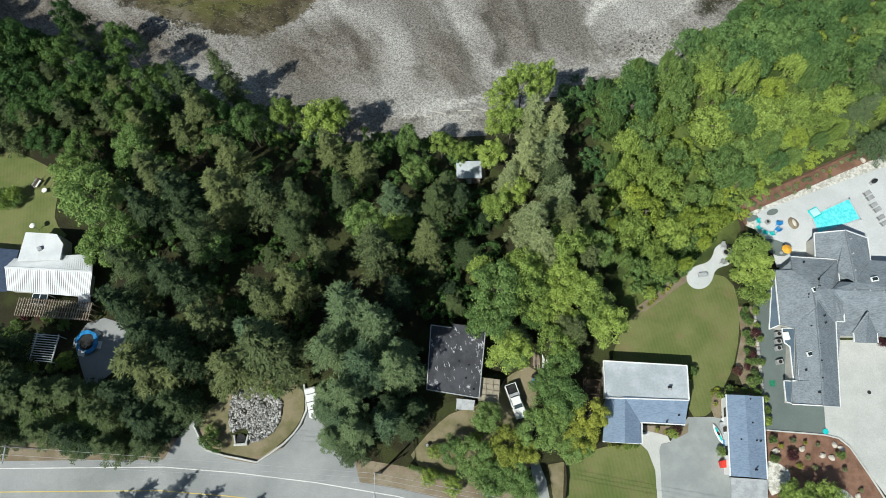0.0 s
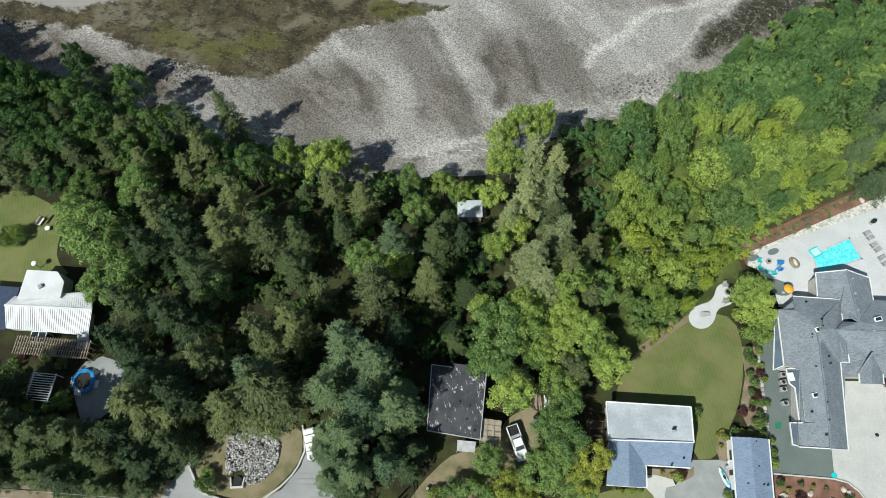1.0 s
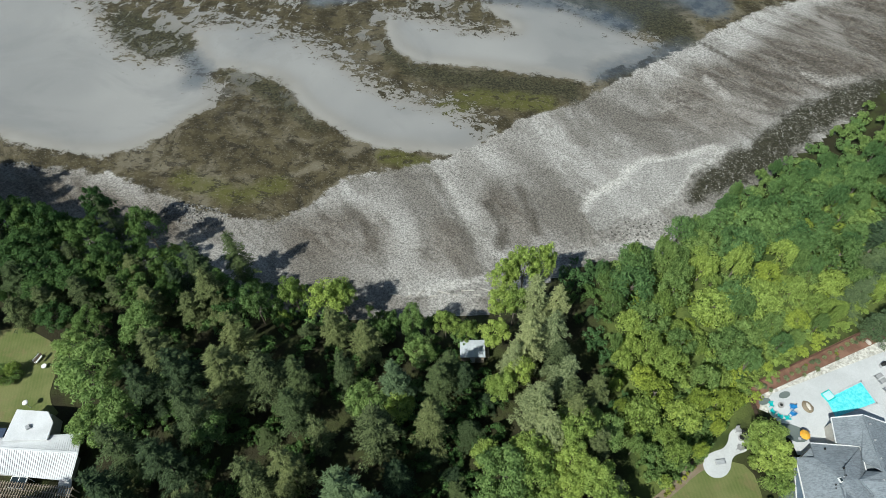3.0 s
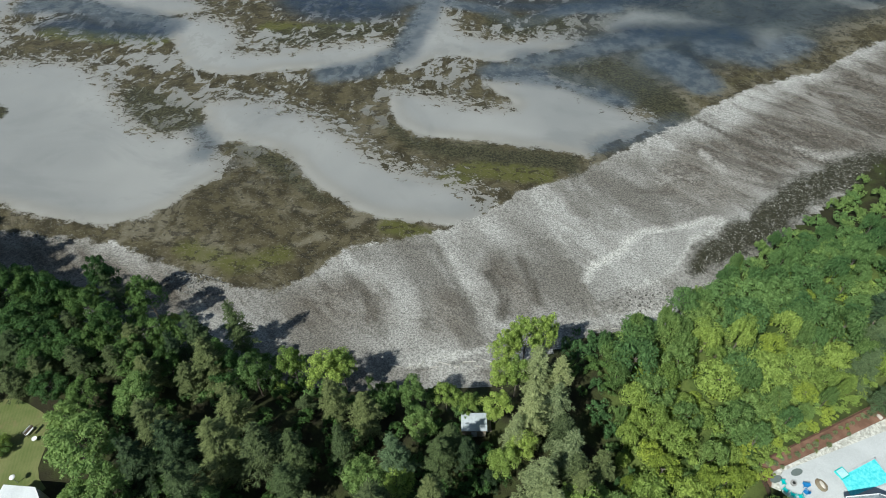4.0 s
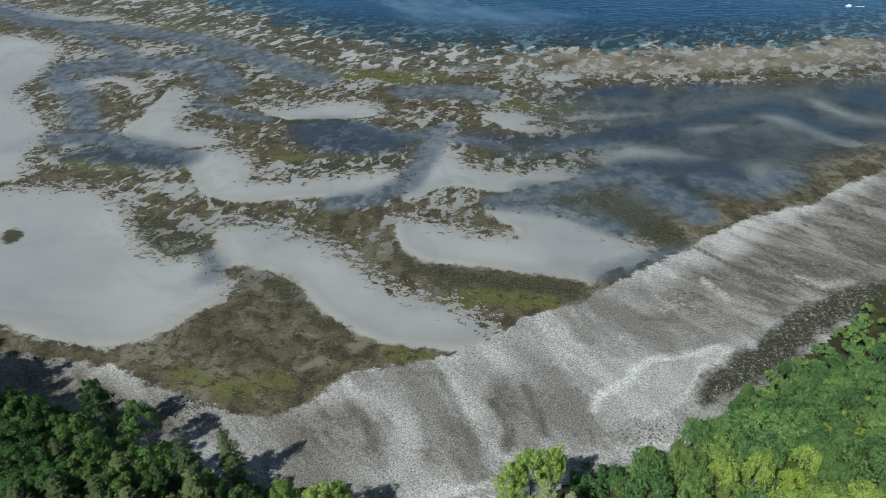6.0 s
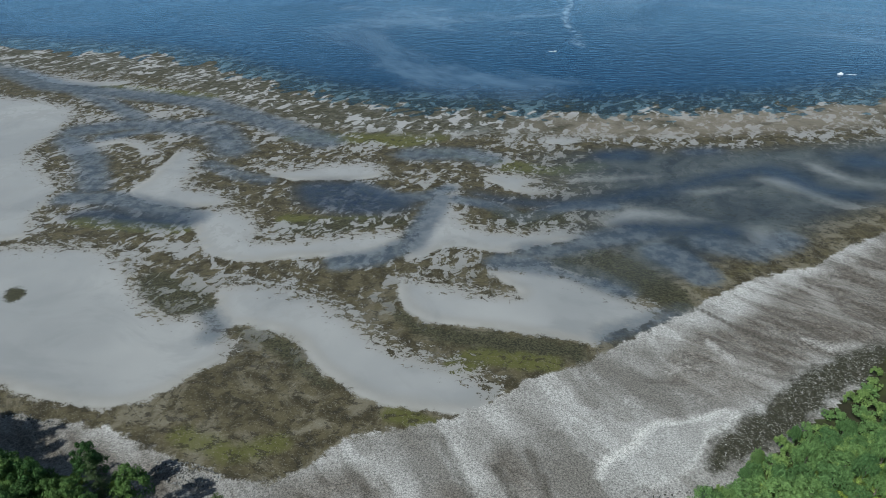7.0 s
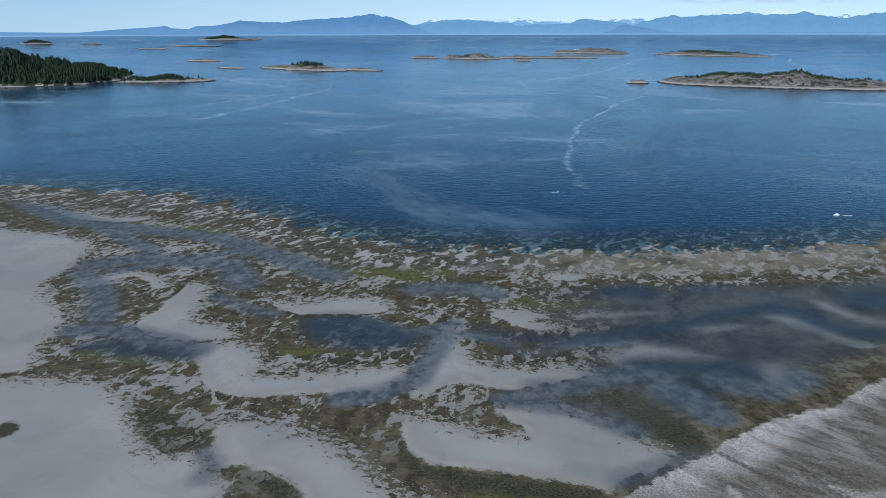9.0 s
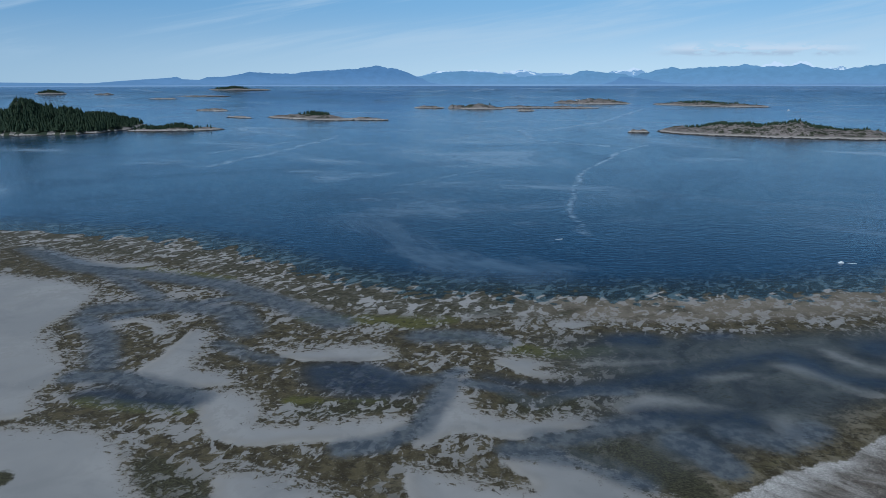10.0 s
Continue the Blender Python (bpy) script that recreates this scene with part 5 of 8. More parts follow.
tin_m = mixed("white_ribbed_steel", (0.56, 0.57, 0.58), (0.66, 0.67, 0.68), 0.3, 5.0, 0.45)
felt_m, n = material("black_roof_felt")
patch, spot = n.noise(0.35, 5, 0.6), n.noise(0.9, 6, 0.7, n.place((1.5, 0.6, 1), -0.17))
c = n.mix(n.step(patch, 0.35, 0.65), (0.040, 0.041, 0.047), (0.072, 0.073, 0.082))
c = n.mix(n.step(spot, 0.585, 0.64), c, (0.42, 0.42, 0.44))
n.end(n.surface(c, 0.8, n.bump(spot, 0.3, 0.02), spec=0.3))


def pad(name, label, category, outline, mat, z=LAND, rise=0.05, soft=0):
    """A flat piece of the grounds, a slab set into the land."""
    o = rounded(outline, soft) if soft else list(outline)
    return tagged(part(name, prism(bmesh.new(), [tuple(p[:2]) for p in o], z - 0.3, z + rise), mat), label, category, kind="structure")


# ---- road, verge and yards ----
def ribbon(points, offset_a, offset_b):
    """Outline of a strip between two offsets from a line."""
    p = [Vector(q) for q in points]
    left, right = [], []
    for i, q in enumerate(p):
        d = (p[min(i + 1, len(p) - 1)] - p[max(i - 1, 0)]).normalized()
        nrm = Vector((-d.y, d.x))
        left.append(tuple(q + nrm * offset_a)), right.append(tuple(q + nrm * offset_b))
    return left + right[::-1]


EDGE = [(-150.0, 1.0), (-110.0, 3.6)] + [(-69.3, 4.1), (-56.2, 3.6), (-43.9, 3.1), (-32.5, 1.7), (-20.3, -0.3), (-8.2, -2.8)] + [(6.0, -6.4), (30.0, -14.0), (70.0, -27.0)]
pad("verge", "strip of bare brown soil and dry grass by the road", "verge", ribbon(EDGE, 4.4, 0.5), soil_m, rise=0.03)
pad("road", "grey asphalt road with pale patches", "road", ribbon(EDGE, 1.1, -8.6), asphalt_m, rise=0.06)
line_m = mixed("white_road_paint", (0.55, 0.55, 0.53), (0.68, 0.68, 0.66), 0.5, 6.0, 0.8)
yellow_m = mixed("yellow_road_paint", (0.55, 0.42, 0.10), (0.62, 0.50, 0.16), 0.5, 6.0, 0.8)
for name, off, mat in (("edge_line", 0.0, line_m), ("centre_line", -3.4, yellow_m), ("edge_line", -7.0, line_m)):
    pad(name, "painted line along the asphalt road", "road marking", ribbon(EDGE, off + 0.07, off - 0.07), mat, rise=0.066)
pad("driveway", "grey asphalt entrance beside the planted kerb", "driveway", [(-45.2, 2.7), (-44.0, 4.3), (-42.9, 6.1), (-41.4, 8.4), (-39.9, 10.0), (-38.7, 8.0), (-37.4, 5.2), (-34.0, 3.8), (-29.2, 2.8), (-29.1, 0.9)], asphalt_m, rise=0.05)
pad("driveway", "grey gravel entrance lane below the firs", "driveway", [(-30.4, 0.7), (-29.5, 3.0), (-25.4, 5.2), (-22.5, 8.5), (-21.7, 12.8), (-16.8, 13.4), (-16.3, 7.3), (-14.5, 2.7), (-13.3, -1.7)], asphalt_m, rise=0.045)
pad("drainage_basin", "dry grassy basin floor inside the kerb", "ground", [(-39.2, 8.9), (-37.2, 5.4), (-34.1, 4.3), (-29.7, 3.4), (-25.6, 5.9), (-23.1, 8.7), (-22.3, 11.1), (-22.8, 14.6), (-27.6, 15.7), (-33.0, 15.1), (-37.2, 11.8)], drygrass_m, rise=0.04, soft=1)

kerb = thing("kerb_wall", 0, 0, 0, 0, "low curved concrete kerb round a dry basin", "kerb")
line = [(-39.7, 9.1), (-38.6, 7.1), (-37.5, 5.3), (-34.5, 4.3), (-31.9, 3.7), (-29.5, 3.1), (-27.5, 4.3), (-25.4, 5.7), (-23.9, 7.1), (-22.9, 8.5), (-22.0, 10.6), (-22.1, 12.4), (-22.5, 14.6)]
for a, b in zip(line, line[1:]):
    d = Vector(b) - Vector(a)
    part("kerb_block", box(bmesh.new(), (d.length + 0.05, 0.28, 0.75), ((a[0] + b[0]) / 2, (a[1] + b[1]) / 2, LAND + 0.1), math.degrees(math.atan2(d.y, d.x)), 0.04), concrete_m, kerb)

ico = bmesh.new()
bmesh.ops.create_icosphere(ico, subdivisions=1, radius=1.0)
ball_v = [v.co.copy() for v in ico.verts]
ball_f = [[v.index for v in q.verts] for q in ico.faces]
ico.free()


def stones(name, label, area, count, sizes, mat, seed, base=None, clear=None):
    """Loose broken stones strewn over an area, one object of kind stuff."""
    r = random.Random(seed)
    a, verts, faces = np.array(area), [], []
    tx = np.array([r.uniform(a[:, 0].min(), a[:, 0].max()) for _ in range(count)])
    ty = np.array([r.uniform(a[:, 1].min(), a[:, 1].max()) for _ in range(count)])
    ok = inside(area, tx, ty) > -0.3
    tz = ground_height(tx, ty) if base is None else np.full(tx.shape, base)
    for x, y, z in zip(tx[ok], ty[ok], tz[ok]):
        if clear and math.hypot(x - clear[0], y - clear[1]) < 1.3:
            continue
        s, b, turn = r.uniform(*sizes), len(verts), Euler((r.uniform(0, 6), r.uniform(0, 6), r.uniform(0, 6))).to_matrix()
        k = Vector((r.uniform(0.7, 1.5), r.uniform(0.6, 1.1), r.uniform(0.5, 0.9))) * s
        for v in ball_v:
            j = 1 + r.uniform(-0.22, 0.22)
            p = turn @ Vector((v.x * k.x * j, v.y * k.y * j, v.z * k.z * j))
            verts.append((x + p.x, y + p.y, z + s * 0.35 + p.z))
        faces += [[i + b for i in q] for q in ball_f]
    me = bpy.data.meshes.new(name)
    me.from_pydata(verts, [], faces)
    me.materials.append(mat)
    return tagged(new(name, me), label, "rocks", kind="stuff")


stones("riprap", "heap of broken grey rock in the basin", [(-33.1, 14.0), (-30.1, 14.8), (-28.2, 13.1), (-26.0, 12.3), (-26.3, 9.4), (-28.1, 6.9), (-31.4, 6.2), (-33.6, 7.7), (-34.2, 10.6), (-33.9, 12.8)], 2100, (0.11, 0.32), stone_m, 3, LAND + 0.1, (-32.1, 7.1))
# dark sheet stands in for the shade between the stones
pad("riprap_gap_shade", "dark sheet below the broken rock for its shaded gaps", "ground", [(-33.1, 14.0), (-30.1, 14.8), (-28.2, 13.1), (-26.0, 12.3), (-26.3, 9.4), (-28.1, 6.9), (-31.4, 6.0), (-33.9, 7.5), (-34.5, 10.6), (-33.9, 12.8)], land_m, rise=0.06)
rock_beach_m, n = material("beach_cobbles")
c = n.mix(n.island(), (0.05, 0.047, 0.040), (0.30, 0.29, 0.27))
n.end(n.surface(c, 0.9, spec=0.2))
for k, (area, count) in enumerate((
    ([(-61.2, 94.0), (-55.6, 94.1), (-46.8, 91.5), (-45.2, 87.1), (-52.6, 87.3), (-59.4, 89.9)], 420),
    ([(-104.0, 108.1), (-96.2, 108.8), (-83.8, 104.6), (-90.1, 104.0), (-99.9, 105.2)], 220),
    ([(54.8, 84.4), (61.5, 94.5), (71.5, 100.3), (89.4, 113.1), (102.0, 121.3), (120.4, 127.5), (114.1, 116.5), (99.2, 112.8), (83.7, 100.8), (66.9, 91.9)], 900),
    ([(36.8, 82.6), (51.7, 84.4), (51.9, 79.2), (37.9, 77.6)], 320),
)):
    stones("beach_cobbles", "scattered pale and dark cobbles on the beach", area, count, (0.08, 0.30), rock_beach_m, 40 + k)
r = random.Random(3)

culvert = thing("culvert", *(-32.1, 6.7), LAND, 0, "concrete culvert mouth with a dark round opening", "culvert")
part("headwall", box(bmesh.new(), (2.1, 0.35, 0.7), (0, -0.85, 0.3), 0, 0.05), concrete_m, culvert)
for sx in (-1, 1):
    part("wing_wall", box(bmesh.new(), (0.25, 1.4, 0.6), (sx * 0.95, -0.1, 0.25), sx * -12, 0.05), concrete_m, culvert)
# black disc paints the shade inside the pipe
part("opening", rod(bmesh.new(), (0, 0.0, 0.02), (0, 0.0, 0.35), 0.72, 0.72, 18), black_m, culvert, "black disc for the shaded pipe mouth")

pad("yard", "dry grass yard in front of the dark house", "lawn", [(-6.3, 2.3), (-4.1, 5.1), (0.1, 8.7), (2.3, 9.4), (5.5, 10.1), (8.7, 12.2), (9.8, 14.3), (15.0, 16.3), (14.6, 11.0), (13.6, 7.2), (12.4, -1.5), (5.4, -2.7), (0.4, -0.9)], drygrass_m, rise=0.035, soft=1)
pad("driveway", "narrow worn gravel track between shrubs", "driveway", [(12.6, 1.1), (13.9, 1.2), (14.8, -1.6), (15.1, -4.8), (13.3, -4.9), (12.7, -1.5)], gravel_m, rise=0.05)
pad("lawn", "front lawn of mown green grass", "lawn", [(18.2, 1.1), (21.4, 2.2), (24.5, 2.8), (29.8, 3.0), (30.9, 1.9), (31.6, -0.8), (31.2, -5.7), (17.3, -5.1)], lawn_m, rise=0.05)
pad("lawn", "back lawn of striped mown grass", "lawn", [(31.4, 23.7), (37.6, 26.5), (42.3, 29.0), (45.0, 30.2), (49.4, 28.8), (49.7, 23.5), (48.4, 18.3), (46.6, 13.9), (44.1, 10.4), (41.6, 6.6), (38.0, 6.6), (38.6, 13.4), (27.1, 14.8), (28.0, 18.4)], lawn_m, rise=0.05, soft=1)
pad("lawn", "green lawn with worn dry patches", "lawn", [(-84.9, 58.8), (-78.9, 59.2), (-76.7, 59.6), (-72.4, 57.5), (-67.3, 54.4), (-67.6, 49.4), (-67.4, 45.1), (-63.9, 41.7), (-71.4, 40.0), (-81.0, 39.5)], lawn_m, rise=0.05, soft=1)
pad("driveway", "wide grey gravel forecourt", "driveway", [(34.4, 2.9), (38.0, 6.6), (43.1, 6.4), (43.4, 4.4), (42.7, -2.6), (47.9, -3.2), (47.5, -6.7), (31.7, -6.0), (32.5, 2.0), (33.0, 2.8)], gravel_m, rise=0.055)
pad("path", "curved pale concrete garden path", "path", [(30.1, 4.6), (31.4, 4.8), (34.3, 4.0), (34.6, 3.0), (33.1, 2.8), (32.7, 1.9), (31.9, -5.7), (31.2, -5.7), (31.6, -1.0), (30.9, 1.9), (29.9, 3.0)], concrete_m, rise=0.07)
pad("flower_bed", "mulched bed along the shingled house", "bed", [(30.6, 5.7), (37.2, 5.2), (37.9, 5.7), (37.6, 4.3), (36.0, 3.6), (34.7, 3.8), (32.2, 4.6), (30.7, 4.9)], soil_m, rise=0.075)
pad("flower_bed", "mulched bed of shrubs beside the garage", "bed", [(41.8, 7.9), (42.8, 10.5), (46.7, 10.8), (50.1, 10.1), (49.9, 9.1), (44.2, 9.5), (43.1, 6.1), (42.1, 6.4)], soil_m, rise=0.06)
pad("flower_bed", "long planted bed below the retaining wall", "bed", [(49.4, 23.9), (51.8, 23.8), (51.1, 16.4), (50.1, 10.1), (47.6, 10.8), (46.9, 13.8), (49.0, 19.2)], soil_m, rise=0.06)
pad("courtyard", "grey-green paved side yard of the large house", "courtyard", [(52.2, 24.0), (56.0, 27.5), (60.5, 27.3), (57.9, 8.9), (59.9, 7.5), (58.9, 3.0), (49.4, 4.1), (50.1, 10.1)], court_m, rise=0.06)
pad("driveway", "broad pale concrete driveway", "driveway", [(58.3, 17.8), (83.7, 16.6), (75.6, -8.4), (66.2, -7.2), (64.0, -3.0), (62.2, 1.0), (60.7, 2.4), (58.9, 3.0), (59.7, 7.5)], concrete_m, rise=0.065)
pad("flower_bed", "red-brown mulch bed with boulders and small shrubs", "bed", [(49.4, 4.0), (58.7, 2.8), (60.6, 2.3), (62.0, 0.9), (63.8, -3.1), (65.7, -7.6), (47.7, -6.7)], mulch_m, rise=0.05)
pad("pebble_bed", "cream pebble strip beside the garage", "bed", [(48.7, -0.4), (50.4, -0.7), (52.5, -2.4), (50.3, -4.9), (48.0, -5.6)], pebble_m, rise=0.08, soft=1)
pad("pebble_bed", "cream pebble strip along the mulch bed", "bed", [(58.7, -4.7), (60.3, -5.5), (61.4, -7.8), (57.2, -7.6)], pebble_m, rise=0.08, soft=1)
edging = thing("bed_edging", 0, 0, 0, 0, "white concrete edging of the mulch bed", "edging")
line = [(49.4, 4.1), (58.7, 2.9), (60.7, 2.3), (62.1, 0.9), (63.9, -3.1), (65.7, -7.5)]
for a, b in zip(line, line[1:]):
    d = Vector(b) - Vector(a)
    part("edging_stone", box(bmesh.new(), (d.length, 0.22, 0.5), ((a[0] + b[0]) / 2, (a[1] + b[1]) / 2, LAND), math.degrees(math.atan2(d.y, d.x)), 0.03), concrete_m, edging)
pad("stone_patio", "pale stone fire patio with a keyhole path", "patio", [(42.4, 30.7), (44.2, 31.5), (45.8, 31.8), (47.0, 33.0), (47.5, 34.4), (49.0, 35.3), (50.4, 34.4), (50.5, 32.6), (49.5, 31.2), (47.8, 30.9), (46.7, 30.2), (46.0, 28.5), (44.6, 27.3), (43.0, 27.2), (41.9, 28.0), (41.7, 29.4)], terrace_m, rise=0.07, soft=2)
pad("paving", "grey paved yard below the firs", "paving", [(-60.8, 23.8), (-58.9, 26.5), (-56.2, 27.3), (-51.8, 25.7), (-52.3, 22.4), (-54.0, 17.9), (-57.3, 15.4), (-59.3, 20.0)], asphalt_m, rise=0.05)

pad("lawn", "narrow strip of yellow-green rough grass", "lawn", [(15.3, 0.6), (17.8, 0.9), (17.0, -5.0), (15.6, -5.0)], drygrass_m, rise=0.04)

pad("flower_bed", "narrow brown mulch border along the back lawn", "bed", [(32.3, 24.5), (34, 25.5), (36.7, 27.4), (40, 30), (42.9, 31.9), (43, 30.4), (42.4, 28.9), (40.1, 27.8), (36.4, 25.2), (33.1, 23.5)], soil_m, rise=0.06, soft=1)

# pool terrace
pad("flower_bed", "red-brown mulch strip above the bank", "bed", [(53.0, 42.4), (79.5, 53.0), (90.7, 57.6), (91.5, 53.5), (81.0, 49.9), (55.0, 40.5), (53.9, 38.2), (52.7, 38.3)], mulch_m, rise=0.04)
pad("pebble_bed", "cream pebble strip along the terrace", "bed", [(55.0, 40.7), (81.1, 50.4), (91.6, 53.9), (88.4, 43.5), (80.5, 48.1), (56.4, 40.6), (55.1, 37.5), (53.8, 38.2)], pebble_m, rise=0.055)
pad("terrace", "white concrete pool terrace", "terrace", [(55.3, 39.4), (56.8, 40.8), (64.3, 43.1), (80.5, 48.1), (93.5, 49.9), (86.4, 27.9), (68.5, 28.9), (57.4, 30.4), (57.2, 34.5), (55.3, 37.3)], terrace_m, rise=0.07)
pool_at = [(65.5, 39.5), (72.9, 42.4), (73.9, 38.4), (65.8, 36.0)]
water_m, n = material("pool_water")
wave = n.noise(2.2, 4, 0.6)
n.end(n.surface(n.mix(n.step(wave, 0.35, 0.65), (0.09, 0.62, 0.66), (0.20, 0.76, 0.79)), 0.08, n.bump(wave, 0.3, 0.05), spec=0.5))
pool = thing("swimming_pool", 0, 0, 0, 0, "rectangular turquoise swimming pool set in white paving", "pool")
part("water", prism(bmesh.new(), pool_at, LAND - 0.2, LAND + 0.085), water_m, pool, "bright turquoise water")
coping_m = mixed("grey_coping", (0.40, 0.42, 0.43), (0.48, 0.50, 0.51), 1.0, 8.0, 0.8)
for a, b in zip(pool_at, pool_at[1:] + pool_at[:1]):
    d = Vector(b) - Vector(a)
    part("coping", box(bmesh.new(), (d.length + 0.3, 0.3, 0.14), ((a[0] + b[0]) / 2, (a[1] + b[1]) / 2, LAND + 0.075), math.degrees(math.atan2(d.y, d.x)), 0.02), coping_m, pool)
part("spa", box(bmesh.new(), (1.9, 1.7, 0.3), (*(66.2, 40.0), LAND + 0.1), 24, 0.08), turq_m, pool, "pale raised spa corner")
spa_m = mixed("spa_water", (0.40, 0.66, 0.70), (0.50, 0.74, 0.77), 1.5, 6.0, 0.2)
part("spa_water", box(bmesh.new(), (1.5, 1.3, 0.32), (*(66.2, 40.0), LAND + 0.11), 24), spa_m, pool)

wall = thing("retaining_wall", 0, 0, 0, 0, "rust-brown timber wall along the bank top", "wall")
line = [(53.2, 42.4), (57.5, 44.0), (61.9, 45.8), (66.4, 47.5), (70.9, 49.3), (75.4, 51.1), (79.5, 53.0), (85.9, 55.5)]
rust_m = mixed("rusty_timber", (0.085, 0.045, 0.032), (0.135, 0.072, 0.050), 0.8, 8.0, 0.85)
for a, b in zip(line, line[1:]):
    d = Vector(b) - Vector(a)
    part("timber", box(bmesh.new(), (d.length - 0.04, 0.22, 1.0), ((a[0] + b[0]) / 2, (a[1] + b[1]) / 2, LAND - 0.1), math.degrees(math.atan2(d.y, d.x)), 0.03), rust_m, wall)
fence = thing("garden_fence", 0, 0, 0, 0, "low dark slatted fence at the terrace corner", "fence")
line = [(53.0, 42.1), (52.5, 40.0), (52.8, 38.0), (52.8, 36.8)]
for a, b in zip(line, line[1:]):
    d = Vector(b) - Vector(a)
    for k in range(6):
        p = Vector(a) + d * (k / 6)
        part("slat", box(bmesh.new(), (0.2, 0.05, 1.2), (p.x, p.y, LAND + 0.6), math.degrees(math.atan2(d.y, d.x))), wood_dark_m, fence)
east = thing("retaining_wall", 0, 0, 0, 0, "dark stone retaining wall beside the side yard", "wall")
line = [(52.0, 23.8), (51.5, 20.0), (51.1, 16.4), (50.7, 12.8), (50.3, 9.2), (49.4, 4.1)]
for a, b in zip(line, line[1:]):
    d = Vector(b) - Vector(a)
    for k in range(5):
        p = Vector(a) + d * ((k + 0.5) / 5)
        part("stone", box(bmesh.new(), (d.length / 5 - 0.05, 0.45, 0.9), (p.x, p.y, LAND + 0.05), math.degrees(math.atan2(d.y, d.x)) + r.uniform(-3, 3), 0.08), boulder_m if k % 2 else stone_m, east)


# ---- houses ----
def roof_planes(parent, planes, mat, name="roof", thick=0.2, label=""):
    return [part(name, sheet(bmesh.new(), p, thick), mat, parent, label) for p in planes]


def fascia(parent, a, b, mat, wide=0.16, name="fascia"):
    """A trim board along an eave or ridge."""
    a, b = Vector(a), Vector(b)
    d = b - a
    m = Matrix.Translation((a + b) / 2) @ d.to_track_quat("X", "Z").to_matrix().to_4x4() @ Matrix.Diagonal((d.length, wide, 0.22, 1))
    bm = bmesh.new()
    bmesh.ops.create_cube(bm, size=1.0, matrix=m)
    return part(name, bm, mat, parent)


def opening(parent, a, b, s, width, low, high, kind="window"):
    """A window or door with frame and pane on the wall from a to b, at the share s along it."""
    a, b = Vector(a), Vector(b)
    d = (b - a).normalized()
    p, turn = a.lerp(b, s), math.degrees(math.atan2(d.y, d.x))
    z = (low + high) / 2
    frame_ob = part(kind, box(bmesh.new(), (width, 0.14, high - low), (p.x, p.y, z), turn, 0.02), white_m, parent)
    part("pane" if kind == "window" else "door_panel", box(bmesh.new(), (width - 0.2, 0.2, high - low - 0.2), (p.x, p.y, z), turn), glass_m if kind == "window" else wood_dark_m, frame_ob)


def vent(parent, x, y, z, size=0.3, mat=None):
    part("roof_vent", box(bmesh.new(), (size, size, 0.4), (x, y, z + 0.1), 20, 0.04), mat or black_m, parent)


# blue-roofed house with a white flat-roofed wing
h4 = thing("house", 0, 0, 0, 0, "cream house with blue shingle roof and white flat wing", "house")
part("wall", prism(bmesh.new(), [(25.5, 15.0, 10.2), (37.5, 13.8, 10.2), (37.1, 9.1, 10.2), (25.1, 10.1, 10.2)], LAND - 0.2, 10.2), plaster_m, h4)
part("wall", prism(bmesh.new(), [(25.3, 9.8, 9.7), (37.1, 8.8, 9.7), (36.1, 5.8, 9.7), (29.4, 6.3, 9.7), (28.9, 3.5, 9.7), (24.2, 3.8, 9.7)], LAND - 0.2, 9.75), plaster_m, h4)
flat = roof_planes(h4, [[(25.0, 15.5, 10.5), (38.0, 14.2, 10.5), (37.2, 8.9, 10.750), (24.5, 9.9, 10.750)]], white_roof_m, "flat_roof", 0.3, "white membrane roof")
roof_planes(h4, [
    [(27.4, 9.8, 11.0), (37.1, 8.8, 11.0), (36.3, 5.3, 9.8), (29.6, 6.0, 9.8), (27.4, 9.1, 11.0)],
    [(27.4, 9.1, 11.0), (29.6, 6.0, 9.8), (29.3, 2.9, 9.8), (26.5, 3.1, 11.0)],
    [(24.8, 10.0, 9.9), (27.4, 9.8, 11.0), (27.4, 9.1, 11.0), (26.5, 3.1, 11.0), (23.5, 3.5, 9.8)]], blue_roof_m)
for a, b in ([(25.0, 15.5, 10.550), (37.9, 14.1, 10.550)], [(37.9, 14.1, 10.550), (37.2, 8.8, 10.8)], [(25.0, 15.5, 10.550), (24.5, 9.8, 10.8)], [(36.3, 5.3, 9.8), (29.6, 6.0, 9.8)], [(29.8, 6.0, 9.8), (29.4, 2.9, 9.8)], [(23.5, 3.5, 9.8), (29.3, 2.9, 9.8)], [(24.4, 9.8, 10.950), (37.1, 8.8, 10.950)]):
    fascia(h4, a, b, white_m)
part("chimney_vent", box(bmesh.new(), (0.5, 0.6, 0.5), (*(34.5, 10.7), 10.9), 5, 0.05), metal_m, h4)
part("chimney_cap", box(bmesh.new(), (0.6, 0.3, 0.12), (*(34.5, 10.9), 11.2), 5, 0.03), black_m, h4)
for px, py in [(26.8, 7.7), (26.8, 6.8), (35.4, 6.7), (33.4, 5.8)]:
    vent(h4, px, py, 10.35, 0.22)
wa, wb = [(24.8, 3.7), (29.1, 3.4)]
opening(h4, wa, wb, 0.5, 1.8, 8.0, 9.3)
wa, wb = [(30.1, 6.1), (36.4, 5.5)]
opening(h4, wa, wb, 0.2, 1.0, 7.1, 9.1, "door")
opening(h4, wa, wb, 0.6, 1.8, 8.0, 9.3)
deck = thing("deck_pergola", *(23.3, 10.6), LAND, -5, "dark timber deck pergola beside the blue house", "pergola")
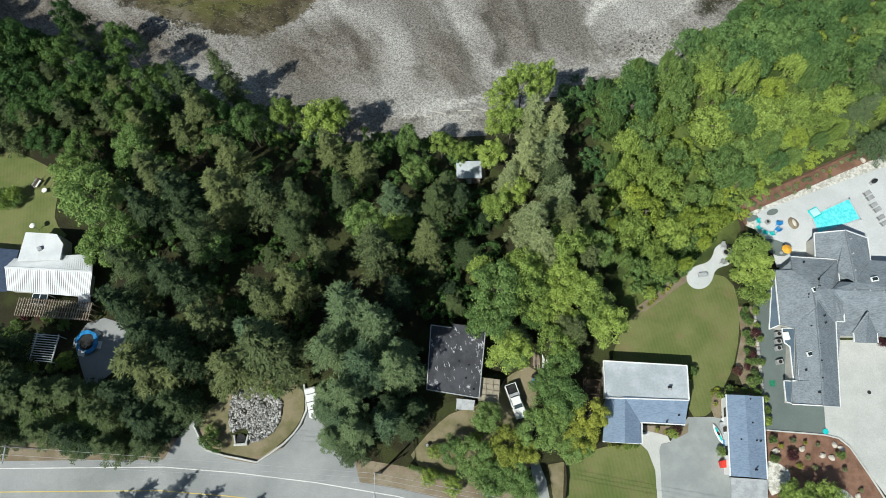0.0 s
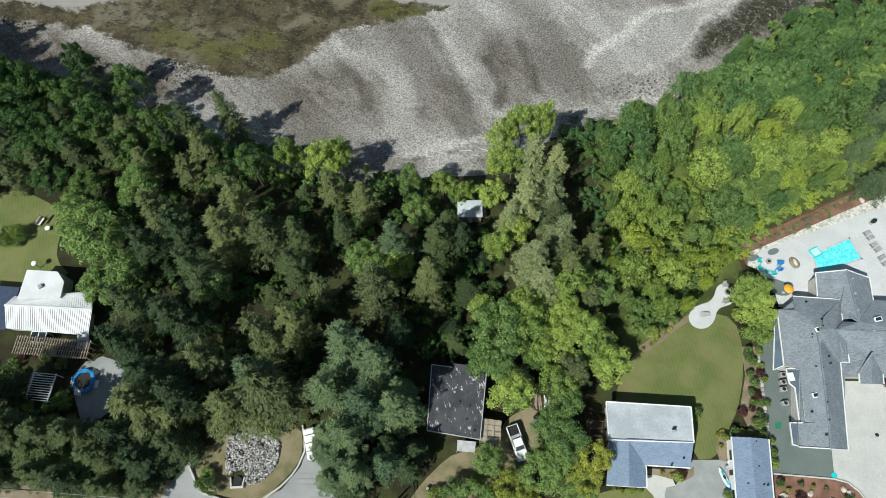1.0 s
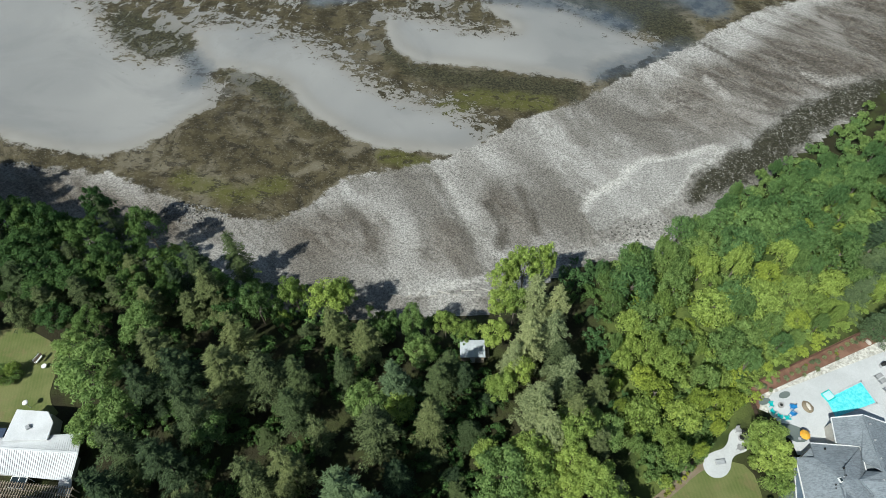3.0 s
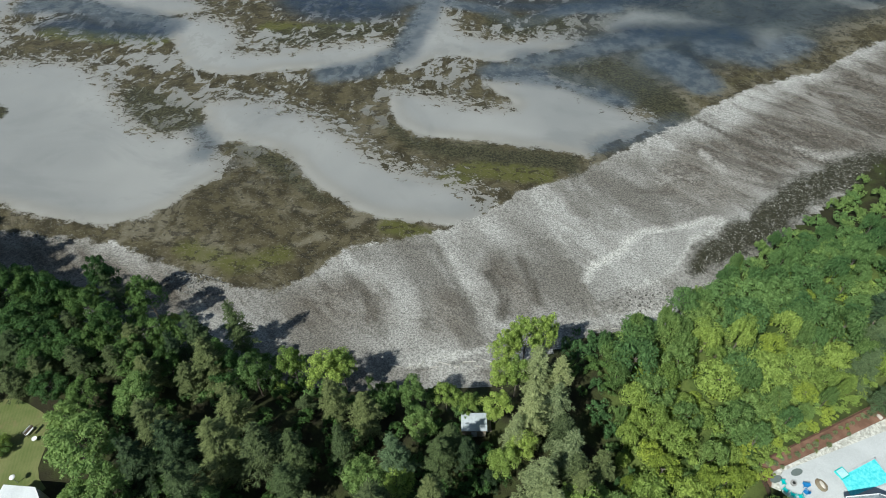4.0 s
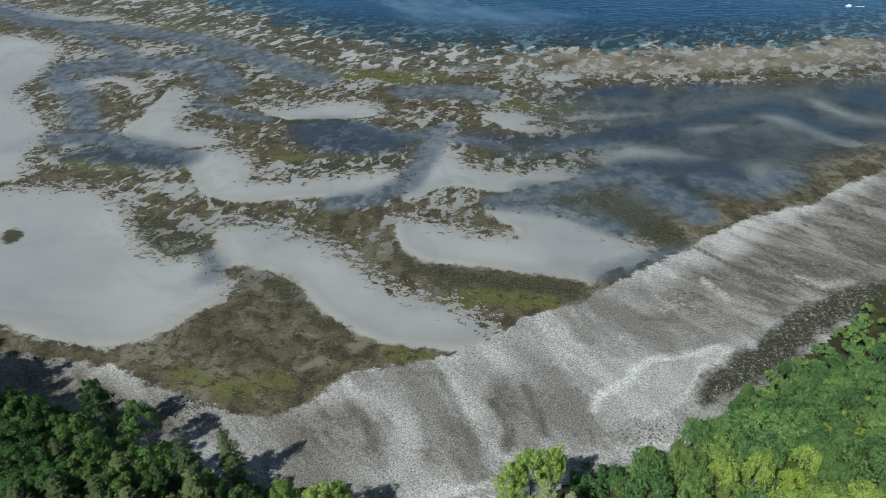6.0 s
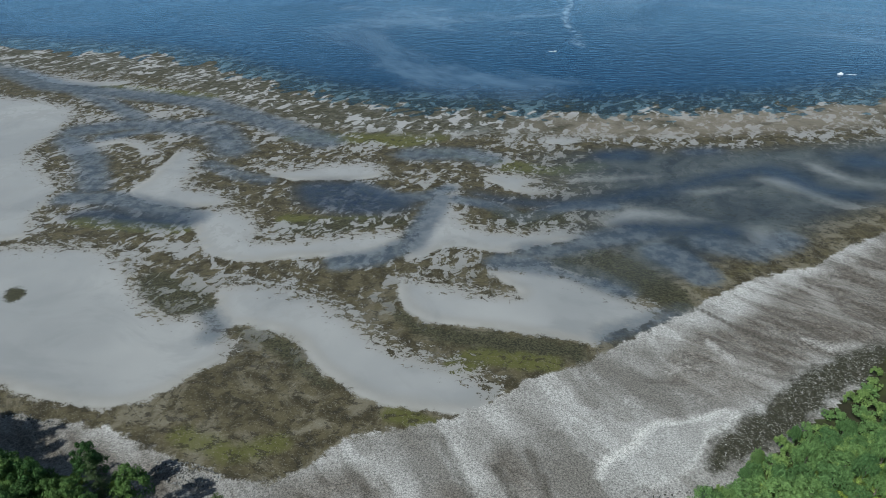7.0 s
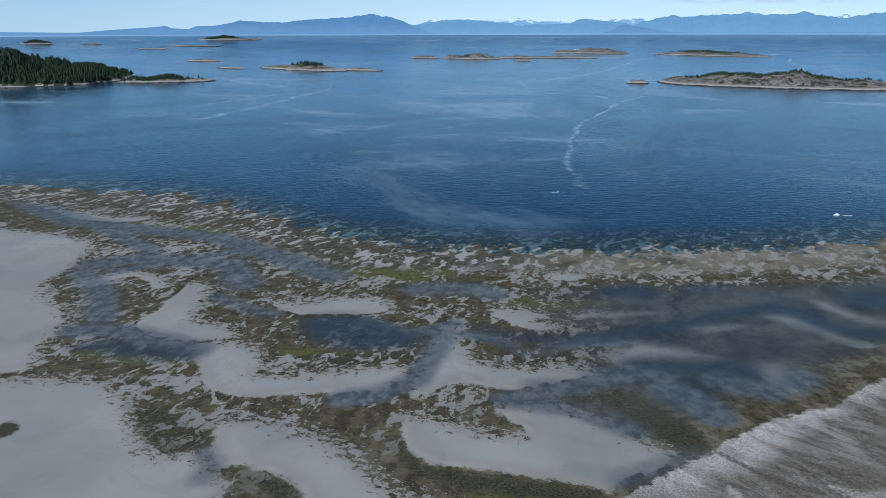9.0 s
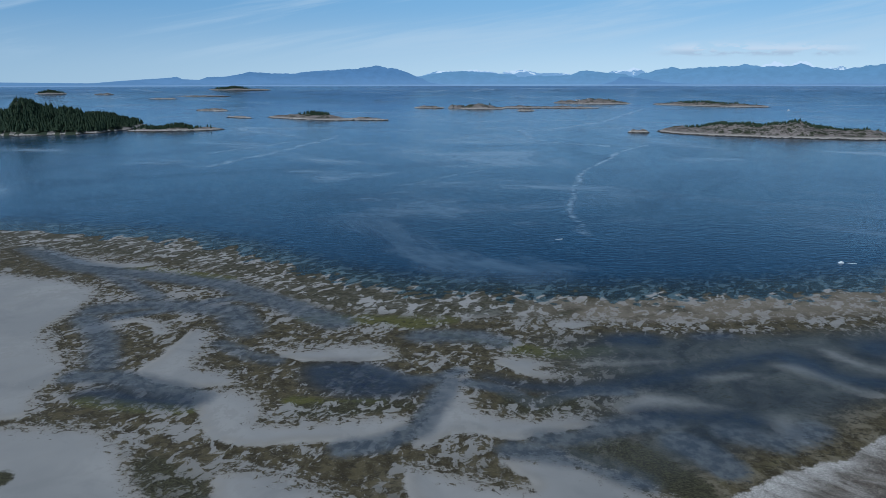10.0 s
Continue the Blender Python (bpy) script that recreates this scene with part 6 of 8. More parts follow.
for k in range(5):
    part("beam", box(bmesh.new(), (2.6, 0.14, 0.2), (0, -2.2 + k * 1.1, 2.3)), wood_dark_m, deck)
for sx in (-1.2, 1.2):
    part("side_beam", box(bmesh.new(), (0.16, 5.4, 0.2), (sx, 0, 2.12)), wood_dark_m, deck)
    for sy in (-2.4, 2.4):
        part("post", box(bmesh.new(), (0.16, 0.16, 2.2), (sx, sy, 1.0)), wood_dark_m, deck)
part("floor", box(bmesh.new(), (2.6, 5.2, 0.2), (0, 0, 0.15)), wood_dark_m, deck)

# long garage
garage = thing("garage", 0, 0, 0, 0, "long white garage with a blue-grey shingle roof", "garage")
gw = [(43.7, 9.2), (48.8, 8.7), (46.9, -2.6), (42.0, -2.1)]
part("wall", prism(bmesh.new(), gw, LAND - 0.2, 9.6), white_m, garage)
roof_planes(garage, [[(43.4, 9.5, 9.8), (46.0, 9.2, 10.5), (44.3, -2.6, 10.5), (41.7, -2.3, 9.8)], [(46.0, 9.2, 10.5), (49.0, 8.9, 9.8), (47.1, -3.0, 9.8), (44.3, -2.6, 10.5)]], blue_roof_m)
for a, b in ([(43.4, 9.5, 9.8), (41.7, -2.3, 9.8)], [(49.0, 8.9, 9.8), (47.1, -3.0, 9.8)]):
    fascia(garage, a, b, white_m)
part("lower_roof", sheet(bmesh.new(), [(41.8, -2.5, 9.6), (47.2, -3.1, 9.6), (46.7, -6.6, 9.3), (41.4, -6.4, 9.3)], 0.15), metal_m, garage, "grey flat lean-to roof")
for px, py in [(46.4, 5.1), (46.5, 2.5), (47.1, 2.4), (44.2, 2.8), (46.8, 8.6)]:
    vent(garage, px, py, 10.15, 0.2)
part("flue", rod(bmesh.new(), (*(45.4, -1.6), 10.0), (*(45.4, -1.6), 11.0), 0.12, 0.12, 8), black_m, garage)
for s in (0.2, 0.42, 0.7):
    opening(garage, (gw[0][0], gw[0][1]), (gw[3][0], gw[3][1]), s, 1.0 if s == 0.42 else 1.6, 7.1 if s == 0.42 else 8.0, 9.1, "door" if s == 0.42 else "window")

# dark flat-roofed house
h3 = thing("house", 0, 0, 0, 0, "dark brown cottage with a patched black flat roof", "house")
part("wall", prism(bmesh.new(), [(-1.3, 22.2), (6.5, 20.7), (5.0, 11.2), (-2.4, 12.9)], LAND - 0.2, 10.0), brownwall_m, h3)
top = [(-1.7, 22.6, 10.3), (6.9, 21.0, 10.3), (5.2, 10.8, 10.150), (-2.8, 12.5, 10.150)]
roof_planes(h3, [top], felt_m, "flat_roof", 0.25, "patched black felt roof")
step_roof = [(1.7, 22.6, 10.6), (6.8, 21.6, 10.6), (6.4, 19.7, 10.6), (1.6, 20.7, 10.6)]
roof_planes(h3, [step_roof], felt_m, "upper_roof", 0.3)
for a, b in zip(top, top[1:] + top[:1]):
    fascia(h3, a, b, metal_m, 0.14)
for k in range(1, 8):
    a, b = Vector(top[0]).lerp(Vector(top[1]), k / 8), Vector(top[3]).lerp(Vector(top[2]), k / 8)
    fascia(h3, a + Vector((0, 0, -0.08)), b + Vector((0, 0, -0.08)), felt_m, 0.07, "seam")
for px, py in [(3.9, 15.9), (3.3, 13.9), (4.4, 12.1), (2.4, 16.6)]:
    vent(h3, px, py, 10.2, 0.22)
porch = [(1.8, 11.0, 9.3), (4.6, 10.6, 9.3), (4.3, 9.1, 9.0), (1.6, 9.4, 9.0)]
roof_planes(h3, [porch], metal_m, "porch_roof", 0.12, "grey metal porch roof")
for p in porch:
    part("porch_post", box(bmesh.new(), (0.12, 0.12, p[2] - LAND), (p[0], p[1], (p[2] + LAND) / 2 - 0.1)), wood_m2, h3)
wa, wb = [(-2.4, 12.9), (4.9, 11.3)]
opening(h3, wa, wb, 0.25, 1.6, 8.0, 9.2)
opening(h3, wa, wb, 0.7, 1.0, 7.1, 9.1, "door")

carport = thing("carport", 0, 0, 0, 0, "lean-to carport with a yellowed translucent sheet roof", "carport")
poly_m = mixed("yellowed_sheet", (0.24, 0.215, 0.155), (0.33, 0.30, 0.225), 0.6, 5.0, 0.5)
cp = [(5.6, 14.0, 9.6), (8.7, 13.5, 9.3), (8.2, 10.0, 9.3), (5.1, 10.5, 9.6)]
roof_planes(carport, [cp], poly_m, "sheet_roof", 0.06)
c0, c1, c2, c3 = [Vector(p) + Vector((0, 0, 0.05)) for p in cp]
for k in range(4):
    fascia(carport, c0.lerp(c1, k / 3), c3.lerp(c2, k / 3), wood_m2, 0.1, "rafter")
for k in range(5):
    fascia(carport, c0.lerp(c3, k / 4), c1.lerp(c2, k / 4), wood_m2, 0.08, "batten")
for p in (c1, c2):
    part("post", box(bmesh.new(), (0.12, 0.12, p.z - LAND), (p.x, p.y, (p.z + LAND) / 2 - 0.1)), wood_m2, carport)

# white steel-roofed house
h1 = thing("house", 0, 0, 0, 0, "white house with ribbed white steel roofs", "house")
part("wall", prism(bmesh.new(), [(-72.5, 36.5), (-58.7, 34.6), (-58.7, 31.1), (-72.0, 32.5)], LAND - 0.2, 9.6), plaster_m, h1)
part("wall", prism(bmesh.new(), [(-69.4, 41.7), (-63.6, 41.0), (-63.2, 37.0), (-69.5, 37.6)], LAND - 0.2, 10.4), plaster_m, h1)
roof_planes(h1, [[(-69.5, 41.9, 10.75), (-64.2, 41.3, 10.75), (-62.8, 39.4, 10.75), (-62.9, 36.6, 10.75), (-70, 36.7, 10.75)]], tin_m, "upper_roof", 0.3, "weathered white flat roof")
up = [(-71.2, 37.5, 10), (-58.1, 37.7, 10), (-57.3, 34.3, 10.6), (-72, 35.8, 10.6)]
down = [(-72, 35.8, 10.6), (-57.3, 34.3, 10.6), (-57.8, 30.2, 9.6), (-71.6, 32.1, 9.6)]
roof_planes(h1, [up, down], tin_m, "roof", 0.12)
for k in range(39):
    s = (k + 0.5) / 39
    for q, w in ((up, 0.0), (down, 0.0)):
        a, b = Vector(q[0]).lerp(Vector(q[1]), s), Vector(q[3]).lerp(Vector(q[2]), s)
        fascia(h1, a - Vector((0, 0, 0.05)), b - Vector((0, 0, 0.05)), tin_m, 0.05, "rib")
fascia(h1, up[3], up[2], tin_m, 0.3, "ridge_cap")
part("chimney_vent", box(bmesh.new(), (0.7, 0.7, 0.6), (*(-66.5, 38.7), 10.9), 30, 0.05), metal_m, h1)
part("dormer_vent", box(bmesh.new(), (2.0, 1.2, 0.6), (*(-67.1, 37.4), 10.2), -8, 0.08), black_m, h1)
roof_planes(h1, [[(-77.9, 40.1, 9.8), (-70.7, 39.1, 9.8), (-71.6, 31.9, 9.6), (-76.5, 32.2, 9.6)]], shingles("navy_shingles", (0.03, 0.045, 0.08), (0.05, 0.07, 0.115)), "side_roof", 0.2, "dark blue shingle roof")
roof_planes(h1, [[(-60.4, 32.0, 8.6), (-58.4, 31.8, 8.6), (-57.9, 28.2, 8.4), (-60.0, 28.5, 8.4)]], tin_m, "porch_roof", 0.12)
wa, wb = [(-72.7, 32.7), (-59.3, 31.3)]
for s in (0.2, 0.5, 0.8):
    opening(h1, wa, wb, s, 1.8, 8.0, 9.3)
panel = thing("glazed_frame", *(-66.3, 30.5), LAND, -6, "white-framed glass garden cover below the roof", "cold frame")
part("frame", box(bmesh.new(), (2.6, 1.9, 0.14), (0, 0, 2.1), 0, 0.02), white_m, panel)
for sx in (-0.62, 0.62):
    part("pane", box(bmesh.new(), (1.1, 1.6, 0.16), (sx, 0, 2.11)), glass_m, panel)
for sx in (-1.2, 1.2):
    for sy in (-0.8, 0.8):
        part("post", box(bmesh.new(), (0.1, 0.1, 2.1), (sx, sy, 1.02)), white_m, panel)


def pergola(x, y, turn, wide, deep, high, beams, mat, label, cross=2):
    ob = thing("pergola", x, y, LAND, turn, label, "pergola")
    for k in range(beams):
        part("rafter", box(bmesh.new(), (0.11, deep + 0.5, 0.18), (-wide / 2 + wide * k / (beams - 1), 0, high)), mat, ob)
    for k in range(cross):
        yy = -deep / 2 + deep * k / (cross - 1)
        part("beam", box(bmesh.new(), (wide + 0.4, 0.14, 0.2), (0, yy, high - 0.18)), mat, ob)
        for sx in (-0.5, 0.5):
            part("post", box(bmesh.new(), (0.15, 0.15, high), (sx * wide, yy, high / 2 - 0.1)), mat, ob)
    return ob


pergola(*(-63.5, 28.6), -7, 12.2, 2.6, 2.4, 30, wood_m2, "long weathered timber pergola along the white house", 4)
pergola(*(-64.1, 22.2), 82, 4.2, 3.6, 2.4, 12, white_m, "small pale slatted garden pergola", 2)
pad("flower_bed", "dark planted bed below the pergola", "bed", [(-71.9, 31.8), (-59.4, 30.4), (-58.0, 27.4), (-59.7, 26.1), (-67.4, 27.4), (-72.2, 28.1)], land_m, rise=0.04)

tramp = thing("trampoline", *(-58.3, 23.2), LAND, 0, "collapsed blue trampoline with a torn white net", "trampoline")
bm = bmesh.new()
bmesh.ops.create_cone(bm, cap_ends=False, segments=28, radius1=1.95, radius2=1.35, depth=0.12, matrix=pose(0, 0, 0.72, 5, -3, 0))
bmesh.ops.solidify(bm, geom=bm.faces[:], thickness=0.12)
for v in bm.verts:
    v.co *= 1 + 0.13 * noise.noise(v.co * 1.4)
part("padding", bm, blue_m, tramp, "crumpled blue padding")
part("jumping_mat", rod(bmesh.new(), (0.1, 0.1, 0.6), (0.1, 0.1, 0.64), 1.3, 1.25, 24), black_m, tramp)
for k in range(6):
    a = k * 1.047
    part("leg", rod(bmesh.new(), (1.6 * math.cos(a), 1.6 * math.sin(a), 0.0), (1.6 * math.cos(a), 1.6 * math.sin(a), 0.7), 0.04), metal_m, tramp)
for k, a in enumerate((0.4, 2.6, 3.9, 5.6)):
    bm = bmesh.new()
    sheet(bm, [(1.6 * math.cos(a), 1.6 * math.sin(a), 0.7), (2.5 * math.cos(a + 0.2), 2.5 * math.sin(a + 0.2), 0.25), (2.4 * math.cos(a + 0.7), 2.4 * math.sin(a + 0.7), 0.2), (1.6 * math.cos(a + 0.8), 1.6 * math.sin(a + 0.8), 0.75)], 0.03)
    part("net_panel", bm, white_m, tramp)

dish = thing("satellite_dish", *(-69.8, 43.7), LAND, 0, "white satellite dish on a pole", "dish")
part("pole", rod(bmesh.new(), (0, 0, -0.1), (0, 0, 1.9), 0.05), metal_m, dish)
part("reflector", ball(bmesh.new(), (0, 0.1, 2.0), (0.5, 0.5, 0.12), 0, 0), white_m, dish, smooth=True)
bench = thing("garden_bench", *(-71.3, 52.6), LAND, 65, "white garden swing seat with a dark canopy frame", "bench")
part("seat", box(bmesh.new(), (1.6, 0.6, 0.1), (0, 0, 0.5), 0, 0.02), white_m, bench)
part("backrest", box(bmesh.new(), (1.6, 0.08, 0.6), (0, 0.3, 0.8), 0, 0.02), white_m, bench)
part("canopy", box(bmesh.new(), (1.8, 0.5, 0.06), (0, -0.55, 1.5), 0, 0.02), wood_dark_m, bench)
for sx in (-0.8, 0.8):
    for sy in (-0.5, 0.3):
        part("leg", box(bmesh.new(), (0.07, 0.07, 1.5), (sx, sy, 0.74)), wood_dark_m, bench)
table = thing("garden_table", *(-69.7, 51.1), LAND, 20, "small white garden table on the lawn", "table")
part("top", rod(bmesh.new(), (0, 0, 0.68), (0, 0, 0.74), 0.45, 0.45, 16), white_m, table)
part("leg", rod(bmesh.new(), (0, 0, 0), (0, 0, 0.68), 0.05), white_m, table)

# small sheds
def shed(x, y, turn, wide, deep, high, wall_mat, roof_mat, label):
    z = z_at(x, y)
    ob = thing("shed", x, y, z, turn, label, "shed")
    part("wall", box(bmesh.new(), (wide - 0.4, deep - 0.4, high + 0.4), (0, 0, high / 2 - 0.2)), wall_mat, ob)
    bm = bmesh.new()
    sheet(bm, [(-wide / 2, -deep / 2, high), (wide / 2, -deep / 2, high), (wide / 2, deep / 2, high + 0.3), (-wide / 2, deep / 2, high + 0.3)], 0.12)
    part("roof", bm, roof_mat, ob)
    part("door", box(bmesh.new(), (0.9, 0.1, 1.9), (0, -deep / 2 + 0.2, 0.95)), white_m, ob)
    return ob


shed(*(6.1, 50.2), -2, 4.4, 3.2, 2.6, wood_m2, white_roof_m, "small beach cabin with a white flat roof")
cabin_deck = thing("deck", *(8.5, 51.3), LAND - 0.4, -2, "reddish timber deck beside the beach cabin", "deck")
for k in range(6):
    part("plank", box(bmesh.new(), (0.22, 3.4, 0.06), (-0.6 + 0.24 * k, 0, 0.5)), wood_m2, cabin_deck)
shed(*(16.7, 23.7), 12, 2.6, 2.6, 2.3, wood_m2, soil_m, "little garden shed with a brown roof")
tarp = thing("tarpaulin", *(17.0, 22.6), LAND, 12, "green tarpaulin over stacked goods by the shed", "tarpaulin")
part("cover", ball(bmesh.new(), (0, 0, 0.4), (1.2, 0.6, 0.55), 0.3, 4), green_m, tarp, smooth=True)

# ---- vehicles ----
def pickup(x, y, turn, label):
    ob = thing("pickup_truck", x, y, LAND + 0.05, turn, label, "pickup")
    body = part("body", box(bmesh.new(), (5.5, 1.85, 0.62), (0, 0, 0.80), 0, 0.12), white_m, ob)
    part("bonnet", box(bmesh.new(), (1.5, 1.75, 0.16), (1.9, 0, 1.15), 0, 0.07), white_m, body)
    bm = bmesh.new()
    prism(bm, [(-0.75, -0.8), (1.15, -0.8), (1.15, 0.8), (-0.75, 0.8)], 1.05, 1.78)
    for v in bm.verts:
        if v.co.z > 1.5:
            v.co.y *= 0.84
            v.co.x = -0.55 if v.co.x < 0 else 0.55
    part("cab", bm, white_m, body)
    bm = bmesh.new()
    sheet(bm, [(1.17, -0.7, 1.16), (1.17, 0.7, 1.16), (0.62, 0.6, 1.74), (0.62, -0.6, 1.74)], 0.02)
    part("windscreen", bm, glass_m, body)
    bm = bmesh.new()
    sheet(bm, [(-0.78, -0.68, 1.2), (-0.78, 0.68, 1.2), (-0.60, 0.6, 1.72), (-0.60, -0.6, 1.72)], 0.02)
    part("rear_window", bm, glass_m, body)
    for sy in (-1, 1):
        part("side_window", box(bmesh.new(), (1.35, 0.04, 0.36), (0.1, sy * 0.76, 1.45)), glass_m, body)
        part("bed_side", box(bmesh.new(), (1.95, 0.1, 0.5), (-1.75, sy * 0.85, 1.25), 0, 0.03), white_m, body)
        part("mirror", box(bmesh.new(), (0.16, 0.2, 0.16), (0.95, sy * 1.02, 1.3), 0, 0.03), black_m, body)
        part("headlight", box(bmesh.new(), (0.08, 0.35, 0.2), (2.74, sy * 0.65, 0.95)), glass_m, body)
    part("bed_floor", box(bmesh.new(), (1.85, 1.6, 0.06), (-1.75, 0, 1.13)), black_m, body, "dark open load bed")
    part("tailgate", box(bmesh.new(), (0.08, 1.7, 0.5), (-2.70, 0, 1.25), 0, 0.03), white_m, body)
    part("toolbox", box(bmesh.new(), (0.4, 1.5, 0.35), (-1.0, 0, 1.32), 0, 0.03), metal_m, body)
    for sx in (-1.7, 1.7):
        for sy in (-0.83, 0.83):
            wheel = part("wheel", rod(bmesh.new(), (sx, sy - 0.12, 0.36), (sx, sy + 0.12, 0.36), 0.38, 0.38, 16), black_m, ob)
            part("rim", rod(bmesh.new(), (sx, sy - 0.13, 0.36), (sx, sy + 0.13, 0.36), 0.2, 0.2, 12), metal_m, wheel)
    return ob


pickup(*(11.1, 10.3), -74, "white crew-cab pickup truck parked on grass")


def van(x, y, turn, label):
    ob = thing("van", x, y, LAND + 0.05, turn, label, "van")
    body = part("body", box(bmesh.new(), (4.7, 1.85, 1.45), (0, 0, 1.1), 0, 0.2), white_m, ob)
    bm = bmesh.new()
    sheet(bm, [(2.36, -0.75, 1.05), (2.36, 0.75, 1.05), (1.75, 0.68, 1.86), (1.75, -0.68, 1.86)], 0.03)
    part("windscreen", bm, glass_m, body)
    for k in range(3):
        part("roof_bar", box(bmesh.new(), (0.08, 1.6, 0.08), (-1.3 + k * 1.2, 0, 1.9)), black_m, body)
    for sy in (-1, 1):
        part("side_window", box(bmesh.new(), (3.2, 0.04, 0.45), (0, sy * 0.925, 1.45)), glass_m, body)
    for sx in (-1.4, 1.5):
        for sy in (-0.85, 0.85):
            wheel = part("wheel", rod(bmesh.new(), (sx, sy - 0.11, 0.34), (sx, sy + 0.11, 0.34), 0.34, 0.34, 14), black_m, ob)
            part("rim", rod(bmesh.new(), (sx, sy - 0.12, 0.34), (sx, sy + 0.12, 0.34), 0.18, 0.18, 10), metal_m, wheel)


van(*(-20.8, 11.6), -78, "white van parked under the firs")

# ---- power line ----
def pole(x, y, high, arm, label, lamp):
    ob = thing("utility_pole", x, y, LAND, 0, label, "utility pole", "poles along the road")
    part("post", rod(bmesh.new(), (0, 0, -0.3), (0, 0, high), 0.16, 0.11, 10), wood_m2, ob)
    part("cross_arm", box(bmesh.new(), (0.12, arm, 0.14), (0, -arm * 0.4, high - 0.5)), metal_m, ob)
    for k in range(3):
        part("insulator", rod(bmesh.new(), (0, -arm * 0.85 + k * arm * 0.42, high - 0.43), (0, -arm * 0.85 + k * arm * 0.42, high - 0.2), 0.06), white_m, ob)
    if lamp:
        part("lamp_arm", rod(bmesh.new(), (0, 0, high - 1.2), (-0.1, -3.0, high - 0.9), 0.05), metal_m, ob)
        part("lamp_head", ball(bmesh.new(), (-0.1, -3.1, high - 0.95), (0.2, 0.42, 0.12), 0, 0), metal_m, ob, smooth=True)


P1, P2, P3 = (-10.4, 0.6), (-63.0, 6.7), (52.0, -14.0)
pole(*P1, 9.6, 1.6, "grey wooden utility pole with a street lamp", True)
pole(*P2, 9.6, 2.6, "grey wooden utility pole beside the road", False)
pole(*P3, 9.6, 1.6, "grey wooden utility pole beside the road", False)


def wire(a, b, sag, label):
    cu = bpy.data.curves.new("power_cable", "CURVE")
    cu.dimensions, cu.bevel_depth, cu.bevel_resolution = "3D", 0.018, 1
    s = cu.splines.new("POLY")
    s.points.add(24)
    for k in range(25):
        f = k / 24
        p = Vector(a).lerp(Vector(b), f)
        s.points[k].co = (p.x, p.y, p.z - sag * 4 * f * (1 - f), 1)
    cu.materials.append(metal_m)
    tagged(new("power_cable", cu), label, "cable", "cables along the road")


for k, dz in enumerate((-0.25, -0.25, -0.25)):
    wire((P2[0], P2[1] - 2.2 + k * 1.1, 16.4), (P1[0], P1[1] - 1.36 + k * 0.67, 16.4), 0.9, "pale power cable strung between the poles")
    wire((P1[0], P1[1] - 1.36 + k * 0.67, 16.4), (P3[0], P3[1] - 1.36 + k * 0.67, 16.4), 0.9, "pale power cable strung between the poles")
    wire((P2[0] - 60, P2[1] + 1 - 2.2 + k * 1.1, 16.4), (P2[0], P2[1] - 2.2 + k * 1.1, 16.4), 0.9, "pale power cable strung between the poles")

# ---- the large grey house by the pool ----
h5 = thing("house", 0, 0, 0, 0, "large house with grey shingle hipped roofs", "house")
EAVE, TOP = 10.4, 12.6
part("wall", prism(bmesh.new(), [(63.4, 34.6), (68.3, 34.9), (71.3, 33.5), (70.9, 29.6), (76.5, 29.2), (73.0, 17.5), (63.1, 18.0), (59.9, 7.4), (53.5, 8.0), (56.4, 19.1), (54.3, 19.9), (55.6, 28.7), (58.6, 30.7), (62.5, 30.7)], LAND - 0.2, 10.0), plaster_m, h5)
roofs = [
    [(63.0, 35.0, 10.4), (67.4, 34.7, 12.0), (66.4, 25.7, 12.4), (64.8, 27.9, 11.2), (65.6, 30.1, 10.9), (62.2, 31.0, 10.4)],
    [(67.4, 34.7, 12.0), (71.7, 33.7, 10.4), (71.2, 29.7, 10.4), (66.4, 25.7, 12.4)],
    [(58.2, 31.1, 10.4), (65.8, 30.2, 10.4), (61.4, 27.1, 11.9), (59.9, 24.7, 12.8), (57.5, 28.6, 11.3)],
    [(65.8, 30.2, 10.4), (64.9, 26.4, 10.8), (62.5, 24.8, 12.2), (64.4, 22.9, 10.8), (64.2, 19.8, 10.4), (62.5, 19.9, 10.6), (59.1, 24.2, 12.6), (59.9, 24.7, 12.8), (61.1, 26.9, 12.4)],
    [(55.1, 29.0, 10.4), (57.5, 28.6, 11.2), (59.9, 24.7, 12.8), (58.8, 21.6, 12.8), (55.8, 19.1, 11.1), (53.8, 19.9, 10.4)],
    [(58.8, 21.6, 12.8), (56.0, 19.2, 10.6), (54.7, 10.9, 10.5), (57.1, 10.5, 12.5)],
]
roofs += [
    [(57.1, 10.5, 12.5), (53.8, 11.0, 10.2), (53.1, 7.5, 10.2), (56.6, 6.9, 12.2)],
    [(58.9, 24.2, 12.8), (62.5, 19.9, 10.6), (62.9, 19.9, 10.4), (60.2, 6.7, 10.4), (56.6, 6.9, 12.2), (57.7, 13.6, 12.6), (58.8, 21.6, 12.8)],
    [(62.3, 24.7, 12.4), (64.5, 26.2, 11.4), (66.4, 25.7, 12.4), (71.2, 29.8, 10.4), (78.6, 29.2, 10.4), (75.2, 23.4, 12.8)],
    [(62.3, 24.7, 12.4), (75.2, 23.4, 12.8), (74.9, 16.9, 10.4), (62.4, 17.7, 10.4), (64.2, 19.8, 10.4), (64.2, 22.8, 11.2)],
    [(67.4, 20.9, 11.9), (65.1, 18.0, 10.5), (64.8, 16.5, 10.5), (65.8, 16.1, 11.7)],
    [(67.4, 20.9, 11.9), (65.8, 16.1, 11.7), (68.5, 16.2, 10.5), (68.8, 17.7, 10.5)],
]
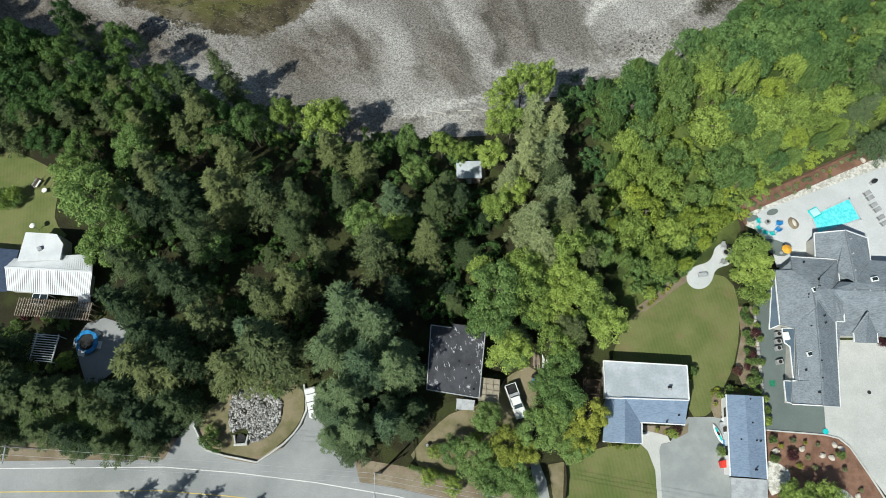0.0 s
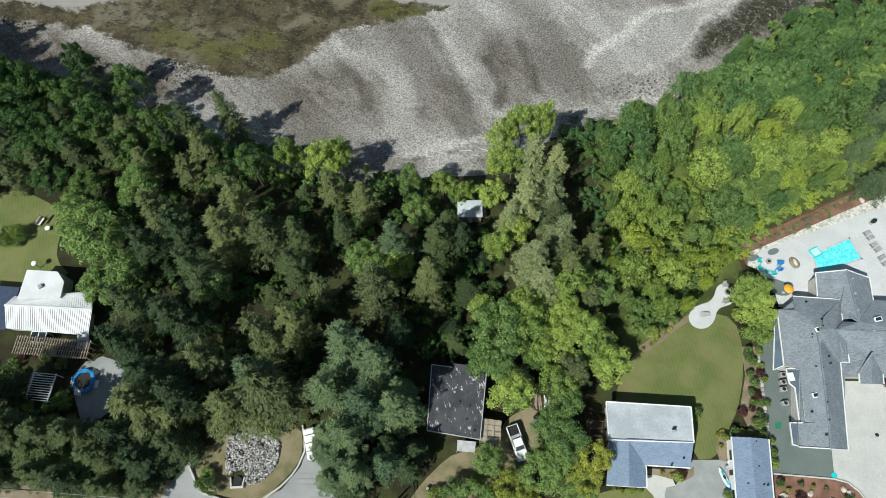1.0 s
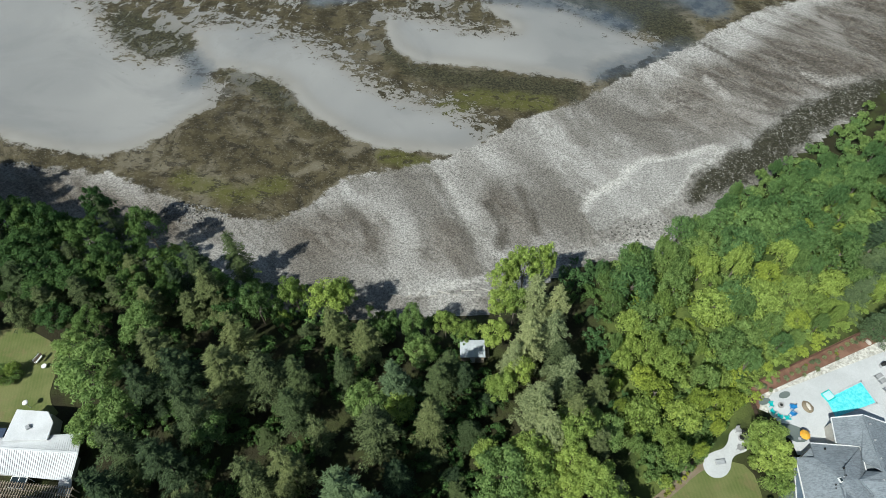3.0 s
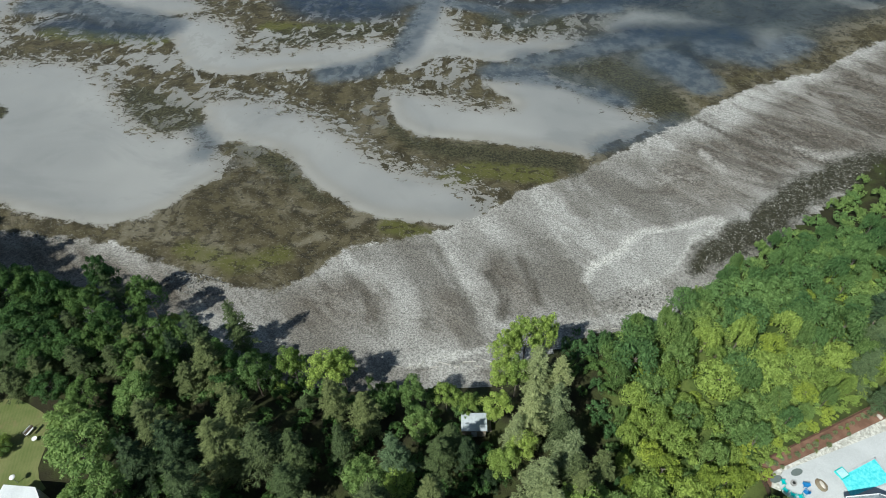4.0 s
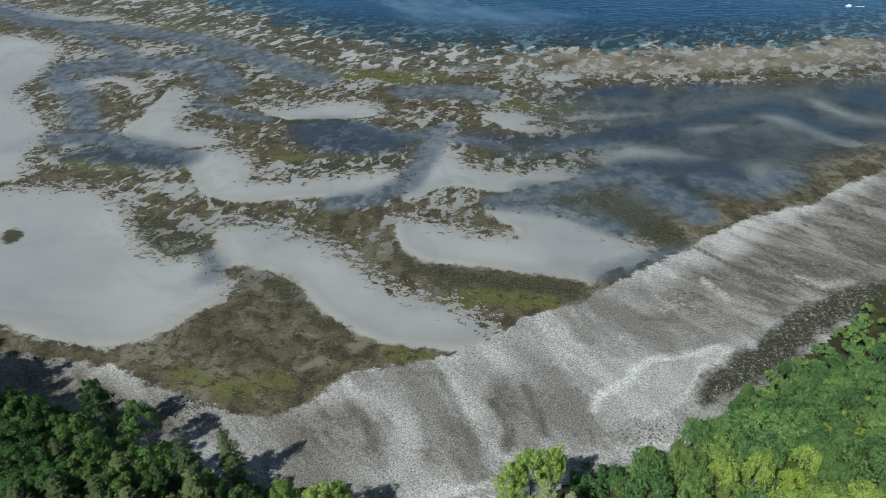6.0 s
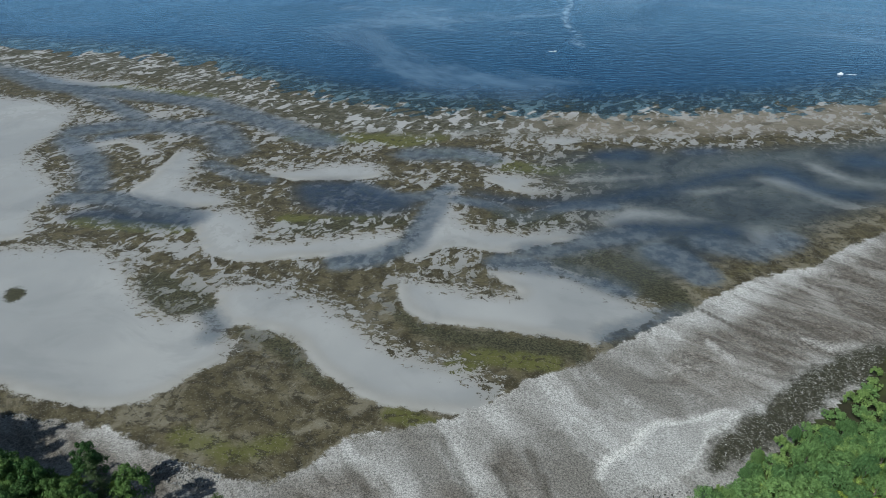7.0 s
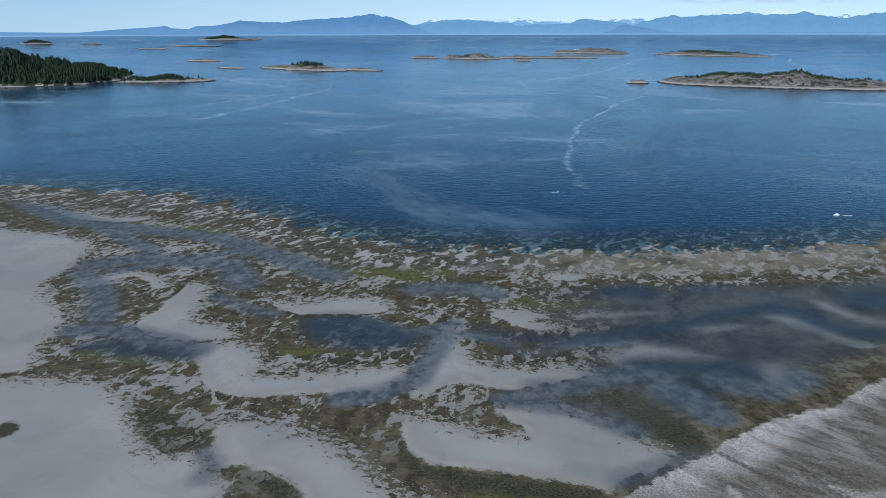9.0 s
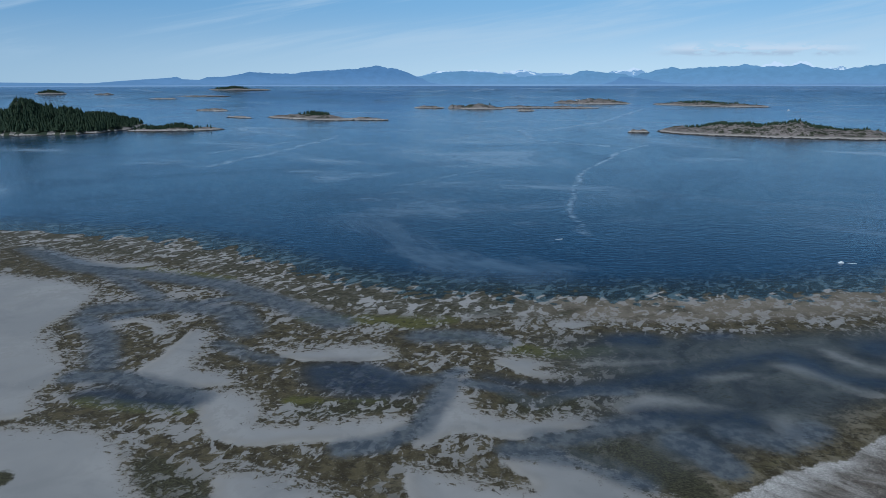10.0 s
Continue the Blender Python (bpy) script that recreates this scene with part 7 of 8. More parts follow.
part("roof_deck", prism(bmesh.new(), [(63.4, 34.6), (68.3, 34.9), (71.3, 33.5), (70.9, 29.6), (76.5, 29.2), (73.0, 17.5), (63.1, 18.0), (59.9, 7.4), (53.5, 8.0), (56.4, 19.1), (54.3, 19.9), (55.6, 28.7), (58.6, 30.7), (62.5, 30.7)], 10.02, 10.3), grey_roof_m, h5)
roof_planes(h5, roofs, grey_roof_m)
for a, b in ([(63.0, 35.0, 10.450), (67.3, 34.7, 12.050)], [(67.3, 34.7, 12.050), (71.7, 33.7, 10.450)], [(71.7, 33.7, 10.450), (71.1, 29.7, 10.450)], [(62.2, 30.9, 10.450), (63.0, 35.0, 10.450)],
             [(58.2, 31.1, 10.450), (65.7, 30.2, 10.450)], [(65.7, 30.2, 10.450), (64.8, 26.3, 10.9)], [(64.4, 22.9, 10.9), (64.2, 19.8, 10.450)], [(64.2, 19.8, 10.450), (62.8, 19.9, 10.450)],
             [(55.0, 29.0, 10.450), (53.8, 19.9, 10.450)], [(56.1, 19.2, 10.5), (54.8, 10.9, 10.450)], [(62.8, 19.9, 10.450), (60.1, 6.7, 10.450)], [(54.8, 10.9, 10.450), (53.7, 11.0, 10.450)],
             [(52.9, 7.5, 10.450), (56.5, 6.9, 12.250)], [(56.5, 6.9, 12.250), (60.1, 6.7, 10.450)], [(65.1, 18.0, 10.5), (64.8, 16.5, 10.5)], [(68.5, 16.2, 10.5), (68.8, 17.7, 10.5)]):
    fascia(h5, a, b, white_m, 0.13)
for a, b in ([(59.9, 24.6, 12.850), (61.1, 26.9, 12.450)], [(57.9, 28.8, 10.7), (59.9, 24.6, 12.850)], [(58.9, 24.1, 12.850), (62.4, 19.9, 10.7)], [(58.7, 21.6, 12.850), (56.0, 19.2, 10.6)], [(58.7, 21.6, 12.850), (57.6, 13.6, 12.650)], [(57.6, 13.6, 12.650), (56.5, 6.9, 12.250)], [(62.3, 24.7, 12.450), (75.1, 23.4, 12.850)], [(62.3, 24.7, 12.450), (64.2, 22.8, 11.2)], [(66.4, 25.7, 12.450), (64.7, 27.9, 11.3)], [(67.3, 34.7, 12.050), (66.4, 25.7, 12.450)], [(66.4, 25.7, 12.450), (71.1, 29.7, 10.450)], [(67.3, 20.9, 11.950), (65.0, 18.0, 10.550)], [(67.3, 20.9, 11.950), (68.7, 17.7, 10.550)]):
    fascia(h5, a, b, grey_roof_m, 0.2, "ridge_cap")
for x, y, z in [(60.7, 26.5, 12.3), (60.3, 25.3, 12.6), (58.6, 24.2, 12.0), (58.5, 23.7, 11.9), (59.8, 29.9, 10.9), (63.9, 24.9, 12.0), (65.8, 24.5, 12.4), (68.1, 24.2, 12.5), (70.2, 23.9, 12.6), (67.8, 33.2, 11.9), (67.4, 30.6, 12.0), (66.9, 27.7, 12.2), (57.8, 19.1, 12.0), (58.5, 18.8, 12.4), (56.8, 18.6, 11.0), (58.1, 16.2, 12.4), (57.7, 13.6, 12.5), (55.7, 12.4, 11.4), (57.3, 11.0, 12.4), (56.4, 8.9, 12.3), (60.3, 20.6, 12.0), (60.3, 19.5, 11.8)]:
    vent(h5, x, y, z, 0.26, metal_m if x > 64 else black_m)
for p in ([(59.7, 24.8, 12.5)], [(56.8, 14.8, 11.8)], [(69.6, 26.1, 12.3)]):
    x, y, z = p[0]
    sky_light = part("skylight", box(bmesh.new(), (1.2, 0.75, 0.3), (x, y, z), 8, 0.04), white_m, h5)
    part("pane", box(bmesh.new(), (0.9, 0.5, 0.34), (x, y, z), 8), glass_m, sky_light)
slate_m = mixed("blue_flat_roof", (0.09, 0.125, 0.165), (0.12, 0.16, 0.20), 0.5, 5.0, 0.6)
for outline in ([(54.7, 28.0, 9.8), (55.6, 27.6, 9.8), (54.3, 20.0, 9.8), (52.3, 19.3, 9.8)], [(54.4, 19.4, 9.7), (56.5, 19.3, 9.7), (55.2, 11.1, 9.7), (54.3, 11.1, 9.7), (55.0, 16.4, 9.7), (54.3, 17.1, 9.7)], [(53.1, 11.2, 9.2), (54.5, 11.1, 9.2), (53.6, 7.7, 9.2), (52.7, 8.0, 9.2)]):
    roof_planes(h5, [outline], slate_m, "side_roof", 0.15, "blue-grey flat side roof")
    for a, b in zip(outline, outline[1:] + outline[:1]):
        fascia(h5, a, b, white_m, 0.14, "gutter")
box_at = [(54.8, 18.1, 9.9)][0]
part("roof_hatch", box(bmesh.new(), (0.8, 1.3, 0.4), (box_at[0], box_at[1], 9.9), 5, 0.05), white_m, h5)
wa, wb = [(54.8, 20.3), (57.2, 19.4)]
opening(h5, wa, wb, 0.5, 1.6, 7.8, 9.4)
wa, wb = [(55.4, 10.9), (54.3, 8.0)]
opening(h5, wa, wb, 0.5, 1.8, 7.8, 9.4)

# ---- things in the gardens ----
def lounge_chair(x, y, turn, mat, label, name="garden_chair", group="garden chairs"):
    ob = thing(name, x, y, LAND + 0.07, turn, label, "chair", group)
    part("seat", box(bmesh.new(), (0.62, 0.6, 0.08), (0, 0, 0.38), 0, 0.02), mat, ob)
    bm = box(bmesh.new(), (0.62, 0.08, 0.7), (0, 0, 0), 0, 0.02)
    bmesh.ops.transform(bm, matrix=pose(0, 0.42, 0.68, -25), verts=bm.verts)
    part("backrest", bm, mat, ob)
    for sx in (-0.36, 0.36):
        part("armrest", box(bmesh.new(), (0.12, 0.7, 0.05), (sx, 0, 0.6), 0, 0.01), mat, ob)
        for sy in (-0.25, 0.28):
            part("leg", box(bmesh.new(), (0.07, 0.07, 0.6), (sx, sy, 0.3)), mat, ob)


fx, fy = (57.5, 38.6)
for x, y in [(55.9, 38.8), (59.2, 38.2), (58.8, 37.1), (56.6, 36.7), (57.7, 36.4), (55.7, 37.5)]:
    lounge_chair(x, y, math.degrees(math.atan2(fy - y, fx - x)) + 90, turq_m if x < fx + 1 else blue_m, "bright blue reclined garden chair round the fire table", group="blue chairs round the fire table")
fire = thing("fire_table", fx, fy, LAND + 0.07, 0, "round grey stone fire table", "fire pit")
part("bowl", rod(bmesh.new(), (0, 0, 0), (0, 0, 0.45), 0.42, 0.5, 16), stone_m, fire)
part("burner", rod(bmesh.new(), (0, 0, 0.4), (0, 0, 0.47), 0.25, 0.25, 14), black_m, fire)
for k, (x, y) in enumerate([(48.9, 34.6), (49.8, 34.1), (49.9, 33.0), (49.3, 31.9), (48.2, 31.7)]):
    lounge_chair(x, y, k * 60, (cushion_m, black_m)[k % 2], "dark grey chair on the stone patio", group="chairs on the stone patio")
fire = thing("fire_table", *(49.2, 33.4), LAND + 0.07, 0, "round dark fire pit on the stone patio", "fire pit")
part("bowl", rod(bmesh.new(), (0, 0, 0), (0, 0, 0.4), 0.5, 0.6, 16), stone_m, fire)
part("ash", rod(bmesh.new(), (0, 0, 0.36), (0, 0, 0.42), 0.42, 0.42, 14), black_m, fire)
slab = thing("stone_table", *(44.5, 29.6), LAND + 0.07, 4, "low grey stone table at the path end", "table")
part("top", box(bmesh.new(), (1.5, 0.8, 0.1), (0, 0, 0.42), 0, 0.03), metal_m, slab)
for sx in (-0.55, 0.55):
    part("support", box(bmesh.new(), (0.25, 0.6, 0.4), (sx, 0, 0.19), 0, 0.02), stone_m, slab)


def sun_lounger(x, y, turn):
    ob = thing("sun_lounger", x, y, LAND + 0.07, turn, "grey sun lounger by the pool", "lounger", "loungers by the pool")
    part("bed", box(bmesh.new(), (0.7, 1.3, 0.1), (0, -0.3, 0.32), 0, 0.03), cushion_m, ob)
    bm = box(bmesh.new(), (0.7, 0.75, 0.1), (0, 0, 0), 0, 0.03)
    bmesh.ops.transform(bm, matrix=pose(0, 0.62, 0.52, 35), verts=bm.verts)
    part("backrest", bm, cushion_m, ob)
    for sx in (-0.3, 0.3):
        for sy in (-0.8, 0.5):
            part("leg", box(bmesh.new(), (0.05, 0.05, 0.3), (sx, sy, 0.15)), metal_m, ob)


for x, y in [(76.0, 43.0), (76.3, 42.1), (76.5, 40.7), (76.9, 39.8), (77.1, 38.3), (77.4, 37.2)]:
    sun_lounger(x, y, 115)
bed = thing("planter", *(62.0, 38.2), LAND + 0.07, 12, "oval brown stone planter with a central boulder", "planter")
part("rim", ball(bmesh.new(), (0, 0, 0.05), (0.9, 1.15, 0.22), 0.12, 3), soil_m, bed)
part("boulder", ball(bmesh.new(), (0.05, 0, 0.3), (0.3, 0.7, 0.25), 0.3, 5), boulder_m, bed)
umbrella = thing("parasol", *(58.7, 32.9), LAND, 0, "open orange parasol on a green patio", "parasol")
part("pole", rod(bmesh.new(), (0, 0, 0), (0, 0, 2.4), 0.03), metal_m, umbrella)
bm = bmesh.new()
bmesh.ops.create_cone(bm, cap_ends=False, segments=8, radius1=0.85, radius2=0.03, depth=0.4, matrix=pose(0, 0, 2.25))
bmesh.ops.solidify(bm, geom=bm.faces[:], thickness=0.03)
part("canopy", bm, orange_m, umbrella)
part("base", rod(bmesh.new(), (0, 0, 0), (0, 0, 0.1), 0.3, 0.28, 14), metal_m, umbrella)
pad("patio", "dark grey-green lower patio", "patio", [(55.9, 35.8), (59.0, 35.2), (60.4, 33.7), (59.8, 32.3), (57.5, 32.4), (56.3, 33.9)], court_m, rise=0.085, soft=1)
for x, y in [(55.1, 39.5), (58.9, 40.5)]:
    pad("planting_hole", "oval dark planting bed in the terrace", "bed", [(x + 1.1 * math.cos(k * 0.7), y + 0.65 * math.sin(k * 0.7 + 0.4)) for k in range(9)], court_m, rise=0.08)
grill = thing("barbecue", *(77.7, 45.1), LAND + 0.07, 30, "black barbecue on legs beside the terrace", "barbecue")
part("lid", ball(bmesh.new(), (0, 0, 0.85), (0.7, 0.35, 0.3), 0.1, 2), black_m, grill)
part("cart", box(bmesh.new(), (1.1, 0.5, 0.6), (0, 0, 0.35), 0, 0.04), metal_m, grill)


def kayak(x, y, turn, length, mat, label):
    ob = thing("kayak", x, y, LAND + 0.06, turn, label, "kayak")
    bm = bmesh.new()
    bmesh.ops.create_uvsphere(bm, u_segments=14, v_segments=10, radius=1.0)
    for v in bm.verts:
        k = 1 - abs(v.co.x) ** 3 * 0.35
        v.co = Vector((v.co.x * length / 2, v.co.y * 0.4 * k, 0.28 + v.co.z * 0.2))
    part("hull", bm, white_m, ob, smooth=True)
    part("deck_stripe", box(bmesh.new(), (length * 0.62, 0.3, 0.1), (0, 0, 0.46), 0, 0.04), mat, ob, "turquoise deck stripe")
    part("cockpit", ball(bmesh.new(), (-0.1, 0, 0.48), (0.38, 0.2, 0.06), 0, 0), black_m, ob)


kayak(*(42.1, 3.8), -72, 3.4, turq_m, "white paddle board with a turquoise stripe on gravel")


def covered_bin(x, y, turn, size, mat, label, name):
    ob = thing(name, x, y, LAND + 0.06, turn, label, "container")
    part("body", box(bmesh.new(), size, (0, 0, size[2] / 2), 0, 0.06), mat, ob)
    part("lid", box(bmesh.new(), (size[0] + 0.06, size[1] + 0.06, 0.08), (0, 0, size[2] + 0.03), 0, 0.03), mat, ob)


covered_bin(*(41.9, -0.6), 5, (0.9, 1.0, 0.9), red_m, "red plastic storage box beside the garage", "storage_box")
covered_bin(*(43.0, 2.2), 5, (0.8, 1.3, 0.6), blue_m, "dark blue storage chest beside the garage", "storage_chest")
covered_bin(*(43.1, 4.7), 8, (0.9, 1.7, 0.5), metal_m, "grey covered utility cart beside the garage", "utility_cart")
covered_bin(*(43.4, 5.9), 8, (0.6, 0.7, 0.5), white_m, "white cool box beside the garage", "cool_box")
# plain stand-ins for four grey items of unclear kind
for k, (x, y) in enumerate([(54.8, 18.9), (54.5, 17.7), (54.3, 16.6), (54.0, 14.4)]):
    ob = thing("side_yard_unit", x, y, LAND + 0.06, 4, "grey unit with a round dark top beside the house wall", "heat pump", "heat pumps in the side yard")
    part("casing", box(bmesh.new(), (1.0, 0.75, 0.8), (0, 0, 0.42), 0, 0.06), cushion_m, ob)
    part("round_top", rod(bmesh.new(), (0, 0, 0.8), (0, 0, 0.85), 0.3, 0.28, 14), black_m, ob, "round dark top")
pad("doormat", "green square mat on the side yard", "mat", [(51.9, 11.6), (52.9, 11.6), (52.7, 10.6), (51.8, 10.7)], green_m, rise=0.085)
ring = thing("paddling_pool", *(58.9, 3.4), LAND + 0.06, 0, "small turquoise paddling ring on the paving", "paddling pool")
bm = bmesh.new()
bmesh.ops.create_cone(bm, cap_ends=True, segments=16, radius1=0.42, radius2=0.42, depth=0.16, matrix=pose(0, 0, 0.08))
part("ring", bm, turq_m, ring)
bin_ob = thing("drain_cover", *(67.3, 9.0), LAND + 0.07, 0, "round dark drain cover in the concrete drive", "drain cover")
part("cover", rod(bmesh.new(), (0, 0, 0), (0, 0, 0.04), 0.3, 0.3, 14), black_m, bin_ob)


def timber_stack(x, y, turn, wide, length, boards, mat, label):
    ob = thing("timber_stack", x, y, LAND + 0.03, turn, label, "timber")
    rr = random.Random(int(x * 10))
    for k in range(boards):
        part("board", box(bmesh.new(), (0.18, length * rr.uniform(0.6, 1.0), 0.06), (-wide / 2 + wide * (k % 6) / 5, rr.uniform(-0.3, 0.3), 0.06 + 0.07 * (k // 6)), rr.uniform(-5, 5)), mat if k % 3 else wood_dark_m, ob)


timber_stack(*(15.0, 17.6), -6, 1.0, 5.0, 18, wood_m2, "stack of brown weathered planks on the grass")
timber_stack(*(16.2, 15.5), -10, 0.9, 3.6, 14, white_m, "stack of pale reclaimed boards under trees")
for x, y, mat, label in ((*(14.2, 13.3), blue_m, "bright blue plastic barrel by the timber"), (*(14.3, 14.1), black_m, "black plastic barrel by the timber")):
    ob = thing("barrel", x, y, LAND + 0.03, 0, label, "barrel")
    part("drum", rod(bmesh.new(), (0, 0, 0), (0, 0, 0.9), 0.3, 0.3, 14), mat, ob)
    part("lid", rod(bmesh.new(), (0, 0, 0.9), (0, 0, 0.95), 0.32, 0.3, 14), mat, ob)
ob = thing("fire_drum", *(-3.1, 4.3), LAND, 0, "small black fire drum on dry grass", "drum")
part("drum", rod(bmesh.new(), (0, 0, 0), (0, 0, 0.8), 0.32, 0.3, 12), black_m, ob)
part("ash", rod(bmesh.new(), (0, 0, 0.78), (0, 0, 0.82), 0.24, 0.24, 12), metal_m, ob)
for k, (a, b) in enumerate(zip([(-11.4, 0.3), (-9.8, 1.2), (-8.3, 2.1), (17.8, 0.7), (17.7, -1.7)], [(-9.8, 1.2), (-8.3, 2.1), (-6.9, 2.9), (17.7, -1.7), (17.2, -4.5)])):
    ob = thing("board_fence", 0, 0, 0, 0, "dark low board fence at the yard edge", "fence", "fence panels by the yards")
    a, b = Vector(a), Vector(b)
    d = b - a
    for j in range(7):
        p = a.lerp(b, (j + 0.5) / 7)
        part("board", box(bmesh.new(), (d.length / 7 - 0.02, 0.05, 1.3), (p.x, p.y, LAND + 0.62), math.degrees(math.atan2(d.y, d.x))), wood_dark_m, ob)
    for p in (a, b):
        part("post", box(bmesh.new(), (0.1, 0.1, 1.4), (p.x, p.y, LAND + 0.65)), wood_dark_m, ob)

# driftwood along the top of the beach
rr = random.Random(8)
for x, y in [(-8.0, 67.0), (-5.3, 66.6), (-2.9, 67.2), (-0.5, 66.3), (1.7, 67.2), (4.0, 66.4), (6.5, 67.3), (8.3, 66.0), (10.1, 67.4), (28.0, 74.7), (32.6, 73.7), (37.0, 74.1), (41.8, 75.0), (46.7, 75.9), (-40.7, 79.2), (-34.3, 75.6), (-23.4, 69.5)]:
    ob = thing("driftwood_log", x, y, z_at(x, y) + 0.12, rr.uniform(-25, 35), "bleached driftwood log on the gravel beach", "driftwood", "driftwood on the beach")
    L = rr.uniform(1.1, 2.8)
    part("stem", rod(bmesh.new(), (-L / 2, 0, 0), (L / 2, rr.uniform(-0.3, 0.3), 0.05), 0.18, 0.11, 7), drift_m, ob)
    part("stub", rod(bmesh.new(), (L * 0.2, 0, 0.05), (L * 0.32, 0.4, 0.3), 0.07, 0.03, 5), drift_m, ob)

# fallen logs and boulders
for a, b, rr in ((*[(84.6, 71.5), (89.5, 74.7)], 0.32), (*[(81.0, 65.0), (84.0, 67.7)], 0.26)):
    z = z_at(*a) + 2.6
    ob = thing("fallen_log", a[0], a[1], z, 0, "pale bleached fallen log among the shrubs", "log")
    part("stem", rod(bmesh.new(), (0, 0, 0), (b[0] - a[0], b[1] - a[1], 0.5), rr, rr * 0.8, 9), wood_m2, ob)
    part("stub", rod(bmesh.new(), (0.5 * (b[0] - a[0]), 0.5 * (b[1] - a[1]), 0.2), (0.5 * (b[0] - a[0]) + 0.3, 0.5 * (b[1] - a[1]) - 0.4, 0.9), rr * 0.35, rr * 0.2, 6), wood_m2, ob)
for k, (x, y) in enumerate([(50.5, 0.9), (54.6, 1.0), (59.7, 1.3), (60.6, 0.8), (57.5, -0.1), (61.4, -6.1), (77.3, 49.6), (58.8, -0.5)]):
    part_ob = part("boulder", ball(bmesh.new(), (0, 0, 0.2), (0.55 - 0.04 * (k % 3), 0.38, 0.32), 0.45, k + 2), boulder_m)
    part_ob.matrix_basis = pose(x, y, LAND + 0.02, 0, 0, k * 50)
    tagged(part_ob, "pale rounded garden boulder on mulch", "boulder", "boulders in the mulch bed")

# planting in the beds
def bed(species, high, radius, rows):
    """Low plants of one kind in the garden beds."""
    for x, y in rows:
        plant(species, x, y, LAND + high * pick.uniform(0.8, 1.25), radius * pick.uniform(0.55, 1.0) if x > 20 else radius * pick.uniform(0.8, 1.2), "planting in the gardens", LAND)


bed("grey_shrub", 1.0, 0.55, [(54.4, 41.8), (55.6, 41.9), (56.5, 41.2), (57.1, 42.7), (58.5, 42.9), (60.0, 43.3), (61.1, 44.0), (62.5, 44.6), (63.8, 45.0), (65.4, 46.0), (66.6, 46.2), (67.9, 46.8), (69.2, 47.6), (70.6, 48.1), (71.8, 48.5), (73.1, 49.2), (74.3, 49.8), (75.6, 50.2), (76.9, 50.8), (78.2, 51.3), (79.4, 51.6), (63.2, 43.7), (65.9, 44.7), (70.1, 46.4)])
bed("gold_shrub", 0.8, 0.5, [(64.3, 45.6), (70.5, 47.5), (51.3, 1.6), (55.1, 1.9), (53.5, -1.4), (42.4, 10.1), (43.2, 10.5), (46.3, 10.5), (48.4, 10.2), (39.2, 13.3), (39.2, 12.6), (32.7, 4.9), (34.1, 4.5), (42.4, 8.3), (25.0, 3.0), (26.2, 2.6)])
bed("grey_shrub", 0.9, 0.55, [(53.3, 2.3), (57.0, 1.5), (55.0, -0.3), (60.1, -2.3), (55.8, -1.8), (61.9, -5.3), (50.5, -0.2), (49.9, 2.4)])
bed("purple", 1.5, 0.95, [(52.6, 0.2), (48.4, 13.8), (46.8, 13.3), (35.7, 4.6), (71.3, 16.5), (51.0, 19.1), (70.8, 16.7), (49.5, 15.7)])
bed("mid_shrub", 1.6, 1.0, [(49.9, 23.0), (50.1, 21.1), (49.3, 19.2), (49.8, 17.8), (48.9, 16.3), (50.0, 14.6), (49.4, 12.8), (48.6, 11.4), (49.6, 22.0), (48.9, 14.6), (49.6, 11.7), (59.8, -0.2), (50.1, 2.6), (49.6, -0.2), (39.7, 13.7), (44.8, 10.4), (47.3, 10.1), (49.1, 9.7)])
bed("thicket", 1.4, 0.9, [(51.8, 22.9), (51.6, 20.5), (51.5, 18.2), (51.1, 14.5), (49.6, 29.8), (50.8, 30.8), (50.4, 8.8), (50.2, 7.1), (49.8, 5.4), (27.6, 2.7), (28.9, 2.6), (35.0, 4.2), (43.2, 9.6), (41.9, 1.2), (49.5, 29.0)])
bed("mid_shrub", 2.0, 1.3, [(-26.9, 13.9), (-36.5, 7.9), (-37.0, 6.6), (-35.5, 5.7), (-70.0, 26.6), (-71.2, 25.2), (-69.1, 24.2), (-66.0, 19.4), (-62.6, 19.4), (-62.1, 26.2), (-64.6, 27.7), (-74.9, 48.7), (-73.5, 49.5), (-76.2, 50.4), (-75.3, 62.3), (-76.1, 61.2), (-72.9, 60.4)])
bed("thicket", 2.4, 1.5, [(-75.9, 48.8), (-74.4, 50.3), (-69.4, 20.5), (-68.3, 22.3), (-60.7, 20.1), (7.3, 11.3), (4.2, 4.7), (-2.0, 3.3), (0.4, -1.7), (-3.0, -0.3)])
bed("purple", 1.0, 0.8, [(-69.3, 27.8), (-66.5, 27.8), (-65.1, 27.5)])
bed("mid_shrub", 1.5, 0.6, [(-5.8, 1.3), (-5.2, 1.1), (-4.5, 0.9), (-3.8, 0.7), (-3.1, 0.4), (-2.4, 0.2), (-1.8, -0.1), (-1.1, -0.3), (-0.4, -0.5), (0.3, -0.8), (0.9, -1.1)])
bed("gold_shrub", 0.7, 0.5, [(33, 24.2), (34.5, 24.9), (35.8, 25.9), (37.2, 26.8), (38.8, 28), (40.1, 29), (41.6, 30), (35.1, 25.3), (38.1, 27.3)])



# ---- trees: x, y of the stem, height of the top over the plateau, radius of the crown ----
def wood(species, group, rows):
    """A stand of trees of one kind."""
    for x, y, h, r in rows:
        plant(species, x, y, 7 + h * pick.uniform(0.94, 1.06), r * (pick.uniform(1.0, 1.28) if species.startswith("fir") else pick.uniform(1.05, 1.3)), group)


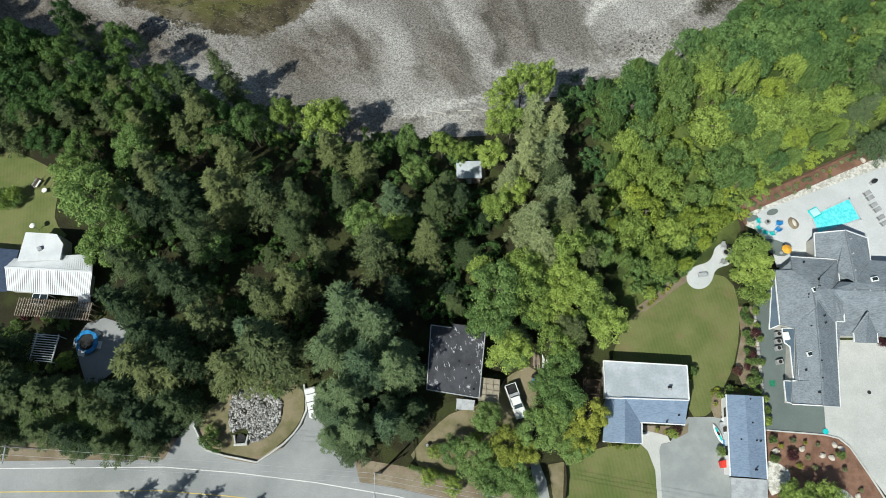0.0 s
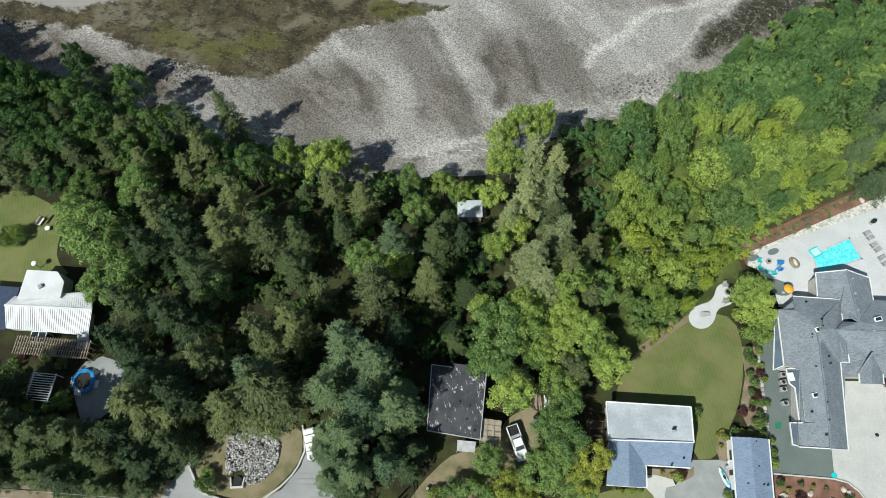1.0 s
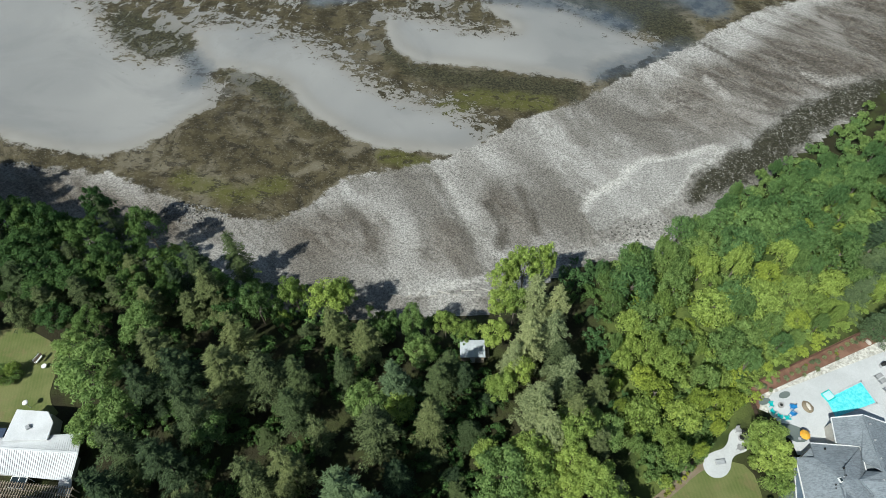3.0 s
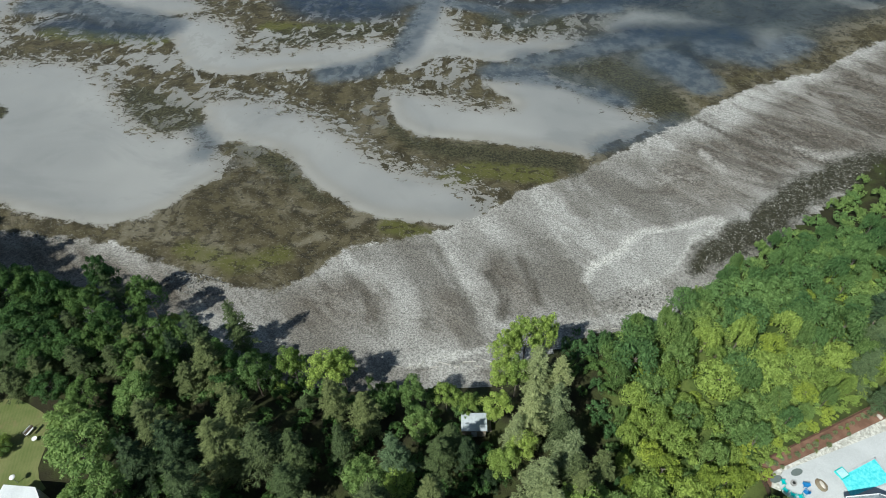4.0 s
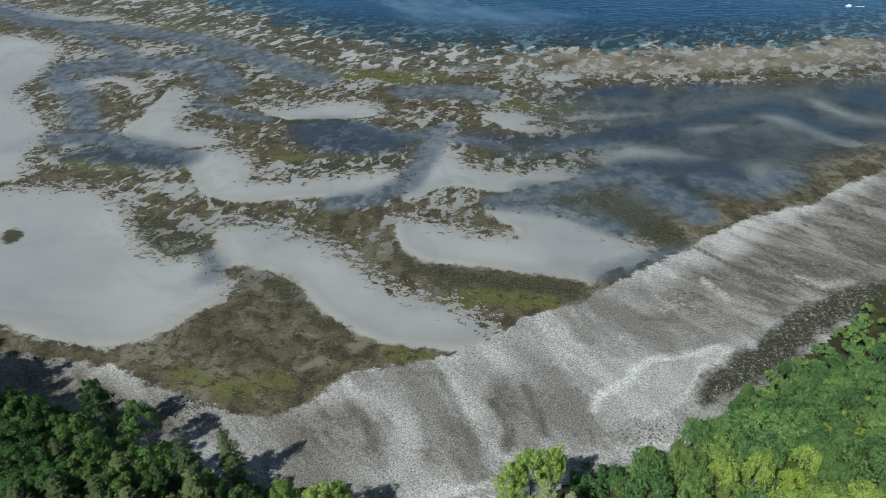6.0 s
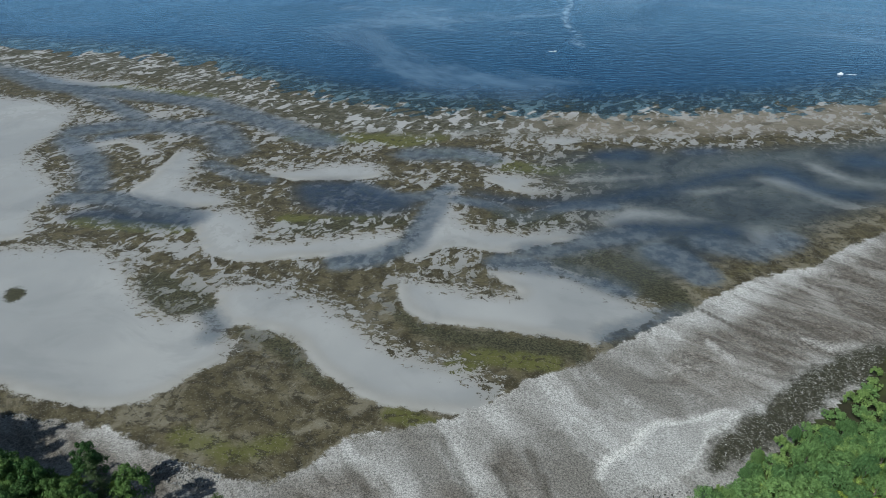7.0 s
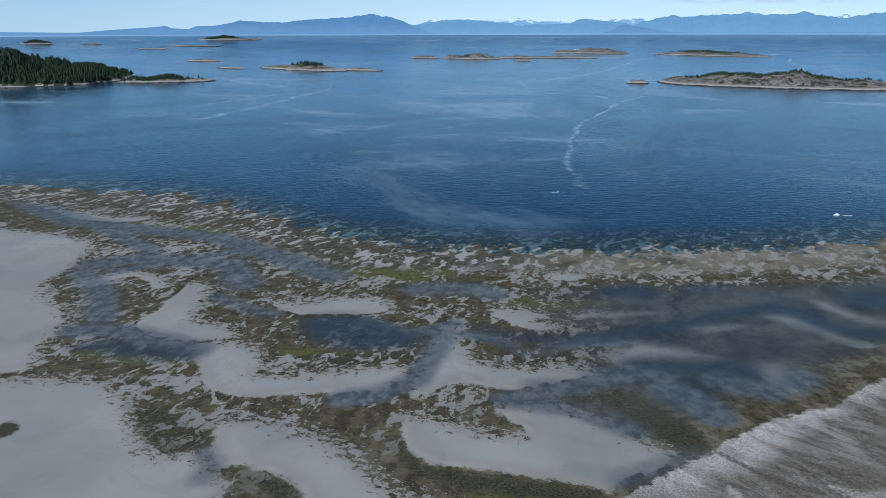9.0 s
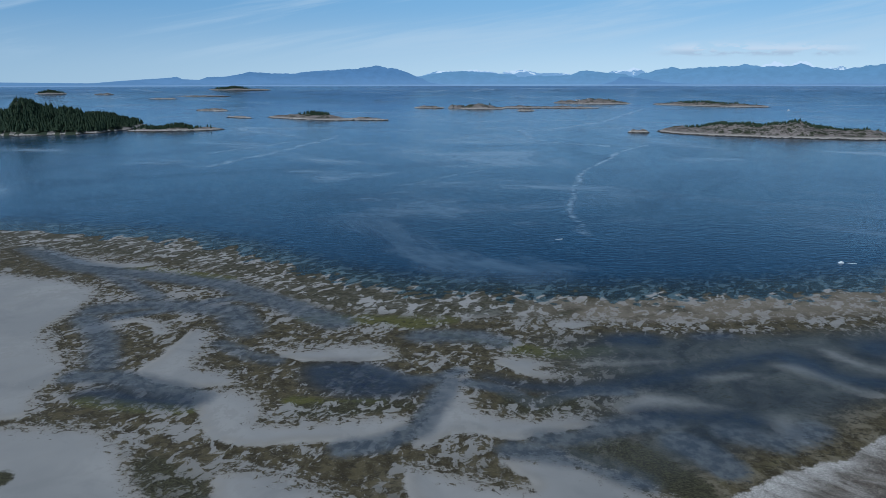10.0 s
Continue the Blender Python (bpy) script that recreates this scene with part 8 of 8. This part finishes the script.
wood("fir_olive", "firs of the west wood", [(-33.8, 43.9, 18.3, 4.2), (-27.5, 44.0, 17.1, 3.9), (-34.0, 52.1, 14.6, 3.2), (-9.7, 33.7, 18.3, 3.8), (-1.4, 34.8, 18.3, 3.3), (-18.6, 34.2, 15.9, 2.4), (-27.1, 27.0, 20.7, 3.4), (-22.5, 28.7, 19.5, 3.2), (-11.8, 50.1, 13.4, 3.2), (-17.6, 53.0, 13.4, 2.8), (-25.2, 18.1, 22.0, 5.0), (-31.0, 16.6, 17.1, 4.0), (-35.2, 23.2, 18.3, 3.8), (-43.5, 17.1, 18.3, 4.4), (-46.6, 49.4, 15.9, 3.6), (-40.2, 61.9, 13.4, 3.6)])
wood("fir_dark", "firs of the west wood", [(-37.7, 37.1, 19.5, 3.6), (-40.4, 30.1, 19.5, 3.6), (-42.7, 20.9, 19.5, 4.0), (-48.3, 26.4, 18.3, 4.2), (-47.3, 32.5, 18.3, 3.6), (-38.8, 18.5, 18.3, 3.6), (-47.1, 13.6, 15.9, 3.6), (-49.9, 10.6, 15.9, 3.4), (-43.9, 9.6, 14.6, 3.8), (-39.3, 11.7, 14.6, 3.4), (-58.7, 8.8, 13.4, 3.2), (-54.5, 7.8, 13.4, 3.4), (-62.2, 13.6, 14.6, 3.6), (-49.7, 6.5, 11.0, 3.0), (-46.8, 42.5, 17.1, 3.6), (-41.7, 44.7, 17.1, 3.4), (-23.1, 38.3, 15.9, 3.0), (-22.6, 43.6, 14.6, 3.0), (-15.4, 44.2, 14.6, 2.6), (-6.7, 27.7, 14.6, 2.8)])
wood("fir_teal", "firs of the west wood", [(-7.2, 41.9, 15.9, 2.9), (-13.6, 23.4, 24.4, 4.0), (-16.8, 17.8, 20.7, 3.6), (-9.9, 21.3, 22.0, 4.2), (-7.5, 15.3, 18.3, 3.2), (-14.7, 11.7, 18.3, 3.4), (-13.1, 6.5, 14.6, 3.4), (-8.8, 7.5, 13.4, 2.6), (-17.2, 6.1, 11.0, 2.8), (-26.8, 20.3, 20.7, 3.4), (-11.3, 15.2, 20.7, 3.4), (-6.8, 18.0, 15.9, 3.0)])
wood("maple", "maples along the west lawn", [(-56.9, 45.9, 13.0, 4.6), (-55.1, 37.6, 11.0, 3.4), (-51.9, 40.0, 12.0, 3.4), (-62.2, 51.8, 9.0, 3.0), (-36.2, 35.9, 12.0, 2.8), (-51.8, 56.3, 10.0, 3.2), (-32.7, 60.2, 10.0, 2.4), (-55.3, 8.9, 8.0, 2.6), (-61.7, 12.1, 8.0, 2.6), (-4.4, 55.5, 9.0, 2.0), (-3.1, 48.0, 11.0, 2.4), (-12.2, 39.6, 10.0, 2.8)])
wood("alder", "alders on the shore bank", [(-26.1, 62.2, 10.0, 2.5), (-20.0, 60.1, 10.0, 3.0), (-17.2, 61.6, 9.0, 2.4), (1.6, 54.7, 8.0, 2.0), (-6.7, 39.6, 9.0, 2.4), (5.2, 52.8, 7.0, 1.6)])
wood("fir_dark", "trees of the west bank", [(-65.6, 82.4, 10.0, 2.8), (-77.1, 67.0, 10.0, 3.6), (-86.4, 77.3, 11.0, 3.8), (-84.8, 66.9, 11.0, 3.8), (-92.9, 72.3, 11.0, 4.0), (-84.9, 57.9, 10.0, 3.6), (-43.6, 67.4, 11.0, 3.4), (-47.7, 65.1, 11.0, 3.0), (-93.1, 62.4, 11.0, 4.0)])
wood("dark_maple", "trees of the west bank", [(-76.7, 73.5, 11.0, 3.4), (-72.6, 78.5, 9.0, 3.2), (-61.5, 71.5, 11.0, 3.4), (-73.7, 69.4, 10.0, 3.2), (-67.3, 76.3, 10.0, 3.0), (-79.8, 72.2, 10.0, 3.2), (-66.7, 66.5, 10.0, 3.2), (-50.8, 68.9, 10.0, 3.0), (-56.1, 64.8, 10.0, 3.0), (-72.8, 64.8, 9.0, 3.0), (-37.5, 61.4, 9.0, 2.8), (-40.7, 64.1, 10.0, 2.8)])
wood("fir_olive", "trees of the west bank", [(-65.0, 64.0, 10.0, 3.0), (-57.7, 63.1, 10.0, 3.0), (-71.0, 62.3, 9.0, 3.0), (-50.8, 60.5, 11.0, 3.2), (-75.9, 60.7, 8.0, 2.8), (-43.9, 59.5, 10.0, 3.0), (-55.9, 68.5, 10.0, 2.8), (-68.7, 72.2, 9.0, 2.6)])
wood("dark_maple", "trees of the west bank", [(-57.3, 79.5, 10.0, 2.9), (-57.2, 73.0, 9.0, 2.6), (-63.4, 68.1, 9.0, 2.4), (-49.0, 63.7, 9.0, 2.4), (-83.2, 71.6, 9.0, 3.0), (-69.0, 59.6, 7.0, 2.4), (-62.1, 57.7, 8.0, 2.4)])
wood("alder", "tall trees of the middle grove", [(16.6, 64.9, 13.0, 3.2), (12.6, 63.1, 12.0, 2.6), (20.2, 65.6, 12.0, 2.2), (11.7, 57.4, 11.0, 2.8), (9.9, 51.4, 10.0, 2.8), (14.1, 57.4, 12.0, 2.6), (10.2, 42.3, 9.0, 2.4), (13.7, 44.7, 9.0, 2.2), (13.0, 29.8, 13.0, 3.2)])
wood("fir_pale", "tall trees of the middle grove", [(16.9, 55.9, 16.0, 3.0), (14.8, 48.2, 16.0, 3.4), (19.2, 49.9, 15.0, 3.0), (12.6, 46.4, 13.0, 2.6), (20.7, 42.2, 15.0, 3.4), (15.6, 37.7, 16.0, 3.6), (16.2, 33.3, 15.0, 3.4), (21.1, 56.5, 13.0, 2.4)])
wood("fir_olive", "tall trees of the middle grove", [(24.7, 38.9, 14.0, 2.8), (20.8, 35.4, 15.0, 3.2), (20.4, 20.0, 11.0, 2.8), (21.1, 39.4, 13.0, 2.6), (23.8, 31.4, 12.0, 2.6), (20.0, 46.0, 13.0, 2.8)])
wood("maple", "leafy trees of the middle grove", [(8.8, 27.1, 14.0, 3.8), (8.5, 22.2, 12.0, 3.4), (18.5, 15.3, 8.0, 2.8), (16.0, 12.0, 8.0, 2.6), (17.8, 10.2, 9.0, 3.0)])
wood("alder", "leafy trees of the middle grove", [(13.1, 26.2, 13.0, 3.2), (10.0, 17.2, 9.0, 3.0), (20.4, 33.2, 13.0, 3.2), (19.5, 28.8, 12.0, 3.2), (18.6, 24.9, 9.0, 3.0), (23.6, 23.6, 10.0, 3.2), (26.0, 20.5, 9.0, 2.8), (22.6, 27.0, 11.0, 2.8), (17.5, 18.7, 9.0, 2.6), (15.4, 23.7, 9.0, 2.2)])
wood("maple", "leafy trees of the middle grove", [(14.1, 5.9, 8.0, 3.2), (18.7, 3.0, 6.0, 2.6), (6.0, 7.7, 6.0, 2.4), (4.3, 1.7, 7.0, 2.8), (0.7, 3.5, 5.0, 2.0), (5.8, -1.1, 6.0, 2.8), (9.1, -0.5, 6.0, 2.6), (16.4, 7.4, 8.0, 2.8), (11.1, -3.0, 5.0, 2.2)])
wood("gold", "yellowing garden trees", [(21.4, 7.2, 8.0, 2.6), (20.0, 4.5, 7.0, 2.6), (8.6, 3.4, 7.0, 2.6), (11.1, 2.5, 6.0, 2.0), (7.2, -0.0, 5.0, 1.8)])
wood("alder", "tall soft trees by the terrace", [(51.3, 32.2, 7.0, 3.2), (51.3, 28.9, 7.0, 2.9), (50.9, 25.6, 6.0, 2.2)])
wood("fir_teal", "firs above the east bank", [(75.3, 56.3, 11.0, 3.0), (77.8, 51.2, 11.0, 3.0), (82.3, 61.6, 12.0, 3.2), (85.6, 69.8, 12.0, 3.0), (80.6, 62.8, 10.0, 3.0)])
wood("dark_maple", "leafy trees of the west bank", [(-82.1, 81.1, 13.0, 3.6), (-78.7, 80.5, 13.0, 3.2), (-75.1, 79.3, 12.0, 3.0), (-86.9, 81.9, 13.0, 3.8), (-91.9, 82.0, 14.0, 4.0), (-96.9, 81.4, 14.0, 4.2), (-66.8, 83.7, 12.0, 2.8)])
wood("fir_dark", "leafy trees of the west bank", [(-88.2, 81.2, 17.0, 3.6), (-94.4, 82.9, 17.0, 3.8), (-83.0, 80.7, 16.0, 3.2), (-99.6, 81.0, 17.0, 4.0), (-44.7, 69.0, 12.0, 3.0), (-38.1, 71.2, 12.0, 3.2)])
wood("fir_teal", "firs over the entrance lane", [(-17.4, 9.9, 11.0, 2.6), (-17.4, 12.4, 13.0, 2.8), (-15.6, 8.4, 11.0, 2.8)])
wood("fir_dark", "firs behind the beach cabin", [(1.9, 45.1, 13.0, 2.6), (-0.1, 42.5, 13.0, 2.8), (4.1, 43.4, 11.0, 2.4)])
wood("fir_dark", "tall firs beside the west garden", [(-67.8, 21.4, 19.0, 3.8), (-65.3, 14.3, 18.0, 3.8), (-61.7, 15.1, 16.0, 3.4), (-58.5, 14.3, 14.0, 3.2), (-68.0, 9.1, 17.0, 3.6), (-54.8, 14.2, 13.0, 3.0), (-69.6, 18.3, 19.0, 3.8)])
wood("fir_dark", "firs across the road", [(-50.4, -8.4, 18, 3), (-55.9, -8.9, 17, 3), (-39, -11.5, 17, 2.8), (-35.6, -13.3, 18, 3), (-29.8, -13.8, 15, 2.6), (-20.5, -14.4, 17, 2.6), (-17.9, -15.4, 15, 2.6), (-12, -14.6, 15, 2.4), (-45.5, -10.1, 17, 2.8)])
wood("alder", "leafy trees of the garden front", [(50.8, -5.6, 6.0, 3.0), (54.6, -6.9, 6.0, 3.0)])



def joined(name, label, pieces, mat):
    """Many crowns as one mesh of kind stuff."""
    co, count = [], 0
    for me, m in pieces:
        v = np.empty(len(me.vertices) * 3)
        me.vertices.foreach_get("co", v)
        v = v.reshape(-1, 3)
        k = np.array(m)
        co.append(v @ k[:3, :3].T + k[:3, 3])
    co = np.concatenate(co)
    me = bpy.data.meshes.new(name)
    me.from_pydata(co.tolist(), [], np.arange(len(co)).reshape(-1, 3).tolist())
    me.materials.append(mat)
    return tagged(new(name, me), label, "undergrowth", kind="stuff")


def thicket(outline, count, radii, tops, mix, group, seed, apart=0.62, loose=True, lean=0.0):
    """Shrubs set at random inside an outline, no nearer than their radii allow; far or hidden ones are joined."""
    r = random.Random(seed)
    a = np.array(outline)
    tx = np.array([r.uniform(a[:, 0].min(), a[:, 0].max()) for _ in range(count * 25)])
    ty = np.array([r.uniform(a[:, 1].min(), a[:, 1].max()) for _ in range(count * 25)])
    room = inside(outline, tx, ty)
    ok = room > 0
    put, pieces = [], {}
    for x, y, free in zip(tx[ok], ty[ok], room[ok]):
        rad = min(r.uniform(*radii), 1.0 + 0.8 * free)
        if len(put) >= count:
            break
        if any((x - p) ** 2 + (y - q) ** 2 < (apart * (rad + s)) ** 2 for p, q, s in put):
            continue
        put.append((x, y, rad))
        patch = noise.noise(Vector((x * 0.045, y * 0.045, seed)))
        inland = (a[:, 1].max() - y) / (a[:, 1].max() - a[:, 1].min()) - 0.5
        kind = mix[min(len(mix) - 1, max(0, int((0.5 + lean * inland + 0.9 * patch + r.uniform(-0.22, 0.22)) * len(mix))))]
        high = r.uniform(*tops)
        if loose:
            plant(kind, x, y, z_at(x, y) + high, rad, group)
            continue
        key = SPECIES[kind][1]
        which = (kind, "low")
        if which not in MADE:
            MADE[which] = undergrowth_meshes(key, len(MADE) + 3)
        pieces.setdefault(key, []).append((MADE[which][1], pose(x, y, z_at(x, y), 0, 0, r.uniform(0, 360)) @ Matrix.Diagonal((rad / 2.6, rad / 2.6, high / 3.0, 1))))
    for key, rows in pieces.items():
        joined("undergrowth", "low leafy undergrowth below the trees", rows, LEAF[key])


def grove(outline, count, radii, heights, mix, group, seed, apart=0.55):
    """Trees set at random inside an outline."""
    r = random.Random(seed)
    a = np.array(outline)
    tx = np.array([r.uniform(a[:, 0].min(), a[:, 0].max()) for _ in range(count * 25)])
    ty = np.array([r.uniform(a[:, 1].min(), a[:, 1].max()) for _ in range(count * 25)])
    put = []
    for x, y in zip(tx, ty):
        rad = r.uniform(*radii)
        if len(put) >= count or inside(outline, np.array([x]), np.array([y]))[0] < 0 or any((x - p) ** 2 + (y - q) ** 2 < (apart * (rad + s)) ** 2 for p, q, s in put):
            continue
        put.append((x, y, rad))
        plant(r.choice(mix), x, y, 7 + r.uniform(*heights), rad, group)


thicket([(30.6, 63.9), (32.3, 68.8), (38.0, 70.4), (48.4, 73.7), (60.3, 83.8), (75.5, 95.1), (104.0, 96.5), (102.5, 76.8), (93.0, 60.6), (75.7, 55.7), (63.8, 49.3), (53.0, 44.6), (51.3, 39.6), (47.5, 37.0), (40.3, 30.1), (33.2, 24.8), (30.1, 29.4), (29.0, 39.9), (31.0, 50.8)],
        140, (1.8, 4.6), (2.8, 8.6), ("dark_shrub", "dark_shrub", "mid_shrub", "mid_shrub", "thicket", "thicket", "lime"), "shrubs on the east bank", 4, 0.66, True, 0.55)
thicket([(49.8, 76.3), (65.4, 89.8), (81.5, 97.7), (101.1, 110.2), (127.9, 131.5), (141.5, 128.6), (116.8, 101.9), (89.1, 87.5), (73.6, 80.4), (58.8, 72.7)],
        60, (1.8, 3.4), (2.5, 4.6), ("dark_shrub", "mid_shrub", "mid_shrub", "dark_shrub"), "shrubs on the east bank", 9, 0.52, False)
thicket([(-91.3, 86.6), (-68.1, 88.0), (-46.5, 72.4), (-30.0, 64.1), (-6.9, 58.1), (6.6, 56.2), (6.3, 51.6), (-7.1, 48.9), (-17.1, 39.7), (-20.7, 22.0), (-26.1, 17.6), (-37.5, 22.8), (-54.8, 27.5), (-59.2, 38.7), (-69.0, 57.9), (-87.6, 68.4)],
        120, (1.6, 2.8), (2.0, 4.5), ("shade_shrub", "shade_shrub", "shade_shrub", "dark_shrub"), "undergrowth of the wood", 6, 0.6, False)
thicket([(-110.2, 82.6), (-85.8, 85.9), (-70.3, 89.7), (-59.9, 86.1), (-41.2, 71.0), (-51.1, 64.9), (-71.9, 62.1), (-80.2, 61.3), (-103.3, 61.1)],
        46, (1.6, 2.8), (2.5, 5.0), ("dark_shrub", "mid_shrub", "thicket", "gold_shrub"), "shrubs on the west bank", 16, 0.55, False)
thicket([(45.9, 40.9), (53.6, 46.0), (58.5, 53.8), (71.7, 59.8), (81.9, 58.1), (74.9, 52.4), (64.2, 47.5), (55.9, 43.1), (53.0, 38.4), (46.8, 37.9)],
        70, (1.0, 2.0), (0.9, 2.0), ("thicket", "lime", "thicket", "mid_shrub"), "shrubs below the terrace", 23, 0.5, False)
thicket([(35.0, 39.2), (46.2, 40.7), (43.2, 31.5), (35.7, 26.4), (32.0, 25.6), (31.4, 32.1)],
        34, (1.4, 2.6), (1.8, 4.2), ("mid_shrub", "thicket", "lime", "thicket"), "shrubs below the terrace", 24, 0.5, False)
for x, y, h in ((-118, 92, 30), (-111, 90, 30), (-105, 88, 31), (-101, 84, 29), (-124, 97, 30), (-108, 82, 30), (-115, 84, 28), (-98, 86, 18), (-130, 101, 28)):
    plant("fir_dark", x, y, h, 6.2, "tall firs of the west point")
# broad crowns out of view, added to close up the shadow on the beach
for x, y, h in ((-114, 93, 25), (-108, 91, 26), (-103, 86, 24), (-112, 86, 26), (-120, 96, 24)):
    plant("dark_maple", x, y, h, 5.6, "broad maples of the west point")
thicket([(31.8, 65.1), (39.2, 71.0), (60.2, 83.2), (98.5, 93.8), (94.3, 71.9), (74.9, 56.7), (54.6, 45.1), (50.8, 38.7), (39.9, 30.4), (32.8, 25.3), (29.6, 29.4), (30.2, 45.2)],
        230, (1.2, 2.2), (0.9, 2.2), ("mid_shrub", "dark_shrub", "mid_shrub", "thicket", "thicket", "lime"), "shrubs on the east bank", 27, 0.42, False, 0.5)
for x, y, h, r in [(60.8, 70.4, 4.4, 3.2), (54.1, 57.4, 4.2, 3.0), (39.3, 69.2, 4.0, 2.8), (51.5, 77.6, 4.0, 2.6), (69.9, 76.6, 4.0, 2.8)]:
    plant("dark_shrub", x, y, z_at(x, y) + 6.4, r * 1.25, "shrubs on the east bank")
grove([(-87.0, 79.3), (-67.0, 80.8), (-47.7, 68.5), (-31.7, 59.4), (-12.6, 53.9), (-1.0, 46.7), (-1.3, 37.4), (-7.1, 31.7), (-5.5, 24.1), (-19.8, 17.5), (-40.2, 18.6), (-49.1, 19.0), (-54.1, 30.3), (-57.3, 40.3), (-64.3, 55.5), (-83.7, 63.4)],
      7, (2.2, 3.2), (3, 6), ("fir_dark", "fir_dark", "fir_olive"), "lower trees of the west wood", 31, 0.42)
grove([(-19.9, 12.5), (-18.1, 4.0), (-8.7, 1.9), (-4.3, 6.6), (-4.0, 16.9), (-7.5, 20.7), (-16.5, 19.3)],
      10, (2.4, 3.2), (7, 11), ("fir_dark", "fir_teal", "fir_teal"), "lower trees of the west wood", 32, 0.42)
grove([(-76.5, 20.7), (-64.8, 15.6), (-56.6, 14.4), (-43.3, 14.6), (-41.9, 8.5), (-47.6, 5.5), (-74.0, 8.4)],
      9, (2.4, 3.2), (5, 9), ("fir_dark", "fir_olive", "fir_dark"), "lower trees of the west wood", 33, 0.42)
grove([(7.3, 37.7), (12.4, 41.6), (27.7, 38.7), (28.9, 26.6), (27.0, 19.2), (15.7, 16.1), (7.7, 16.5), (4.5, 24.0)],
      14, (2.4, 3.4), (6, 9), ("alder", "maple", "dark_maple", "fir_olive", "fir_pale"), "lower trees of the middle grove", 34, 0.42)
grove([(-0.0, 46.1), (7.8, 46.2), (8.2, 35.3), (4.2, 27.6), (3.0, 22.5), (-3.3, 23.3), (-5.9, 28.1), (-0.6, 33.7)],
      5, (2.2, 3.2), (3, 6), ("fir_dark", "fir_dark"), "lower trees of the west wood", 35, 0.40)
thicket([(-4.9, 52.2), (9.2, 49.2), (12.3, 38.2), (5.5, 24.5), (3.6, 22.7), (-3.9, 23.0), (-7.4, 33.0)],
        36, (1.6, 2.6), (2.0, 4.0), ("shade_shrub", "shade_shrub", "dark_shrub"), "undergrowth of the wood", 8, 0.6, False)
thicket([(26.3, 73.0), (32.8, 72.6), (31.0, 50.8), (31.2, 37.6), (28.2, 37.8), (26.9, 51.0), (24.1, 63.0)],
        26, (1.4, 2.4), (2.0, 3.6), ("shade_shrub", "dark_shrub", "mid_shrub"), "undergrowth of the wood", 18, 0.6, False)
thicket([(-49.5, 72.0), (-41.3, 70.0), (-32.4, 69.9), (-23.2, 66.8), (-14.2, 62.6), (-7.7, 59.8), (9.3, 56.5), (9.0, 51.8), (-7.7, 52.6), (-22.6, 58.0), (-40.2, 62.5)],
        44, (1.5, 2.6), (2.6, 5.0), ("dark_shrub", "mid_shrub", "mid_shrub", "thicket"), "shrubs on the shore bank", 12, 0.5, False)
